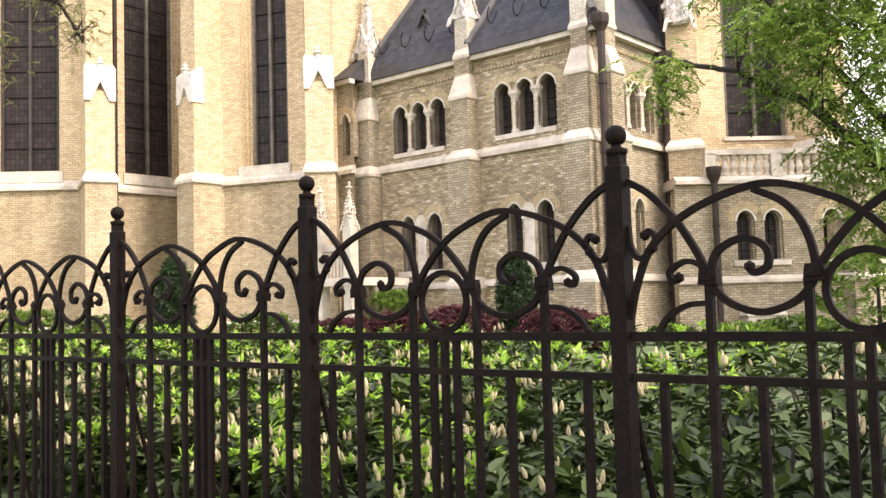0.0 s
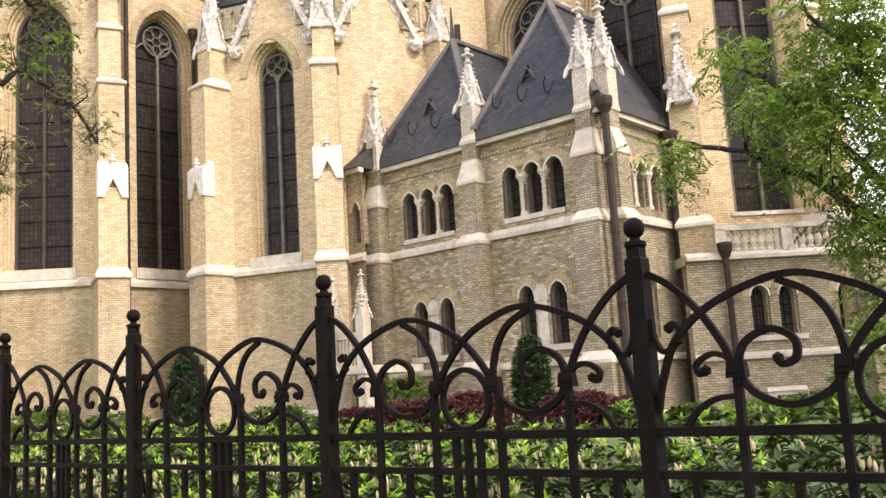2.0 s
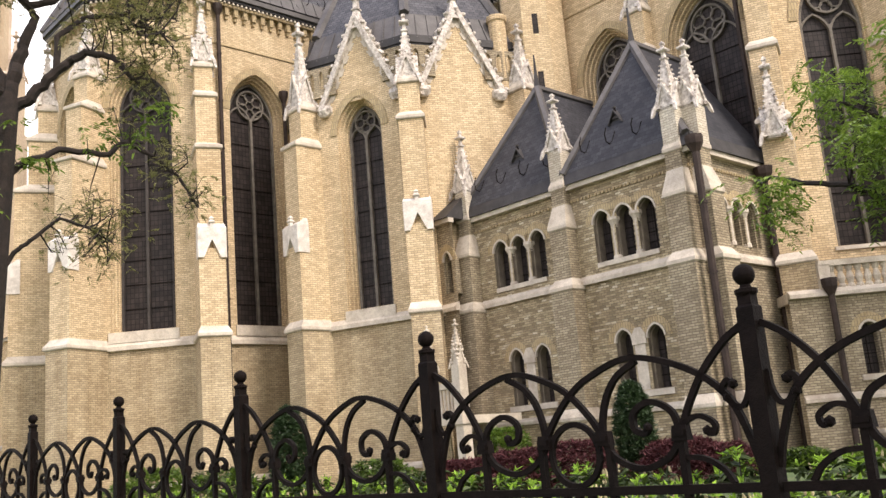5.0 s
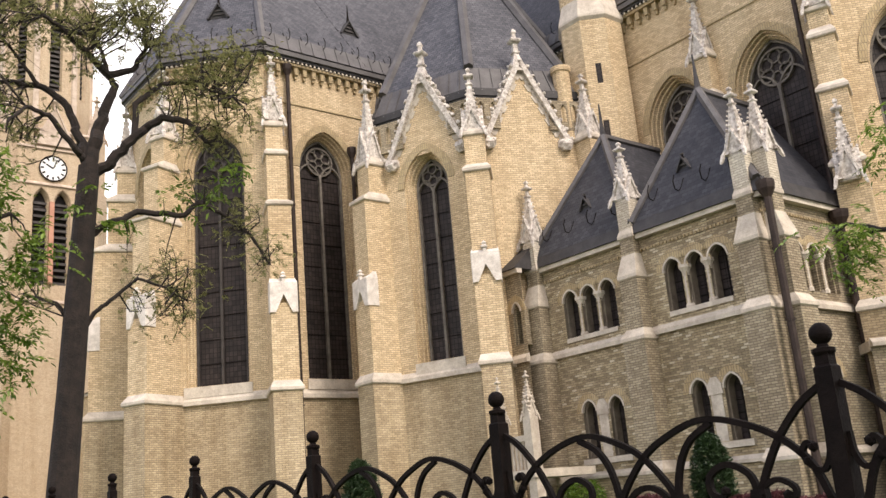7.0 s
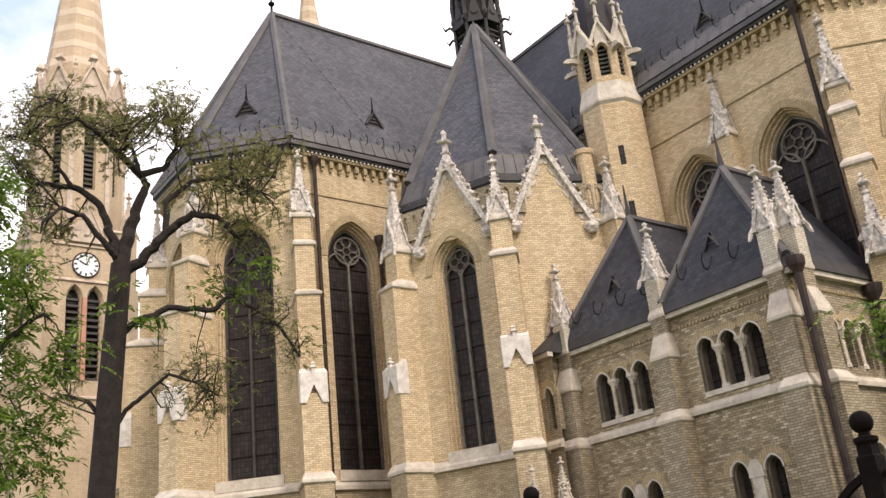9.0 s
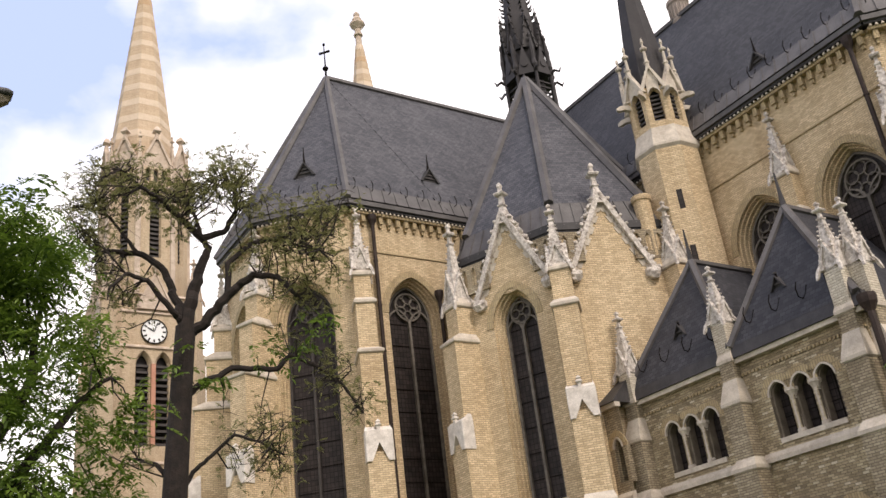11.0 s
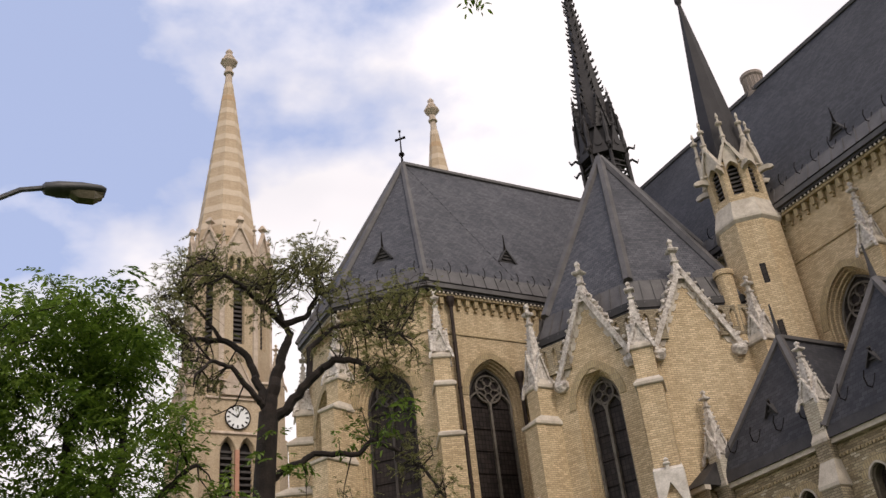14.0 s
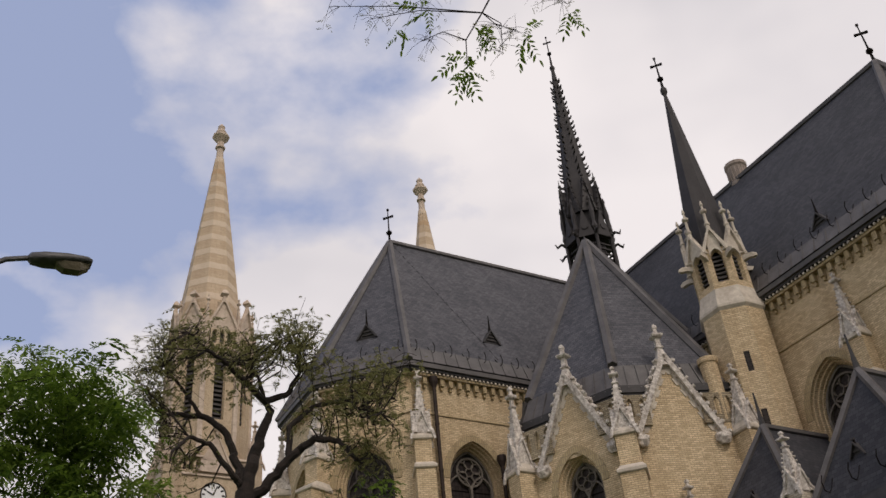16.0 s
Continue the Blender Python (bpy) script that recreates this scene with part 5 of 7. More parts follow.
# ---- west towers ----
def build_tower(u, v, name):
    ob = thing(name, "tall yellow stone bell tower with pinnacles and banded octagonal spire", "bell tower", at=P(u, v, 0), group="twin west towers")
    H = 3.6
    spire_at = v - .2
    v -= .6
    fs = [Face((u + H, v - H), (u + H, v + H), (u, v)), Face((u + H, v + H), (u - H, v + H), (u, v)), Face((u - H, v + H), (u - H, v - H), (u, v)), Face((u - H, v - H), (u + H, v - H), (u, v))]
    low = [(c, 1.0, 21.5, 28.2, 29.35) for c in (2.78, 4.42)]
    slots = [(c, .38, 33.3, 33.85, 34.15) for c in (1.0, 1.6, 2.2, 5.0, 5.6, 6.2)]
    CZ = 31.25
    for i, fr in enumerate(fs):
        bm = bmesh.new()
        wall(bm, fr, 0, 2 * H, BASE, 30.0, low)
        wall(bm, fr, 0, 2 * H, 30.0, 33.0)
        wall(bm, fr, 0, 2 * H, 33.0, 34.6, slots)
        part("wall", bm, TOWER_BRICK, ob)
        bm = bmesh.new()
        for c, w, s0, sp, ap in low:
            for k in range(int((sp - s0 + .8) / .55)):
                z = s0 + .1 + k * .55
                block(bm, fr, c - w / 2, c + w / 2, -.75, -.3, z, z + .2)
            block(bm, fr, c - w / 2 - .1, c + w / 2 + .1, -1.1, -1.0, s0, ap)
        block(bm, fr, .6, 2 * H - .6, -1.0, -.9, 33.2, 34.3)
        part("louvre", bm, LOUVRE, ob, "dark wooden sound louvres")
        for z in (20.0, 29.75, 32.85, 34.5):
            string_course(ob, fr, -.1, 2 * H + .1, z, .26, .16, TOWER_STONE)
        bm = bmesh.new()
        block(bm, fr, 3.42, 3.78, -.2, .12, 21.5, 28.4)
        part("colonnette", bm, TERRA, ob, "red terracotta shaft between the louvres")
        bm = bmesh.new()
        loft(bm, [circle_ring(fr, H, CZ, 1.08, d, 28) for d in (0, .12)])
        part("clock_face", bm, CLOCK, ob, "white round tower clock")
        bm = bmesh.new()
        for k in range(12):
            an = math.pi / 6 * k
            ribbon(bm, fr, [(H + .72 * math.sin(an), CZ + .72 * math.cos(an)), (H + .97 * math.sin(an), CZ + .97 * math.cos(an))], .13, .12, .15)
        ribbon(bm, fr, [(H, CZ), (H + .55, CZ + .3)], .1, .13, .17)
        ribbon(bm, fr, [(H, CZ), (H - .3, CZ + .8)], .08, .13, .17)
        ribbon(bm, fr, circle(H, CZ, 1.08), .1, .1, .16, True)
        part("clock_hand", bm, IRON, ob)
        bm = bmesh.new()
        loft(bm, [[fr(H - 1.5, d, 33.2), fr(H + 1.5, d, 33.2), fr(H, d, 36.4)] for d in (.05, .3)])
        ribbon(bm, fr, [(H - 1.65, 33.1), (H, 36.6), (H + 1.65, 33.1)], .22, .3, .42)
        q = lambda k, z: [fr(H - k, .15 - k, z), fr(H + k, .15 - k, z), fr(H + k, .15 + k, z), fr(H - k, .15 + k, z)]
        loft(bm, [q(.16, 36.3), q(.1, 36.9), q(.3, 37.1), q(.24, 37.3), q(.06, 37.6)])
        part("gable", bm, TOWER_STONE, ob, "pale stone gable above the clock")
    bm = bmesh.new()
    loft(bm, [[P(u + a * H, v + b * H, z) for a, b in ((1, 1), (-1, 1), (-1, -1), (1, -1))] for z in (34.5, 34.75)])
    part("ledge", bm, TOWER_STONE, ob)
    for su, sv in ((1, 1), (1, -1), (-1, 1), (-1, -1)):
        pu, pv = u + su * H, v + sv * H
        bm = bmesh.new()
        fr = facing((pu, pv), math.degrees(math.atan2(sv, su)))
        block(bm, fr, -.8, .8, -.7, .5, BASE, 29.5)
        block(bm, fr, -.65, .65, -.7, .35, 29.5, 34.4)
        part("corner_buttress", bm, TOWER_BRICK, ob)
        bm = bmesh.new()
        pinnacle_mesh(bm, fr, 0, -.15, 34.4, 38.6, 1.05)
        part("pinnacle", bm, TOWER_STONE, ob)
    R = 3.95
    for i in range(8):
        fr0 = facing((u, v), 45 * i)
        half, ap = R * math.sin(radians(22.5)), R * math.cos(radians(22.5))
        fr = Face(fr0.plan(-half, ap), fr0.plan(half, ap), (u, v))
        slits = [(half + x, .34, 45.75, 46.9 + y, 47.15 + y) for x, y in ((-.72, 0), (0, 0), (.72, 0))]
        bm = bmesh.new()
        wall(bm, fr, 0, 2 * half, 34.7, 45.5, [(half, .8, 38.2, 44.0, 44.9)], ((0, 0), (.12, -.35)))
        wall(bm, fr, 0, 2 * half, 45.5, 47.3, slits, ((0, 0), (.05, -.3)))
        part("octagon_wall", bm, TOWER_BRICK, ob)
        bm = bmesh.new()
        loft(bm, [[fr(.05, d, 47.3), fr(2 * half - .05, d, 47.3), fr(half, d, 50.4)] for d in (-.3, 0)])
        part("gablet", bm, TOWER_STONE, ob)
        bm = bmesh.new()
        for k in range(15):
            block(bm, fr, half - .42, half + .42, -.6, -.3, 38.3 + k * .45, 38.5 + k * .45)
        block(bm, fr, half - .5, half + .5, -.8, -.7, 38.2, 45.0)
        block(bm, fr, .2, 2 * half - .2, -.5, -.4, 45.7, 47.2)
        part("louvre", bm, LOUVRE, ob)
        string_course(ob, fr, -.02, 2 * half + .02, 45.2, .22, .12, TOWER_STONE)
        bm = bmesh.new()
        ribbon(bm, fr, [(-.05, 47.2), (half, 50.6), (2 * half + .05, 47.2)], .28, -.2, .22)
        q = lambda k, z: [fr(half - k, -k, z), fr(half + k, -k, z), fr(half + k, k, z), fr(half - k, k, z)]
        loft(bm, [q(.2, 50.2), q(.12, 50.9), q(.36, 51.1), q(.28, 51.35), q(.08, 51.7)])
        part("coping", bm, TOWER_STONE, ob)
        bm = bmesh.new()
        fc = facing((u, v), 45 * i + 22.5)
        block(bm, fc, -.22, .22, R - .25, R + .12, 34.75, 46.4)
        pinnacle_mesh(bm, fc, 0, R - .1, 46.4, 51.0, .7)
        part("pinnacle", bm, TOWER_STONE, ob)
    v = spire_at
    bm = bmesh.new()
    turned(bm, (u, v), [(3.45, 46.8), (3.07, 49.9)], 8)
    part("spire", bm, SPIRE, ob)
    Z0, Z1, R0, R1 = 50.0, 71.0, 3.05, 0.46
    n = 22
    zs = [Z0 + (Z1 - Z0) * i / n for i in range(n + 1)]
    for mat, nm, pick in ((SPIRE, "spire", lambda i: i % 2 == 0), (SPIRE_BAND, "spire_band", lambda i: i % 2 == 1 and i != 19), (SPIRE_RED, "spire_dark_band", lambda i: i == 19)):
        for i in range(n):
            if pick(i):
                bm = bmesh.new()
                f0, f1 = (zs[i] - Z0) / (Z1 - Z0), (zs[i + 1] - Z0) / (Z1 - Z0)
                e = .015 if i % 2 else 0
                if i % 2:
                    f0, f1 = f0 + .005, f1 - .005
                z0, z1 = Z0 + (Z1 - Z0) * f0, Z0 + (Z1 - Z0) * f1
                if i % 2 == 0:
                    z0, z1 = z0 - .12, z1 + .12
                    f0, f1 = (z0 - Z0) / (Z1 - Z0), (z1 - Z0) / (Z1 - Z0)
                turned(bm, (u, v), [(R0 + (R1 - R0) * f0 + e, z0), (R0 + (R1 - R0) * f1 + e, z1)], 8)
                part(nm, bm, mat, ob)
    bm = bmesh.new()
    turned(bm, (u, v), [(.42, 70.8), (.36, 72.3), (.56, 72.4), (.56, 72.6), (.4, 72.7), (.38, 73.3), (.95, 74.0), (.95, 74.2), (.5, 74.3), (.62, 74.8), (.35, 75.2), (.42, 75.6), (.2, 75.9), (.05, 76.1)], 8)
    part("finial", bm, TOWER_STONE, ob, "carved stone finial")
    return ob


tower = build_tower(-42.2, 12.57, "bell_tower")
copy_thing(tower, Matrix.Translation(P(-42.2, -12.57, 0)))


# ---- ground ----
def ground_z(x, y):
    d = math.hypot(x, y)
    t = min(1, max(0, (d - 9) / 12))
    return 0.75 * t * t * (3 - 2 * t) if y > 0 else 0.0


def build_ground():
    bm = bmesh.new()
    rs = [0.0, 2, 4, 6, 8, 10, 12, 14, 16, 18, 20, 23, 27, 32, 40, 55, 80, 120, 250, 600, 2500]
    n = 48
    rings = []
    for r in rs[1:]:
        ring = []
        for i in range(n):
            an = 2 * math.pi * i / n
            x, y = r * math.sin(an), r * math.cos(an)
            ring.append(bm.verts.new((x, y, ground_z(x, y) + noise.noise(Vector((x * .3, y * .3, 0))) * (.05 if 7 < r < 40 else 0))))
        rings.append(ring)
    c = bm.verts.new((0, 0, 0))
    for i in range(n):
        bm.faces.new((c, rings[0][i], rings[0][(i + 1) % n]))
    for r0, r1 in zip(rings, rings[1:]):
        for i in range(n):
            j = (i + 1) % n
            bm.faces.new((r0[i], r0[j], r1[j], r1[i]))
    ob = new("ground", finish(bm, "ground", GRASS_GROUND, True))
    tagged(ob, "rough lawn and soil rising gently to the church", "ground", kind="structure")


build_ground()

# ---- iron fence ----
FENCE_AT, FENCE_DIR, PANEL = Vector((-0.754, 5.199, -.022)), Vector((0.76604, -0.64279, 0)), 1.952
FENCE_N = Vector((-FENCE_DIR.y, FENCE_DIR.x, 0))


def smooth_curve(pts, n=7):
    """Catmull-Rom through (s, z) points."""
    out = []
    q = [(2 * pts[0][0] - pts[1][0], 2 * pts[0][1] - pts[1][1])] + list(pts) + [(2 * pts[-1][0] - pts[-2][0], 2 * pts[-1][1] - pts[-2][1])]
    for i in range(1, len(q) - 2):
        for k in range(n):
            t = k / n
            a, b, c, d = q[i - 1], q[i], q[i + 1], q[i + 2]
            out.append(tuple(.5 * (2 * b[j] + (c[j] - a[j]) * t + (2 * a[j] - 5 * b[j] + 4 * c[j] - d[j]) * t * t + (3 * b[j] - a[j] - 3 * c[j] + d[j]) * t ** 3) for j in (0, 1)))
    out.append(pts[-1])
    return out


def build_fence_panel():
    """One panel with the post at its start, local x along the fence."""
    ob = thing("fence_panel", "black wrought iron fence panel with scrolls, arches and ball-topped post", "fence", group="fence panels along the garden")
    fr = lambda s, d, z: Vector((s, d, z))
    L = PANEL
    bm = bmesh.new()
    loft(bm, [[(x * k, y * k, z) for x, y in ((-1, -1), (1, -1), (1, 1), (-1, 1))] for k, z in ((.038, 0), (.038, 2.235), (.03, 2.245), (.03, 2.3))])
    loft(bm, [[(r * math.cos(a * math.pi / 6), r * math.sin(a * math.pi / 6), z) for a in range(12)] for r, z in ((.04, 2.285), (.047, 2.295), (.047, 2.31), (.025, 2.317), (.02, 2.33))])
    part("post", bm, IRON, ob)
    bm = bmesh.new()
    bmesh.ops.create_uvsphere(bm, u_segments=14, v_segments=10, radius=.046, matrix=Matrix.Translation((0, 0, 2.37)))
    part("ball", bm, IRON, ob, smooth=True)
    for z, h in ((1.523, .038), (1.354, .033), (.22, .033)):
        bm = bmesh.new()
        block(bm, fr, .045, L - .045, -.018, .018, z - h / 2, z + h / 2)
        part("rail", bm, IRON, ob)
    tall, short = (.39, .775, .903, .976, 1.049, 1.177, 1.562), (.18, .585, 1.367, 1.772)
    for s in tall + short:
        bm = bmesh.new()
        block(bm, fr, s - .0155, s + .0155, -.0155, .0155, .08, 1.75 if s in (.39, .775, 1.177, 1.562) else 1.53 if s in tall else 1.36)
        part("bar", bm, IRON, ob)
    bm = bmesh.new()
    tube(bm, [(.0, .03, 1.36), (.03, .2, .7), (.05, .36, .02)], .016, 6)
    part("brace", bm, IRON, ob, "slanting iron brace behind the post")
    half = {
        "lobe": [(.042, 2.17), (.14, 2.11), (.25, 2.0), (.33, 1.88), (.375, 1.79), (.395, 1.74)],
        "arch": [(.04, 1.6), (.07, 1.72), (.14, 1.88), (.28, 2.0), (.48, 2.08), (.66, 2.1), (.86, 2.035), (.976, 1.965), (1.08, 1.86), (1.15, 1.76)],
        "scroll": [(.58, 2.085), (.7, 2.02), (.775, 1.91), (.8, 1.765), (.74, 1.665), (.6, 1.615), (.46, 1.66), (.402, 1.75), (.425, 1.85), (.53, 1.9), (.62, 1.86), (.625, 1.79), (.575, 1.765), (.55, 1.79)],
        "curl": [(.395, 1.765), (.345, 1.81), (.285, 1.82), (.225, 1.785), (.235, 1.745), (.265, 1.755)],
        "foot": [(.39, 1.655), (.29, 1.645), (.21, 1.6), (.165, 1.54)],
        "twig": [(.042, 1.98), (.05, 1.9), (.085, 1.845), (.135, 1.865), (.165, 1.92), (.14, 1.955), (.115, 1.935)],
    }
    for nm, pts in half.items():
        cv = smooth_curve(pts)
        for mir in (False, True):
            bm = bmesh.new()
            ribbon(bm, fr, [(L - s, z) for s, z in cv] if mir else cv, .022 if nm in ("curl", "twig", "foot") else .027, -.0125, .0125)
            part(nm, bm, IRON, ob)
    bm = bmesh.new()
    ribbon(bm, fr, circle(L / 2, 1.69, .142, 28), .027, -.011, .011, True)
    part("ring", bm, IRON, ob)
    for s in (.39, .8, L - .8, L - .39):
        bm = bmesh.new()
        block(bm, fr, s - .04, s + .04, -.024, .024, 1.725, 1.79, (.006, .005, .005))
        block(bm, fr, s - .03, s + .03, -.032, .032, 1.745, 1.77)
        part("collar", bm, IRON, ob)
    for s, z in ((.555, 1.79), (.262, 1.758), (.118, 1.938), (.15, 1.885)):
        for mir in (False, True):
            bm = bmesh.new()
            bmesh.ops.create_icosphere(bm, subdivisions=1, radius=.024, matrix=Matrix.Translation((L - s if mir else s, 0, z)))
            part("knob", bm, IRON, ob)
    return ob


panel = build_fence_panel()
turn = Matrix.Rotation(math.atan2(FENCE_DIR.y, FENCE_DIR.x), 4, "Z")
first = True
for i in range(-7, 4):
    at = Matrix.Translation(FENCE_AT + FENCE_DIR * PANEL * i - Vector((0, 0, .0065 * PANEL * i))) @ turn @ Matrix.Rotation(.0065, 4, "Y")
    if first:
        panel.matrix_basis = at
        first = False
    else:
        copy_thing(panel, at)


# ---- plants ----
def leaf_mesh(name, mat, p, d, up, ln, narrow, parent, curl=0.0):
    """One mesh of folded pointed leaves: base points p, directions d, up hints, lengths ln."""
    n = len(p)
    sd = np.cross(d, up)
    sd /= np.maximum(1e-6, np.linalg.norm(sd, axis=1))[:, None]
    nn = np.cross(sd, d)
    ln = ln[:, None]
    w = ln * narrow * 0.5
    v = [p, p + d * ln * .3 + sd * w * .95 + nn * w * .3, p + d * ln * .68 + sd * w * .75 + nn * (w * .2 - ln * curl * .4),
         p + d * ln - nn * ln * curl, p + d * ln * .68 - sd * w * .75 + nn * (w * .2 - ln * curl * .4), p + d * ln * .3 - sd * w * .95 + nn * w * .3]
    verts = np.stack(v, 1).reshape(-1, 3)
    base = np.arange(n)[:, None] * 6
    quads = np.concatenate([base + np.array([[0, 1, 2, 3]]), base + np.array([[0, 3, 4, 5]])], 1).reshape(-1, 4)
    me = bpy.data.meshes.new(name)
    me.from_pydata(verts.tolist(), [], quads.tolist())
    me.materials.append(mat)
    ob = new(name, me)
    ob["kind"] = "stuff"
    ob.parent = parent
    ob.location = -parent.location
    return ob


def unit(a):
    return a / np.maximum(1e-9, np.linalg.norm(a, axis=1))[:, None]


def rosettes(name, mat, centres, per, size, parent, seed, lift=0.35, narrow=0.42, jitter=0.35, curl=0.12):
    """Leaves that stand out round shoot tips."""
    rng = np.random.default_rng(seed)
    c = np.repeat(np.array(centres, float), per, 0)
    n = len(c)
    an = np.tile(np.arange(per) * 2.4, n // per) + rng.uniform(0, 6.28, n // per).repeat(per) + rng.normal(0, .3, n)
    el = lift + rng.normal(0, jitter, n)
    tilt = rng.normal(0, .35, (n // per, 3)).repeat(per, 0)
    d = unit(np.stack([np.cos(an) * np.cos(el), np.sin(an) * np.cos(el), np.sin(el)], 1) + tilt * .6)
    p = c + rng.normal(0, size * .12, (n, 3)) - np.array([0, 0, 1]) * (np.tile(np.arange(per), n // per)[:, None] * size * .05)
    up = unit(np.array([[0, 0, 1.0]]) + rng.normal(0, .25, (n, 3)))
    return leaf_mesh(name, mat, p, d, up, size * rng.uniform(.65, 1.2, n), narrow, parent, curl)


def sprays(name, mat, centres, per, length, parent, seed, pairs=6, leaf=0.3, spread=0.12, droop=0.35, narrow=0.42):
    """Feathered leaves: leaflets in pairs along drooping stalks set round each centre."""
    rng = np.random.default_rng(seed)
    c = np.repeat(np.array(centres, float), per, 0)
    n = len(c)
    o = c + rng.normal(0, spread, (n, 3))
    d = rng.normal(0, 1, (n, 3))
    d[:, 2] = d[:, 2] * .45 - droop
    d = unit(d)
    side = unit(np.cross(d, np.array([[0, 0, 1.0]]) + rng.normal(0, .2, (n, 3))))
    L = length * rng.uniform(.6, 1.2, n)
    m = pairs * 2 + 1
    k = np.arange(m)
    t = np.where(k == m - 1, 1.0, .2 + .75 * (k // 2) / pairs)
    sg = np.where(k == m - 1, 0.0, np.where(k % 2, 1.0, -1.0))
    P0 = o[:, None, :] + d[:, None, :] * (L[:, None] * t[None, :])[:, :, None]
    P0[:, :, 2] -= (L[:, None] * .25 * t[None, :] ** 2)
    D = d[:, None, :] * .55 + side[:, None, :] * sg[None, :, None]
    D[:, :, 2] -= .2
    p, dd = P0.reshape(-1, 3), unit(D.reshape(-1, 3) + rng.normal(0, .15, (n * m, 3)))
    up = np.tile(np.array([[0, 0, 1.0]]), (n * m, 1)) + rng.normal(0, .2, (n * m, 3))
    return leaf_mesh(name, mat, p, dd, up, (L[:, None] * leaf * np.ones(m)[None, :]).reshape(-1) * rng.uniform(.75, 1.15, n * m), narrow, parent, .1)


def grow(bm, tips, start, direction, length, radius, depth, rng, bend=0.35, min_r=0.006, lift=0.06, kids=(2, 3), spread=0.75):
    pts, rad = [Vector(start)], [radius]
    d = Vector(direction).normalized()
    steps = 5
    for i in range(steps):
        d = (d + Vector((rng.uniform(-1, 1), rng.uniform(-1, 1), rng.uniform(-1, 1) + lift)) * bend * .5).normalized()
        pts.append(pts[-1] + d * length / steps)
        rad.append(max(min_r, radius * (1 - .45 * (i + 1) / steps)))
    tube(bm, pts, rad, 7 if radius > .08 else 5 if radius > .02 else 3)
    if depth <= 1:
        tips.extend(pts[2:])
    if depth == 0:
        return
    for k in range(rng.randint(*kids) + 1):
        i = steps if k == 0 else rng.randint(2, steps)
        nd = (d + Vector((rng.uniform(-1, 1), rng.uniform(-1, 1), rng.uniform(-.7, .9))) * spread).normalized()
        grow(bm, tips, pts[i], nd, length * rng.uniform(.6, .82), rad[i] * (.85 if k == 0 else .62), depth - 1, rng, bend, min_r, lift, kids, spread)


def sky_point(az, el_tan, dist):
    return Vector((math.sin(radians(az)) * dist, math.cos(radians(az)) * dist, 1.75 + el_tan * dist))


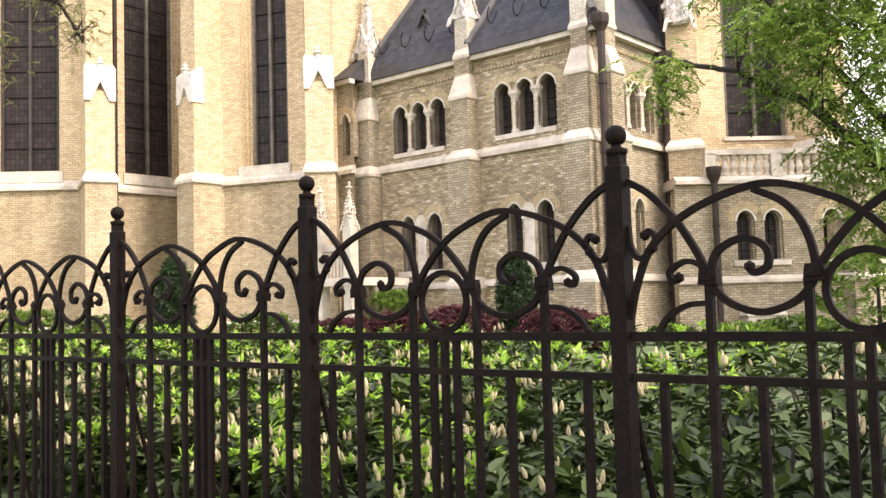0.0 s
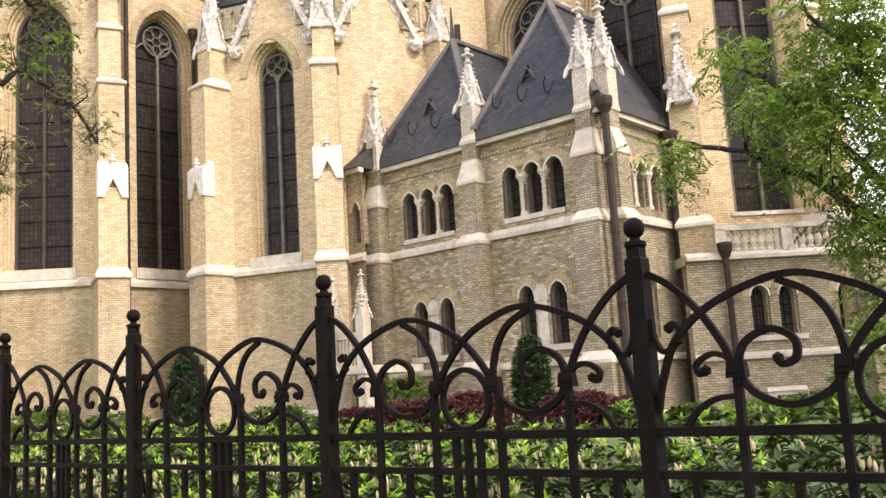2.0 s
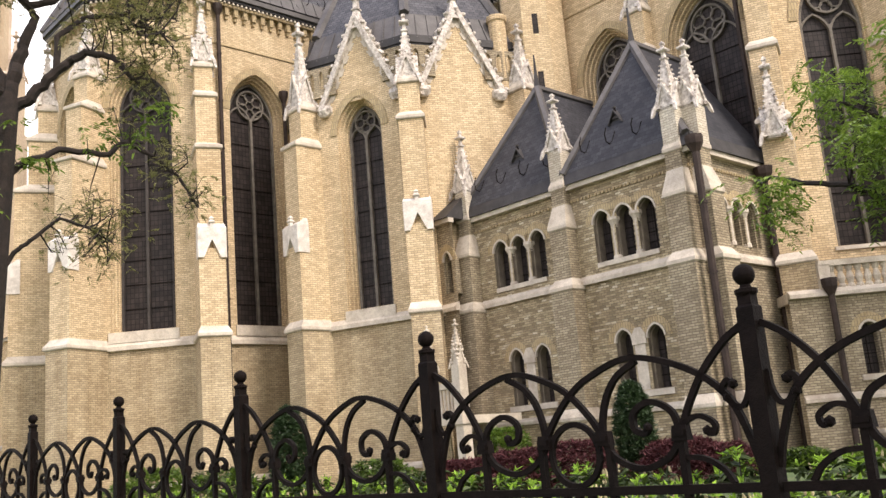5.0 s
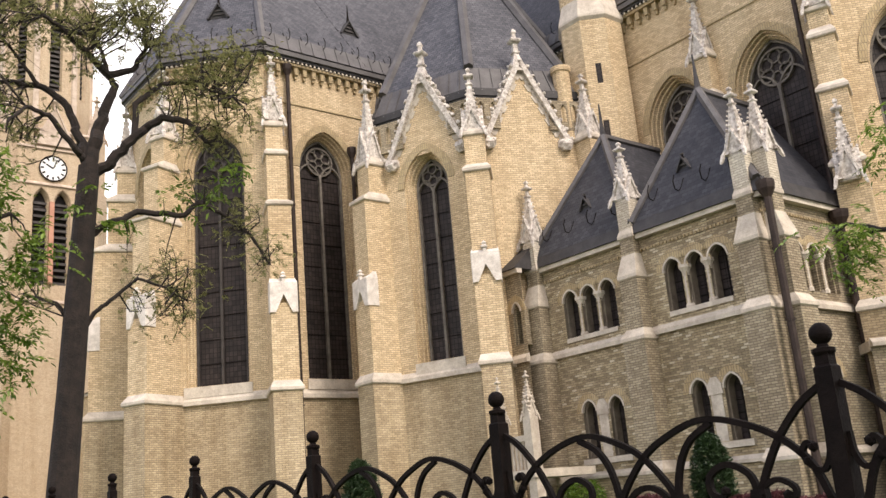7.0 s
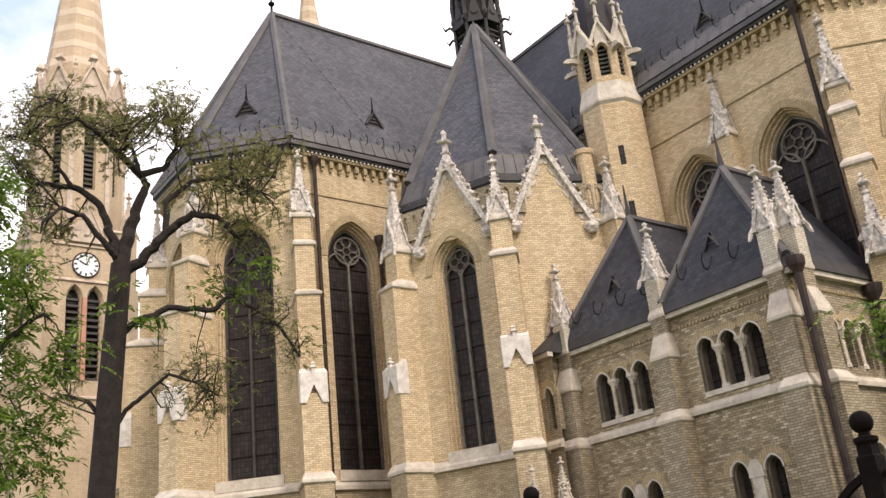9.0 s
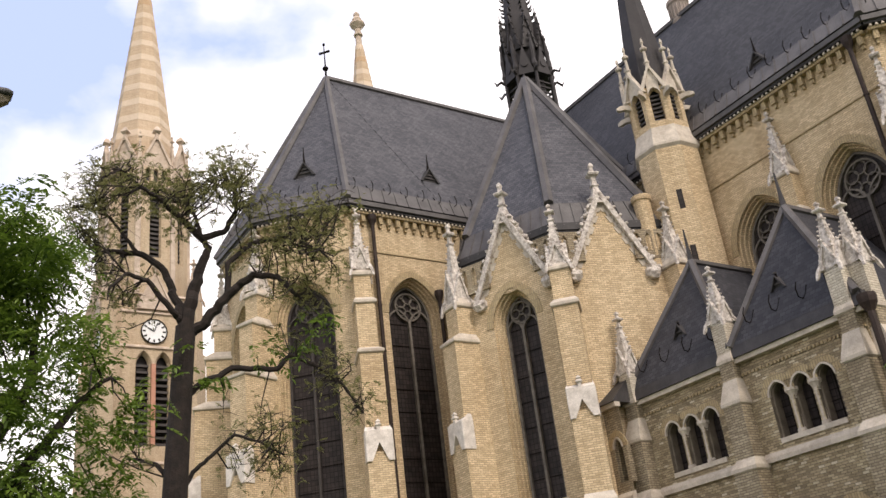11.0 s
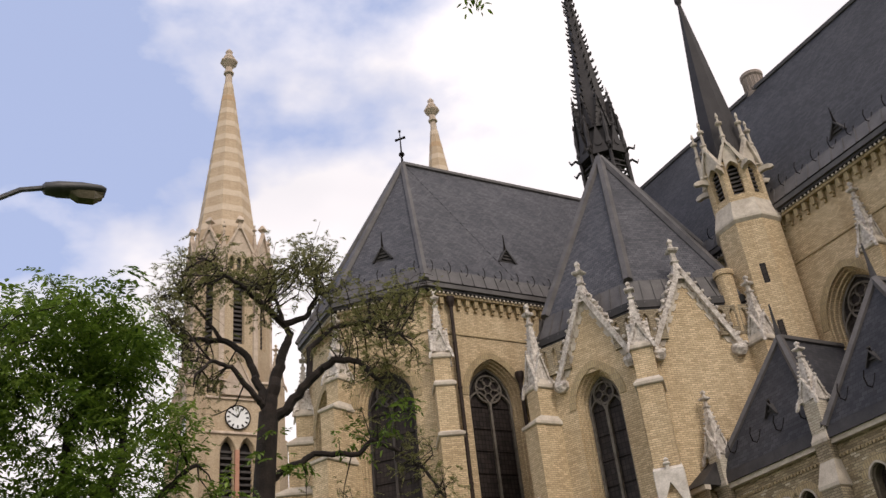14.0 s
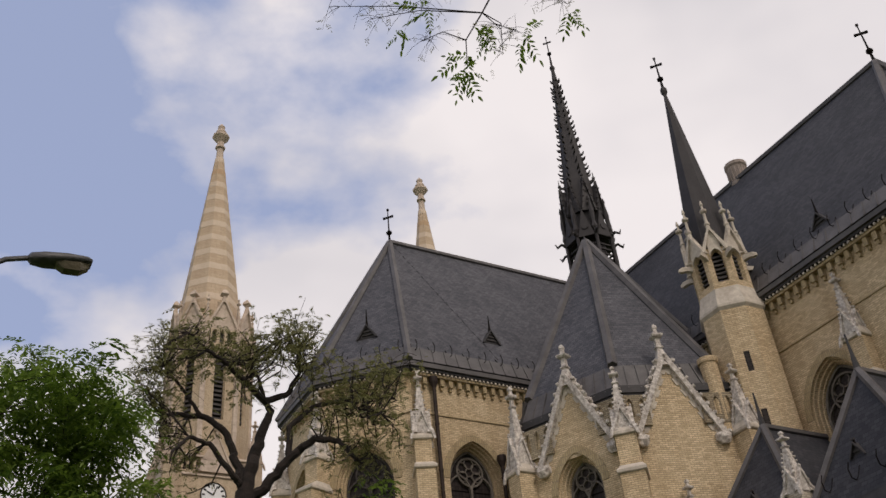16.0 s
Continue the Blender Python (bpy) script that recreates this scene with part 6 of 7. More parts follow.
def build_locust():
    """The old tree with a forked trunk, winding limbs and thin dull foliage in separate tufts."""
    rng = random.Random(11)
    base = sky_point(-32.9, 0, 15.0)
    base.z = ground_z(base.x, base.y)
    ob = thing("tree", "old dark-barked tree with forked limbs and sparse dull green leaves", "tree", at=base)
    S = lambda az, el: sky_point(az, el, 15.0)
    away = Vector((math.sin(radians(-32)), math.cos(radians(-32)), 0))
    fork = S(-31.7, .385)
    trunk = bmesh.new()
    tube(trunk, [base - Vector((0, 0, .2)), base + Vector((0, 0, .4)), S(-32.8, .05), S(-32.5, .14), S(-32.2, .24), S(-31.9, .33), fork], [.33, .26, .22, .2, .19, .175, .165], 14)
    part("trunk", trunk, BARK, ob)
    plan = [([fork, S(-31.1, .437), S(-30.4, .476), S(-30.4, .5)], .125, .2), ([S(-30.4, .5), S(-31.7, .516), S(-33.0, .531), S(-34.5, .54)], .07, -.5), ([S(-30.4, .5), S(-29.0, .512), S(-28.2, .546), S(-28.4, .58)], .065, .6),
            ([fork, S(-32.3, .42), S(-33.0, .458), S(-34.4, .482), S(-35.9, .488), S(-37.4, .49)], .085, .5), ([S(-32.0, .392), S(-32.6, .402), S(-34.0, .43), S(-35.2, .431), S(-36.1, .407)], .06, -.8),
            ([S(-31.3, .38), S(-30.4, .392), S(-29.1, .418), S(-27.5, .439), S(-26.0, .433), S(-24.9, .407)], .1, -.4), ([S(-28.9, .42), S(-28.9, .464), S(-27.3, .496), S(-24.6, .512), S(-21.6, .514)], .06, .7),
            ([S(-32.0, .3), S(-31.1, .317), S(-28.9, .338), S(-26.1, .335), S(-25.2, .35), S(-23.4, .335), S(-21.9, .312), S(-20.8, .28)], .062, .3),
            ([S(-32.2, .195), S(-31.3, .225), S(-30.2, .24), S(-28.9, .259), S(-27.6, .25), S(-26.4, .236)], .04, -.3), ([S(-32.3, .2), S(-33.5, .24), S(-35.2, .255)], .045, .6),
            ([S(-35.0, .486), S(-36.2, .52), S(-37.4, .55)], .04, .4), ([S(-33.6, .534), S(-34.8, .552), S(-35.8, .57)], .035, -.3), ([S(-30.4, .5), S(-30.9, .53), S(-31.8, .55)], .045, .3), ([S(-25.5, .507), S(-24.4, .48), S(-23.4, .455)], .03, -.6)]
    nodes = []
    for pts, r, deep in plan:
        bm = bmesh.new()
        # every limb starts where its parent stands and drifts towards or away from the street
        first = min(nodes, key=lambda m: (m - pts[0]).length) if nodes and (pts[0] - fork).length > .3 else pts[0]
        shift = first - pts[0] if (first - pts[0]).length < 1.2 else Vector()
        pts = [p + shift * (1 - i / (len(pts) - 1)) + away * deep * i / (len(pts) - 1) for i, p in enumerate(pts)]
        cur = []
        for i in range(len(pts) - 1):
            for q in range(5):
                cur.append(pts[i].lerp(pts[i + 1], q / 5) + Vector((rng.uniform(-1, 1), rng.uniform(-1, 1), rng.uniform(-1, 1))) * r * .3 * (q > 0))
        cur.append(pts[-1])
        tube(bm, cur, [r * (1 - .62 * i / (len(cur) - 1)) for i in range(len(cur))], 8)
        part("limb", bm, BARK, ob)
        nodes += cur
    tufts = [(-37.6, .545, 1.4, .042, 19), (-38.2, .5, 1.0, .03, 11), (-35.6, .565, 1.4, .036, 18), (-33.4, .55, 1.2, .024, 11), (-32.3, .562, .9, .028, 9), (-29.3, .582, 1.4, .028, 20), (-27.6, .565, 1.0, .034, 14), (-30.6, .566, .8, .022, 7),
             (-24.9, .5, 1.7, .028, 18), (-22.4, .524, 1.4, .024, 14), (-26.2, .472, 1.2, .024, 9), (-24.6, .425, 1.5, .034, 17), (-23.0, .46, 1.3, .034, 12), (-36.6, .455, 1.3, .034, 11), (-35.6, .412, 1.0, .022, 6),
             (-22.6, .32, 1.3, .032, 9), (-21.2, .285, .7, .022, 5), (-27.6, .252, 1.6, .034, 15), (-26.2, .235, .9, .024, 7), (-34.8, .252, .9, .02, 5), (-31.2, .525, 1.4, .026, 6)]
    ends, fresh = [], []
    twigs = bmesh.new()
    for az, el, sa, se, n in tufts:
        for _ in range(int(n * 1.4)):
            c = sky_point(az + rng.gauss(0, .55) * sa, el + rng.gauss(0, .55) * se, 15.0 + rng.gauss(0, .5))
            m = min(nodes, key=lambda k: (k - c).length)
            mid = m.lerp(c, .5) + Vector((rng.uniform(-.12, .12), rng.uniform(-.12, .12), rng.uniform(-.12, .1)))
            tube(twigs, [m, mid, c], [.015, .011, .006], 4)
            for t in (.35, .6, .8, 1, 1):
                p = mid.lerp(c, t)
                e = p + Vector((rng.gauss(0, .17), rng.gauss(0, .17), rng.gauss(.02, .14)))
                tube(twigs, [p, (p + e) / 2 + Vector((0, 0, .02)), e], [.006, .005, .003], 3)
                ends.append(tuple(e))
    for az, el, sa, se, n in [(-25.6, .36, 1.5, .02, 6), (-29.6, .315, 1.2, .016, 4), (-24.2, .385, 1.2, .02, 4), (-31.4, .34, .7, .02, 3)]:
        for _ in range(n):
            c = sky_point(az + rng.gauss(0, .6) * sa, el + rng.gauss(0, .6) * se, 15.0 + rng.gauss(0, .4))
            m = min(nodes, key=lambda k: (k - c).length)
            tube(twigs, [m, m.lerp(c, .5) + Vector((0, 0, .05)), c], [.01, .007, .004], 4)
            fresh.append(tuple(c))
    part("twig", twigs, BARK, ob)
    sprays("crown", LEAF_DULL, ends, 2, .15, ob, 3, 5, .36, .1, .2)
    sprays("crown", LEAF_BRIGHT, fresh, 4, .3, ob, 4, 4, .42, .08, .4)


def build_leafy_tree(az, dist, trunk_el, reach, spots, seed, mats, label, trunk_r=.13, length=.3, per=5, leaf=.3):
    """A tree whose crown is built of feathered clumps. spots: (az, el, spread az, spread el, clumps); reach: limb points (az, el)."""
    rng = random.Random(seed)
    base = sky_point(az, 0, dist)
    base.z = ground_z(base.x, base.y)
    ob = thing("tree", label, "tree", at=base)
    top = sky_point(az, trunk_el, dist)
    bm = bmesh.new()
    tube(bm, [base - Vector((0, 0, .2)), base.lerp(top, .35) + Vector((.06, .04, 0)), base.lerp(top, .7) - Vector((.05, .02, 0)), top], [trunk_r * 1.3, trunk_r, trunk_r * .9, trunk_r * .75], 10)
    part("trunk", bm, BARK, ob)
    nodes = [base.lerp(top, .6), base.lerp(top, .8), top]
    for pts in reach:
        bm = bmesh.new()
        q = [sky_point(a, e, dist + rng.uniform(-.5, .5)) for a, e in pts]
        q[0] = min(nodes[:3], key=lambda m: (m - q[0]).length)
        fine = []
        for a, b in zip(q, q[1:]):
            for k in range(4):
                fine.append(a.lerp(b, k / 4) + Vector((rng.uniform(-1, 1), rng.uniform(-1, 1), rng.uniform(-1, 1))) * .05 * (k > 0))
        fine.append(q[-1])
        tube(bm, fine, [trunk_r * (.6 - .48 * i / len(fine)) for i in range(len(fine))], 7)
        part("limb", bm, BARK, ob)
        nodes += fine[2:]
    groups = [[] for _ in mats]
    twigs = bmesh.new()
    for a, e, sa, se, n in spots:
        for _ in range(n):
            c = sky_point(a + rng.uniform(-1, 1) * sa, e + rng.uniform(-1, 1) * se, dist + rng.gauss(0, .7))
            m = min(nodes, key=lambda k: (k - c).length)
            mid = m.lerp(c, .5) + Vector((rng.uniform(-.15, .15), rng.uniform(-.15, .15), rng.uniform(-.05, .2)))
            tube(twigs, [m, mid, c], [.014, .009, .003], 4)
            g = groups[0 if rng.random() < .6 else -1]
            for t in (.35, .6, .8, 1, 1, 1):
                g.append(tuple(mid.lerp(c, t) + Vector((rng.gauss(0, .12), rng.gauss(0, .12), rng.gauss(0, .08)))))
    part("twig", twigs, BARK, ob)
    for i, (g, m) in enumerate(zip(groups, mats)):
        if g:
            sprays("crown", m, g, per, length, ob, seed + i, 5, leaf, .13, .3)
    return ob


build_locust()
build_leafy_tree(-45.5, 11.5, .12, [[(-45, .1), (-44, .25), (-43, .4), (-42.5, .5)], [(-45, .1), (-41, .22), (-38, .3), (-36, .33)], [(-45, .08), (-47, .28), (-49, .45)], [(-45, .12), (-41, .3), (-40, .42)]],
                 [(-44.8, .475, 4.5, .07, 32), (-46, .37, 5.5, .08, 22), (-41.6, .42, 2.4, .07, 18), (-38.2, .34, 1.8, .05, 9), (-39.5, .24, 3.6, .08, 13), (-35.6, .22, 1.6, .09, 7), (-48, .2, 5.0, .1, 17), (-46.0, .29, 4.5, .07, 23), (-44, .17, 4.0, .08, 12)],
                 5, (LEAF_ASH, LEAF_TREE), "dense green leafy tree beside the street", .15, .3, 5)
build_leafy_tree(31.0, 11.0, .03, [[(30, 0), (26.5, .10), (22.5, .17), (20.0, .2), (18.0, .225), (15.0, .24), (13.2, .245)], [(30, .02), (27, .2), (24.2, .3), (22, .38)], [(30, .0), (30, .2), (29, .35)], [(30, 0), (25.5, .16), (21.6, .26), (18.5, .31)]],
                 [(22.6, .29, 3.0, .055, 15), (23.4, .20, 2.4, .045, 9), (19.2, .29, 1.6, .045, 7), (24.6, .12, 1.8, .045, 7), (13.4, .215, .7, .025, 3), (20.4, .18, .8, .03, 3), (28, .25, 3, .12, 18), (17.4, .31, .8, .03, 3), (26, .09, 2.6, .08, 12), (24.0, .3, 2.0, .06, 8), (26, .2, 2.4, .07, 14), (24.5, .38, 2.4, .05, 8)],
                 8, (LEAF_BRIGHT, LEAF_TREE), "bright green young tree in front of the balustrade", .12, .26, 5)


# mostly unseen tree, placed and thickened to block the sun from the terrace
build_leafy_tree(36.0, 28.0, .16, [[(37, .1), (34, .2), (31, .24), (29, .22)], [(37, .1), (38, .25), (37, .36)], [(37, .12), (41, .26), (43, .3)], [(37, .06), (33, .1), (30, .1)]],
                 [(31.5, .13, 4.0, .1, 34), (35, .27, 6.0, .1, 90), (34, .37, 5.0, .07, 70), (41, .27, 4.0, .12, 40), (28.5, .07, 2.0, .06, 12)],
                 15, (LEAF_ASH, LEAF_TREE), "broad green garden tree, mostly unseen, added to shade the terrace", .2, .55, 5, .34)


def build_street_tree():
    """The street tree behind the viewer whose twig hangs into the sky."""
    base = Vector((7.6, -2.0, 0))
    ob = thing("street_tree", "street tree with a thin twig of fresh green leaves overhead", "tree", at=base)
    rng = random.Random(3)
    S = lambda az, el: sky_point(az, el + .03, 5.0)
    bm = bmesh.new()
    tube(bm, [base - Vector((0, 0, .2)), base + Vector((.05, 0, 2.5)), base + Vector((-.05, .1, 5.0)), base + Vector((-.2, .4, 7.4))], [.19, .15, .13, .1], 10)
    part("trunk", bm, BARK, ob)
    bm = bmesh.new()
    root = S(-4.5, 1.42)
    tube(bm, [base + Vector((-.2, .4, 7.4)), base + Vector((-2.4, 2.6, 9.3)), S(18.0, 1.75), root], [.09, .06, .035, .014], 7)
    part("limb", bm, BARK, ob)
    # unseen crown, added out of view to shade the right part of the hedge
    clumps = []
    for k in range(7):
        bm = bmesh.new()
        an = k * .9
        d = Vector((math.cos(an), math.sin(an), rng.uniform(.25, .9)))
        grow(bm, clumps, base + Vector((-.1, .2, rng.uniform(5.2, 7.2))), d, 1.9, .07, 3, rng, .35, .006, .05, (2, 2), .75)
        part("limb", bm, BARK, ob)
    sprays("crown", LEAF_ASH, [tuple(p) for p in clumps if p.x > 3.5], 3, .3, ob, 12, 4, .36, .25, .3)
    bm = bmesh.new()
    tips = []
    main = [root, S(-9.0, 1.22), S(-12.2, 1.115), S(-14.0, 1.06), S(-14.2, 1.0)]
    tube(bm, main, [.012, .009, .007, .005, .003], 5)
    ends = [(1, S(-18, 1.16)), (1, S(-4.6, 1.09)), (1, S(-6, 1.14)), (2, S(-22, 1.13)), (2, S(-9.5, 1.06)), (3, S(-18, 1.07)), (0, S(-23, 1.26)), (0, S(-14, 1.25)), (2, S(-26, 1.16)), (1, S(-26, 1.22)), (2, S(-11.0, 1.02)), (0, S(-2, 1.2))]
    for i, q in ends:
        p = main[i]
        mid = (Vector(p) + Vector(q)) / 2 + Vector((rng.uniform(-.1, .1), 0, rng.uniform(-.04, .1)))
        tube(bm, [p, mid, q], [.006, .004, .002], 4)
        for t in (.2, .4, .55, .7, .85, 1.0):
            c = mid.lerp(Vector(q), t)
            for _ in range(3):
                e = c + Vector((rng.uniform(-.2, .2), rng.uniform(-.15, .15), rng.uniform(-.16, .06)))
                tube(bm, [c, (c + e) / 2 + Vector((0, 0, .02)), e], [.0022, .0017, .001], 3)
                tips.append(e)
    part("twig", bm, BARK, ob)
    cs = [tuple(p) for p in [main[4], main[4] + Vector((.02, 0, .05)), main[4] - Vector((.03, 0, .06)), S(-12.0, 1.06), S(-12.6, 1.075), S(-20.0, 1.1), S(-17, 1.15), S(-4.6, 1.08), S(-9, 1.06)]]
    sprays("crown", LEAF_BRIGHT, cs, 4, .17, ob, 9, 5, .34, .03, .7, .36)
    sprays("crown", LEAF_DULL, [tuple(p) for p in tips[::2]], 1, .06, ob, 10, 3, .4, .01, .6, .3)


build_street_tree()


def build_street_lamp():
    base = sky_point(-58.0, 0, 8.6)
    base.z = 0
    ob = thing("street_lamp", "grey street lamp head on a curved metal arm", "street lamp", at=base)
    tip, neck = sky_point(-42.8, .667, 8.8), sky_point(-46.8, .662, 8.75)
    d = (tip - neck).normalized()
    side = d.cross(Vector((0, 0, 1))).normalized()
    upv = side.cross(d)
    bm = bmesh.new()
    rings = []
    for t, w, h, lo in ((0, .03, .03, -.03), (.05, .075, .06, -.06), (.25, .11, .075, -.075), (.6, .13, .07, -.06), (.92, .12, .045, -.05), (1.0, .09, .02, -.03)):
        c = neck + (tip - neck) * t
        rings.append([c + side * (w * x) + upv * (h * y if y > 0 else -lo * y) for x, y in ((-1, -.2), (-.8, .6), (-.35, 1), (.35, 1), (.8, .6), (1, -.2), (.8, -.7), (-.8, -.7))])
    loft(bm, rings)
    part("housing", bm, LAMP_GREY, ob, smooth=True)
    bm = bmesh.new()
    rings = []
    for t, w, h in ((.42, .07, .02), (.55, .1, .07), (.8, .1, .08), (.95, .07, .03)):
        c = neck + (tip - neck) * t - upv * .05
        rings.append([c + side * w - upv * .0, c + side * w * .6 - upv * h, c - side * w * .6 - upv * h, c - side * w])
    loft(bm, rings)
    part("lens_cover", bm, LAMP_GLASS, ob)
    bm = bmesh.new()
    top = base + Vector((0, 0, 6.4))
    tube(bm, [base, base + Vector((0, 0, 3)), top, top.lerp(neck, .5) + Vector((0, 0, .05)), neck - d * .45 - Vector((0, 0, .2)), neck - d * .2 - Vector((0, 0, .04)), neck], [.08, .06, .045, .03, .028, .028, .028], 8)
    part("pole", bm, LAMP_GREY, ob)


build_street_lamp()


# ---- garden planting behind the fence ----
def fence_point(s, d):
    return FENCE_AT + FENCE_DIR * s + FENCE_N * d


def build_hedge():
    rng = random.Random(21)
    k = 0
    for row, (d, zt, step, r) in enumerate(((.95, .8, .7, .4), (1.7, 1.0, .8, .5), (2.5, 1.2, .95, .6), (3.6, 1.3, 1.1, .7), (4.8, 1.38, 1.2, .75), (6.2, 1.45, 1.4, .8))):
        s = -14 + row * .4
        while s < 9.5:
            p = fence_point(s + rng.uniform(-.2, .2), d + rng.uniform(-.25, .25))
            g = ground_z(p.x, p.y)
            h = zt - g + rng.uniform(-.14, .12)
            young = rng.random() < ((.5 if row < 2 else .85) if s < .8 else 0)
            ob = thing("laurel_bush", "laurel bush with young bright shoots and cream flower spikes", "bush", group="laurel hedge", at=(p.x, p.y, g))
            bm = bmesh.new()
            cs = []
            for _ in range(6):
                e = p + Vector((rng.uniform(-r, r), rng.uniform(-r, r), 0))
                e.z = g + h * rng.uniform(.6, .95)
                tube(bm, [(p.x, p.y, g - .05), ((p.x + e.x) / 2, (p.y + e.y) / 2, g + h * .4), e], [.02, .015, .006], 4)
            part("stem", bm, BARK, ob)
            for _ in range(66):
                a, q = rng.uniform(0, 6.28), math.sqrt(rng.random()) * r
                zz = g + h * (rng.random() ** .55) * (1 - .25 * (q / r) ** 2)
                cs.append((p.x + math.cos(a) * q, p.y + math.sin(a) * q, zz))
            rosettes("foliage", LEAF_LAUREL, cs, 9, .15, ob, 100 + k, .15, .44, .4, .16)
            cs2 = [c for c in cs if c[2] > g + h * .66]
            up = [(x, y, z + .05) for x, y, z in cs2]
            if young or (row > 1 and s < 1.5):
                rosettes("young_shoot", LEAF_NEW, up[: (16 if row < 3 else 30) if young else 4], 8, .095, ob, 300 + k, .7, .36, .35, .08)
            if rng.random() < ((.95 if row < 4 else .4) if s < .8 else .6):
                bm = bmesh.new()
                for c in cs2[-11:]:
                    for _ in range(rng.choice((1, 2, 4, 5))):
                        q = Vector(c) + Vector((rng.uniform(-.07, .07), rng.uniform(-.07, .07), rng.uniform(.01, .07)))
                        dv = Vector((rng.uniform(-.35, .35), rng.uniform(-.35, .35), 1)).normalized()
                        f = rng.uniform(.75, 1.15)
                        tube(bm, [q, q + dv * .02 * f, q + dv * .05 * f, q + dv * .075 * f], [.007, .015 * f, .0125 * f, .004], 6)
                part("flower_spike", bm, FLOWER, ob)
            k += 1
            s += step * rng.uniform(.85, 1.15)


build_hedge()


def mound(name, label, cat, x, y, r, h, mats, leaf, n, seed, cone=False):
    rng = random.Random(seed)
    g = ground_z(x, y)
    ob = thing(name, label, cat, at=(x, y, g))
    cs = []
    for _ in range(n):
        a = rng.uniform(0, 6.28)
        t = rng.random()
        rr = r * (math.sqrt(max(.02, 1 - (1.75 * t - .75) ** 2)) if cone else math.sqrt(1 - (t * .9) ** 2)) * (rng.random() ** .35)
        cs.append((x + rr * math.cos(a), y + rr * math.sin(a), g + .1 + h * t))
    bm = bmesh.new()
    tube(bm, [(x, y, g - .1), (x, y, g + h * .8)], [.06, .02], 6)
    part("stem", bm, BARK, ob)
    for i, m in enumerate(mats):
        rosettes("foliage", m, cs[i:: len(mats)], 9, leaf, ob, seed + i, .4, .4)
    return ob


def plant_at(az, dist):
    p = sky_point(az, 0, dist)
    return p.x, p.y


mound("yew", "narrow dark green columnar yew by the wall", "shrub", *plant_at(4.35, 21.5), .47, 2.05, (LEAF_YEW,), .1, 1500, 41, True)
mound("yew", "narrow dark green columnar yew by the wall", "shrub", *plant_at(-16.1, 26.0), .56, 2.4, (LEAF_YEW,), .11, 1500, 42, True)
for i, (az, dist, r, h) in enumerate(((-6.0, 21, 1.0, .65), (-2.5, 20.5, 1.1, .78), (1.0, 20.2, 1.0, .85), (6.8, 19.8, 1.0, .75), (9.0, 19.6, .9, .6))):
    mound("barberry", "round barberry bush with dark red leaves", "shrub", *plant_at(az, dist), r, h, (LEAF_RED,), .1, 900, 50 + i)
for i, (az, dist, r, h) in enumerate(((-3.2, 23.5, .8, 1.3), (13.5, 21.0, .6, .3), (17.5, 20.0, .8, .32), (20.5, 21.0, 1.0, .4), (24.8, 15.0, 1.2, 1.9), (-20, 22, 1.0, .9), (-24, 21, 1.1, 1.0), (-11, 21, 1.0, .8))):
    mound("garden_shrub", "leafy green shrub in the church garden", "shrub", *plant_at(az, dist), r, h, (LEAF_LAUREL, LEAF_ASH) if i % 2 else (LEAF_ASH, LEAF_ASH, LEAF_BRIGHT), .12, 420, 70 + i)


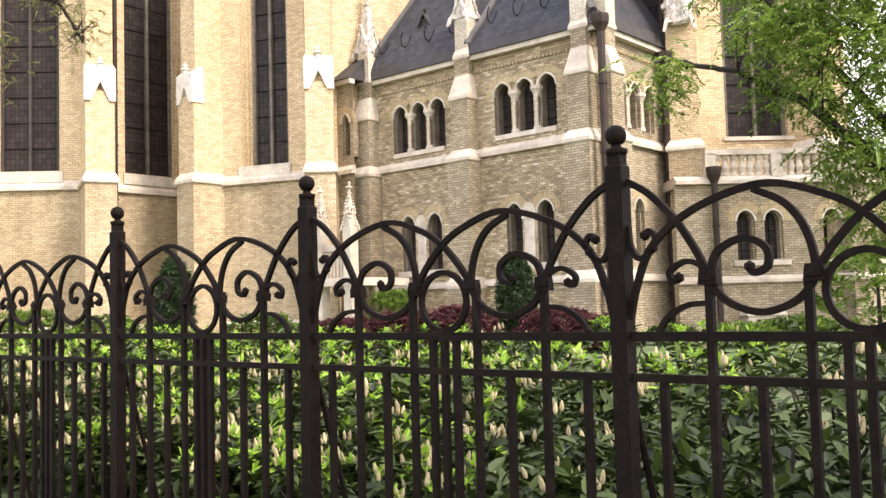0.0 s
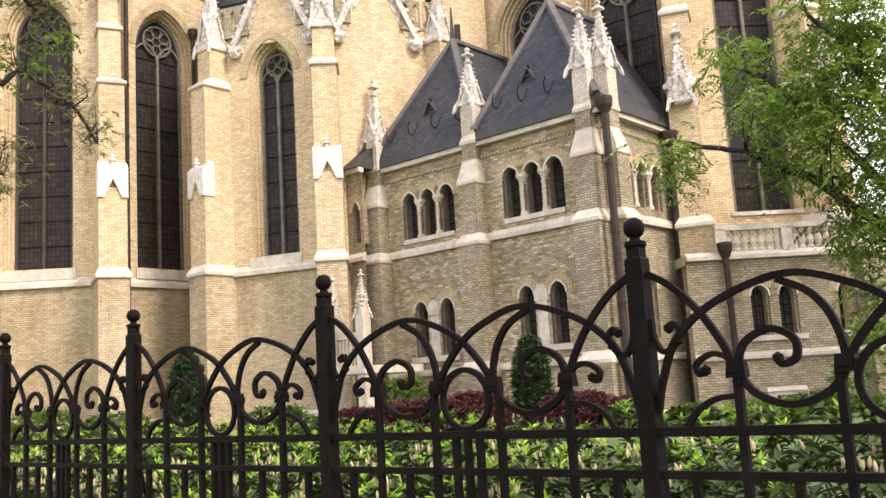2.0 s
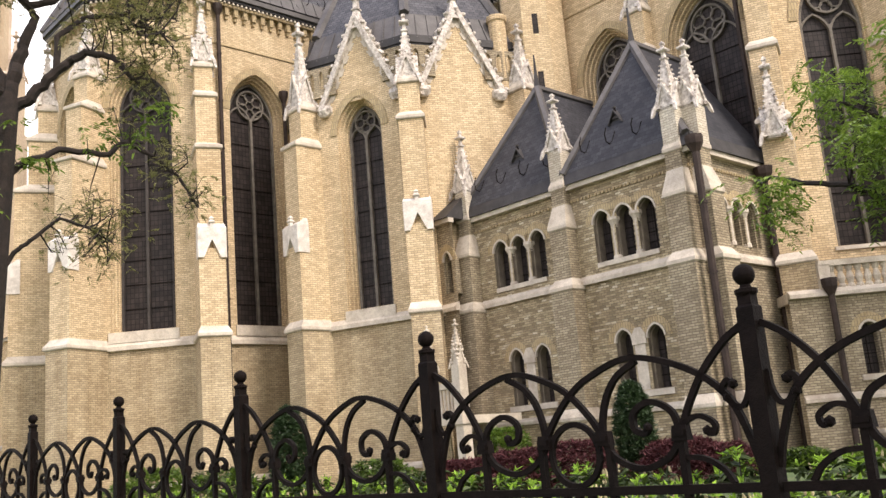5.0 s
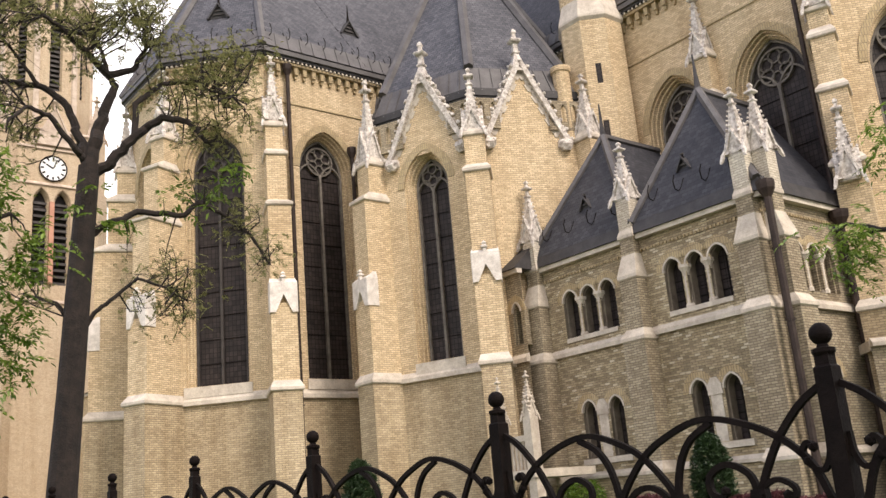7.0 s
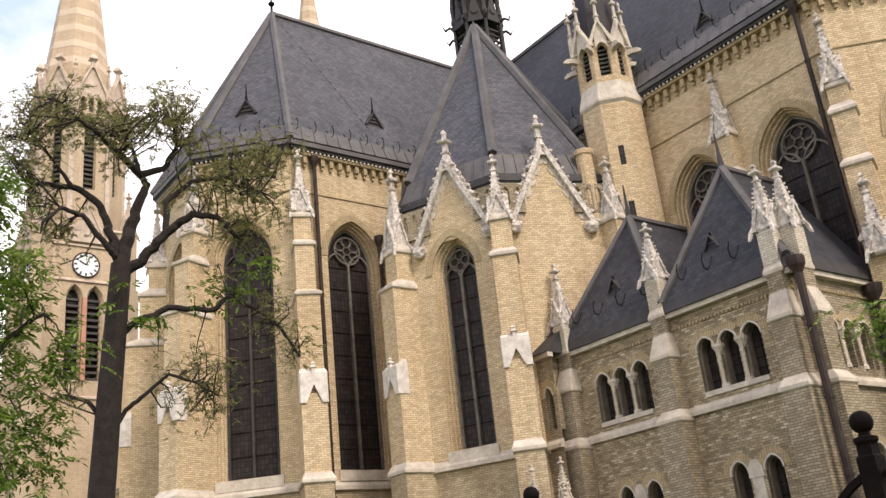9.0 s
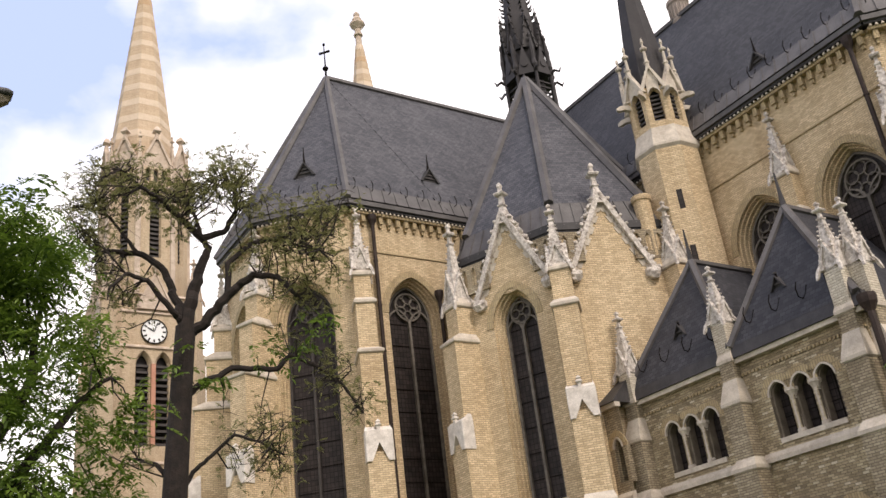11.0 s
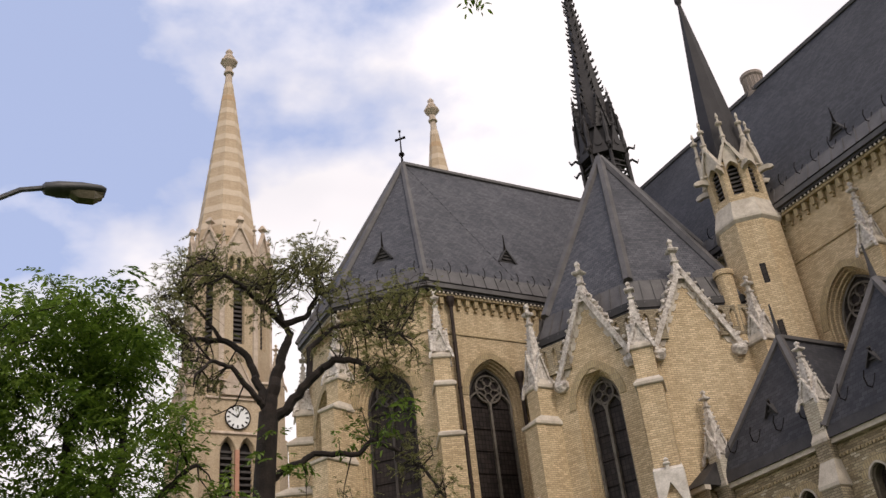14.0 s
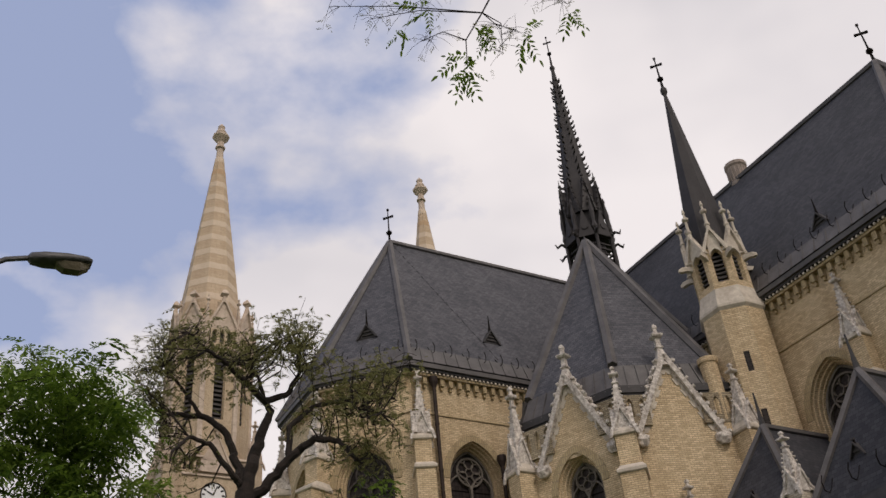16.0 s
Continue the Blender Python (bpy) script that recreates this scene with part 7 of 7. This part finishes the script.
# ---- single bricks of the sacristy's front wall ----
def lay_bricks():
    U0, U1, V0, ZC = 13.1, 22.3, 9.7, 9.7
    fr = Face((U0, V0), (U1, V0))
    wall_ob = next(o for o in bpy.data.objects if o.name == "front_wall")
    holes = [(15.33 - U0 + k, .33, 7.05, 8.3, 8.7) for k in (-.85, 0, .85)] + [(19.74 - U0 + k, .33, 7.05, 8.3, 8.7) for k in (-.84, 0, .84)]
    holes += [(c - U0, .30, 3.0, 4.5, 4.89) for c in (14.75, 15.93, 19.2, 20.37)]
    rng = random.Random(91)
    L, Hh, J = .215, .077, .013
    ax = (fr(1, 0, 0) - fr(0, 0, 0)).normalized()
    out = (fr(0, 1, 0) - fr(0, 0, 0)).normalized()
    z0 = 0.1
    rows = int((ZC - .05 - z0) / Hh)
    corners = ((0, 0, 0), (1, 0, 0), (1, 0, 1), (0, 0, 1), (.02, 1, .06), (.98, 1, .06), (.98, 1, .94), (.02, 1, .94))
    faces = ((4, 5, 6, 7), (0, 1, 5, 4), (1, 2, 6, 5), (2, 3, 7, 6), (3, 0, 4, 7))
    unit_me = bpy.data.meshes.new("brick")
    unit_me.from_pydata([(x * (L - J), y * -.012, z * (Hh - J)) for x, y, z in corners], [], [f[::-1] for f in faces])
    unit_me.materials.append(BRICK_ONE)
    turn = Matrix((ax, -out, Vector((0, 0, 1)))).transposed().to_4x4()
    base = wall_ob.matrix_basis.translation + wall_ob.parent.location
    verts, polys, singles = [], [], 0
    for r in range(rows):
        z = z0 + r * Hh
        zm = z + Hh / 2
        blocked = []
        for c, h, sill, spring, apex in holes:
            if sill - .03 < zm < apex:
                k = h if zm < spring else h * math.sqrt(max(0, 1 - ((zm - spring) / (apex - spring)) ** 2))
                blocked.append((c - k, c + k))
        s = -(r % 2) * L / 2
        while s < fr.len:
            spans = [(max(0, s), min(fr.len, s + L - J))]
            for a, b in blocked:
                spans = [q for p, w in spans for q in ((p, min(w, a)), (max(p, b), w)) if q[1] - q[0] > .03]
            for p, w in spans:
                d = rng.uniform(-.002, .003)
                whole = abs(w - p - (L - J)) < 1e-6
                if whole and singles < 300 and 4.95 < z < 6.3 and 5.2 < s < 8.0:
                    ob = new("brick", unit_me)
                    ob.parent = wall_ob
                    ob.matrix_basis = Matrix.Translation(fr(p, d, z) - base) @ turn
                    singles += 1
                else:
                    i = len(verts)
                    verts += [fr(p + x * (w - p), d + y * .012, z + q * (Hh - J)) for x, y, q in corners]
                    polys += [tuple(i + k for k in f) for f in faces]
            s += L
    me = bpy.data.meshes.new("brickwork")
    me.from_pydata([tuple(v) for v in verts], [], polys)
    me.materials.append(BRICK_MANY)
    ob = new("brickwork", me)
    ob.parent = wall_ob
    ob.location = -base
    ob["kind"] = "stuff"


lay_bricks()
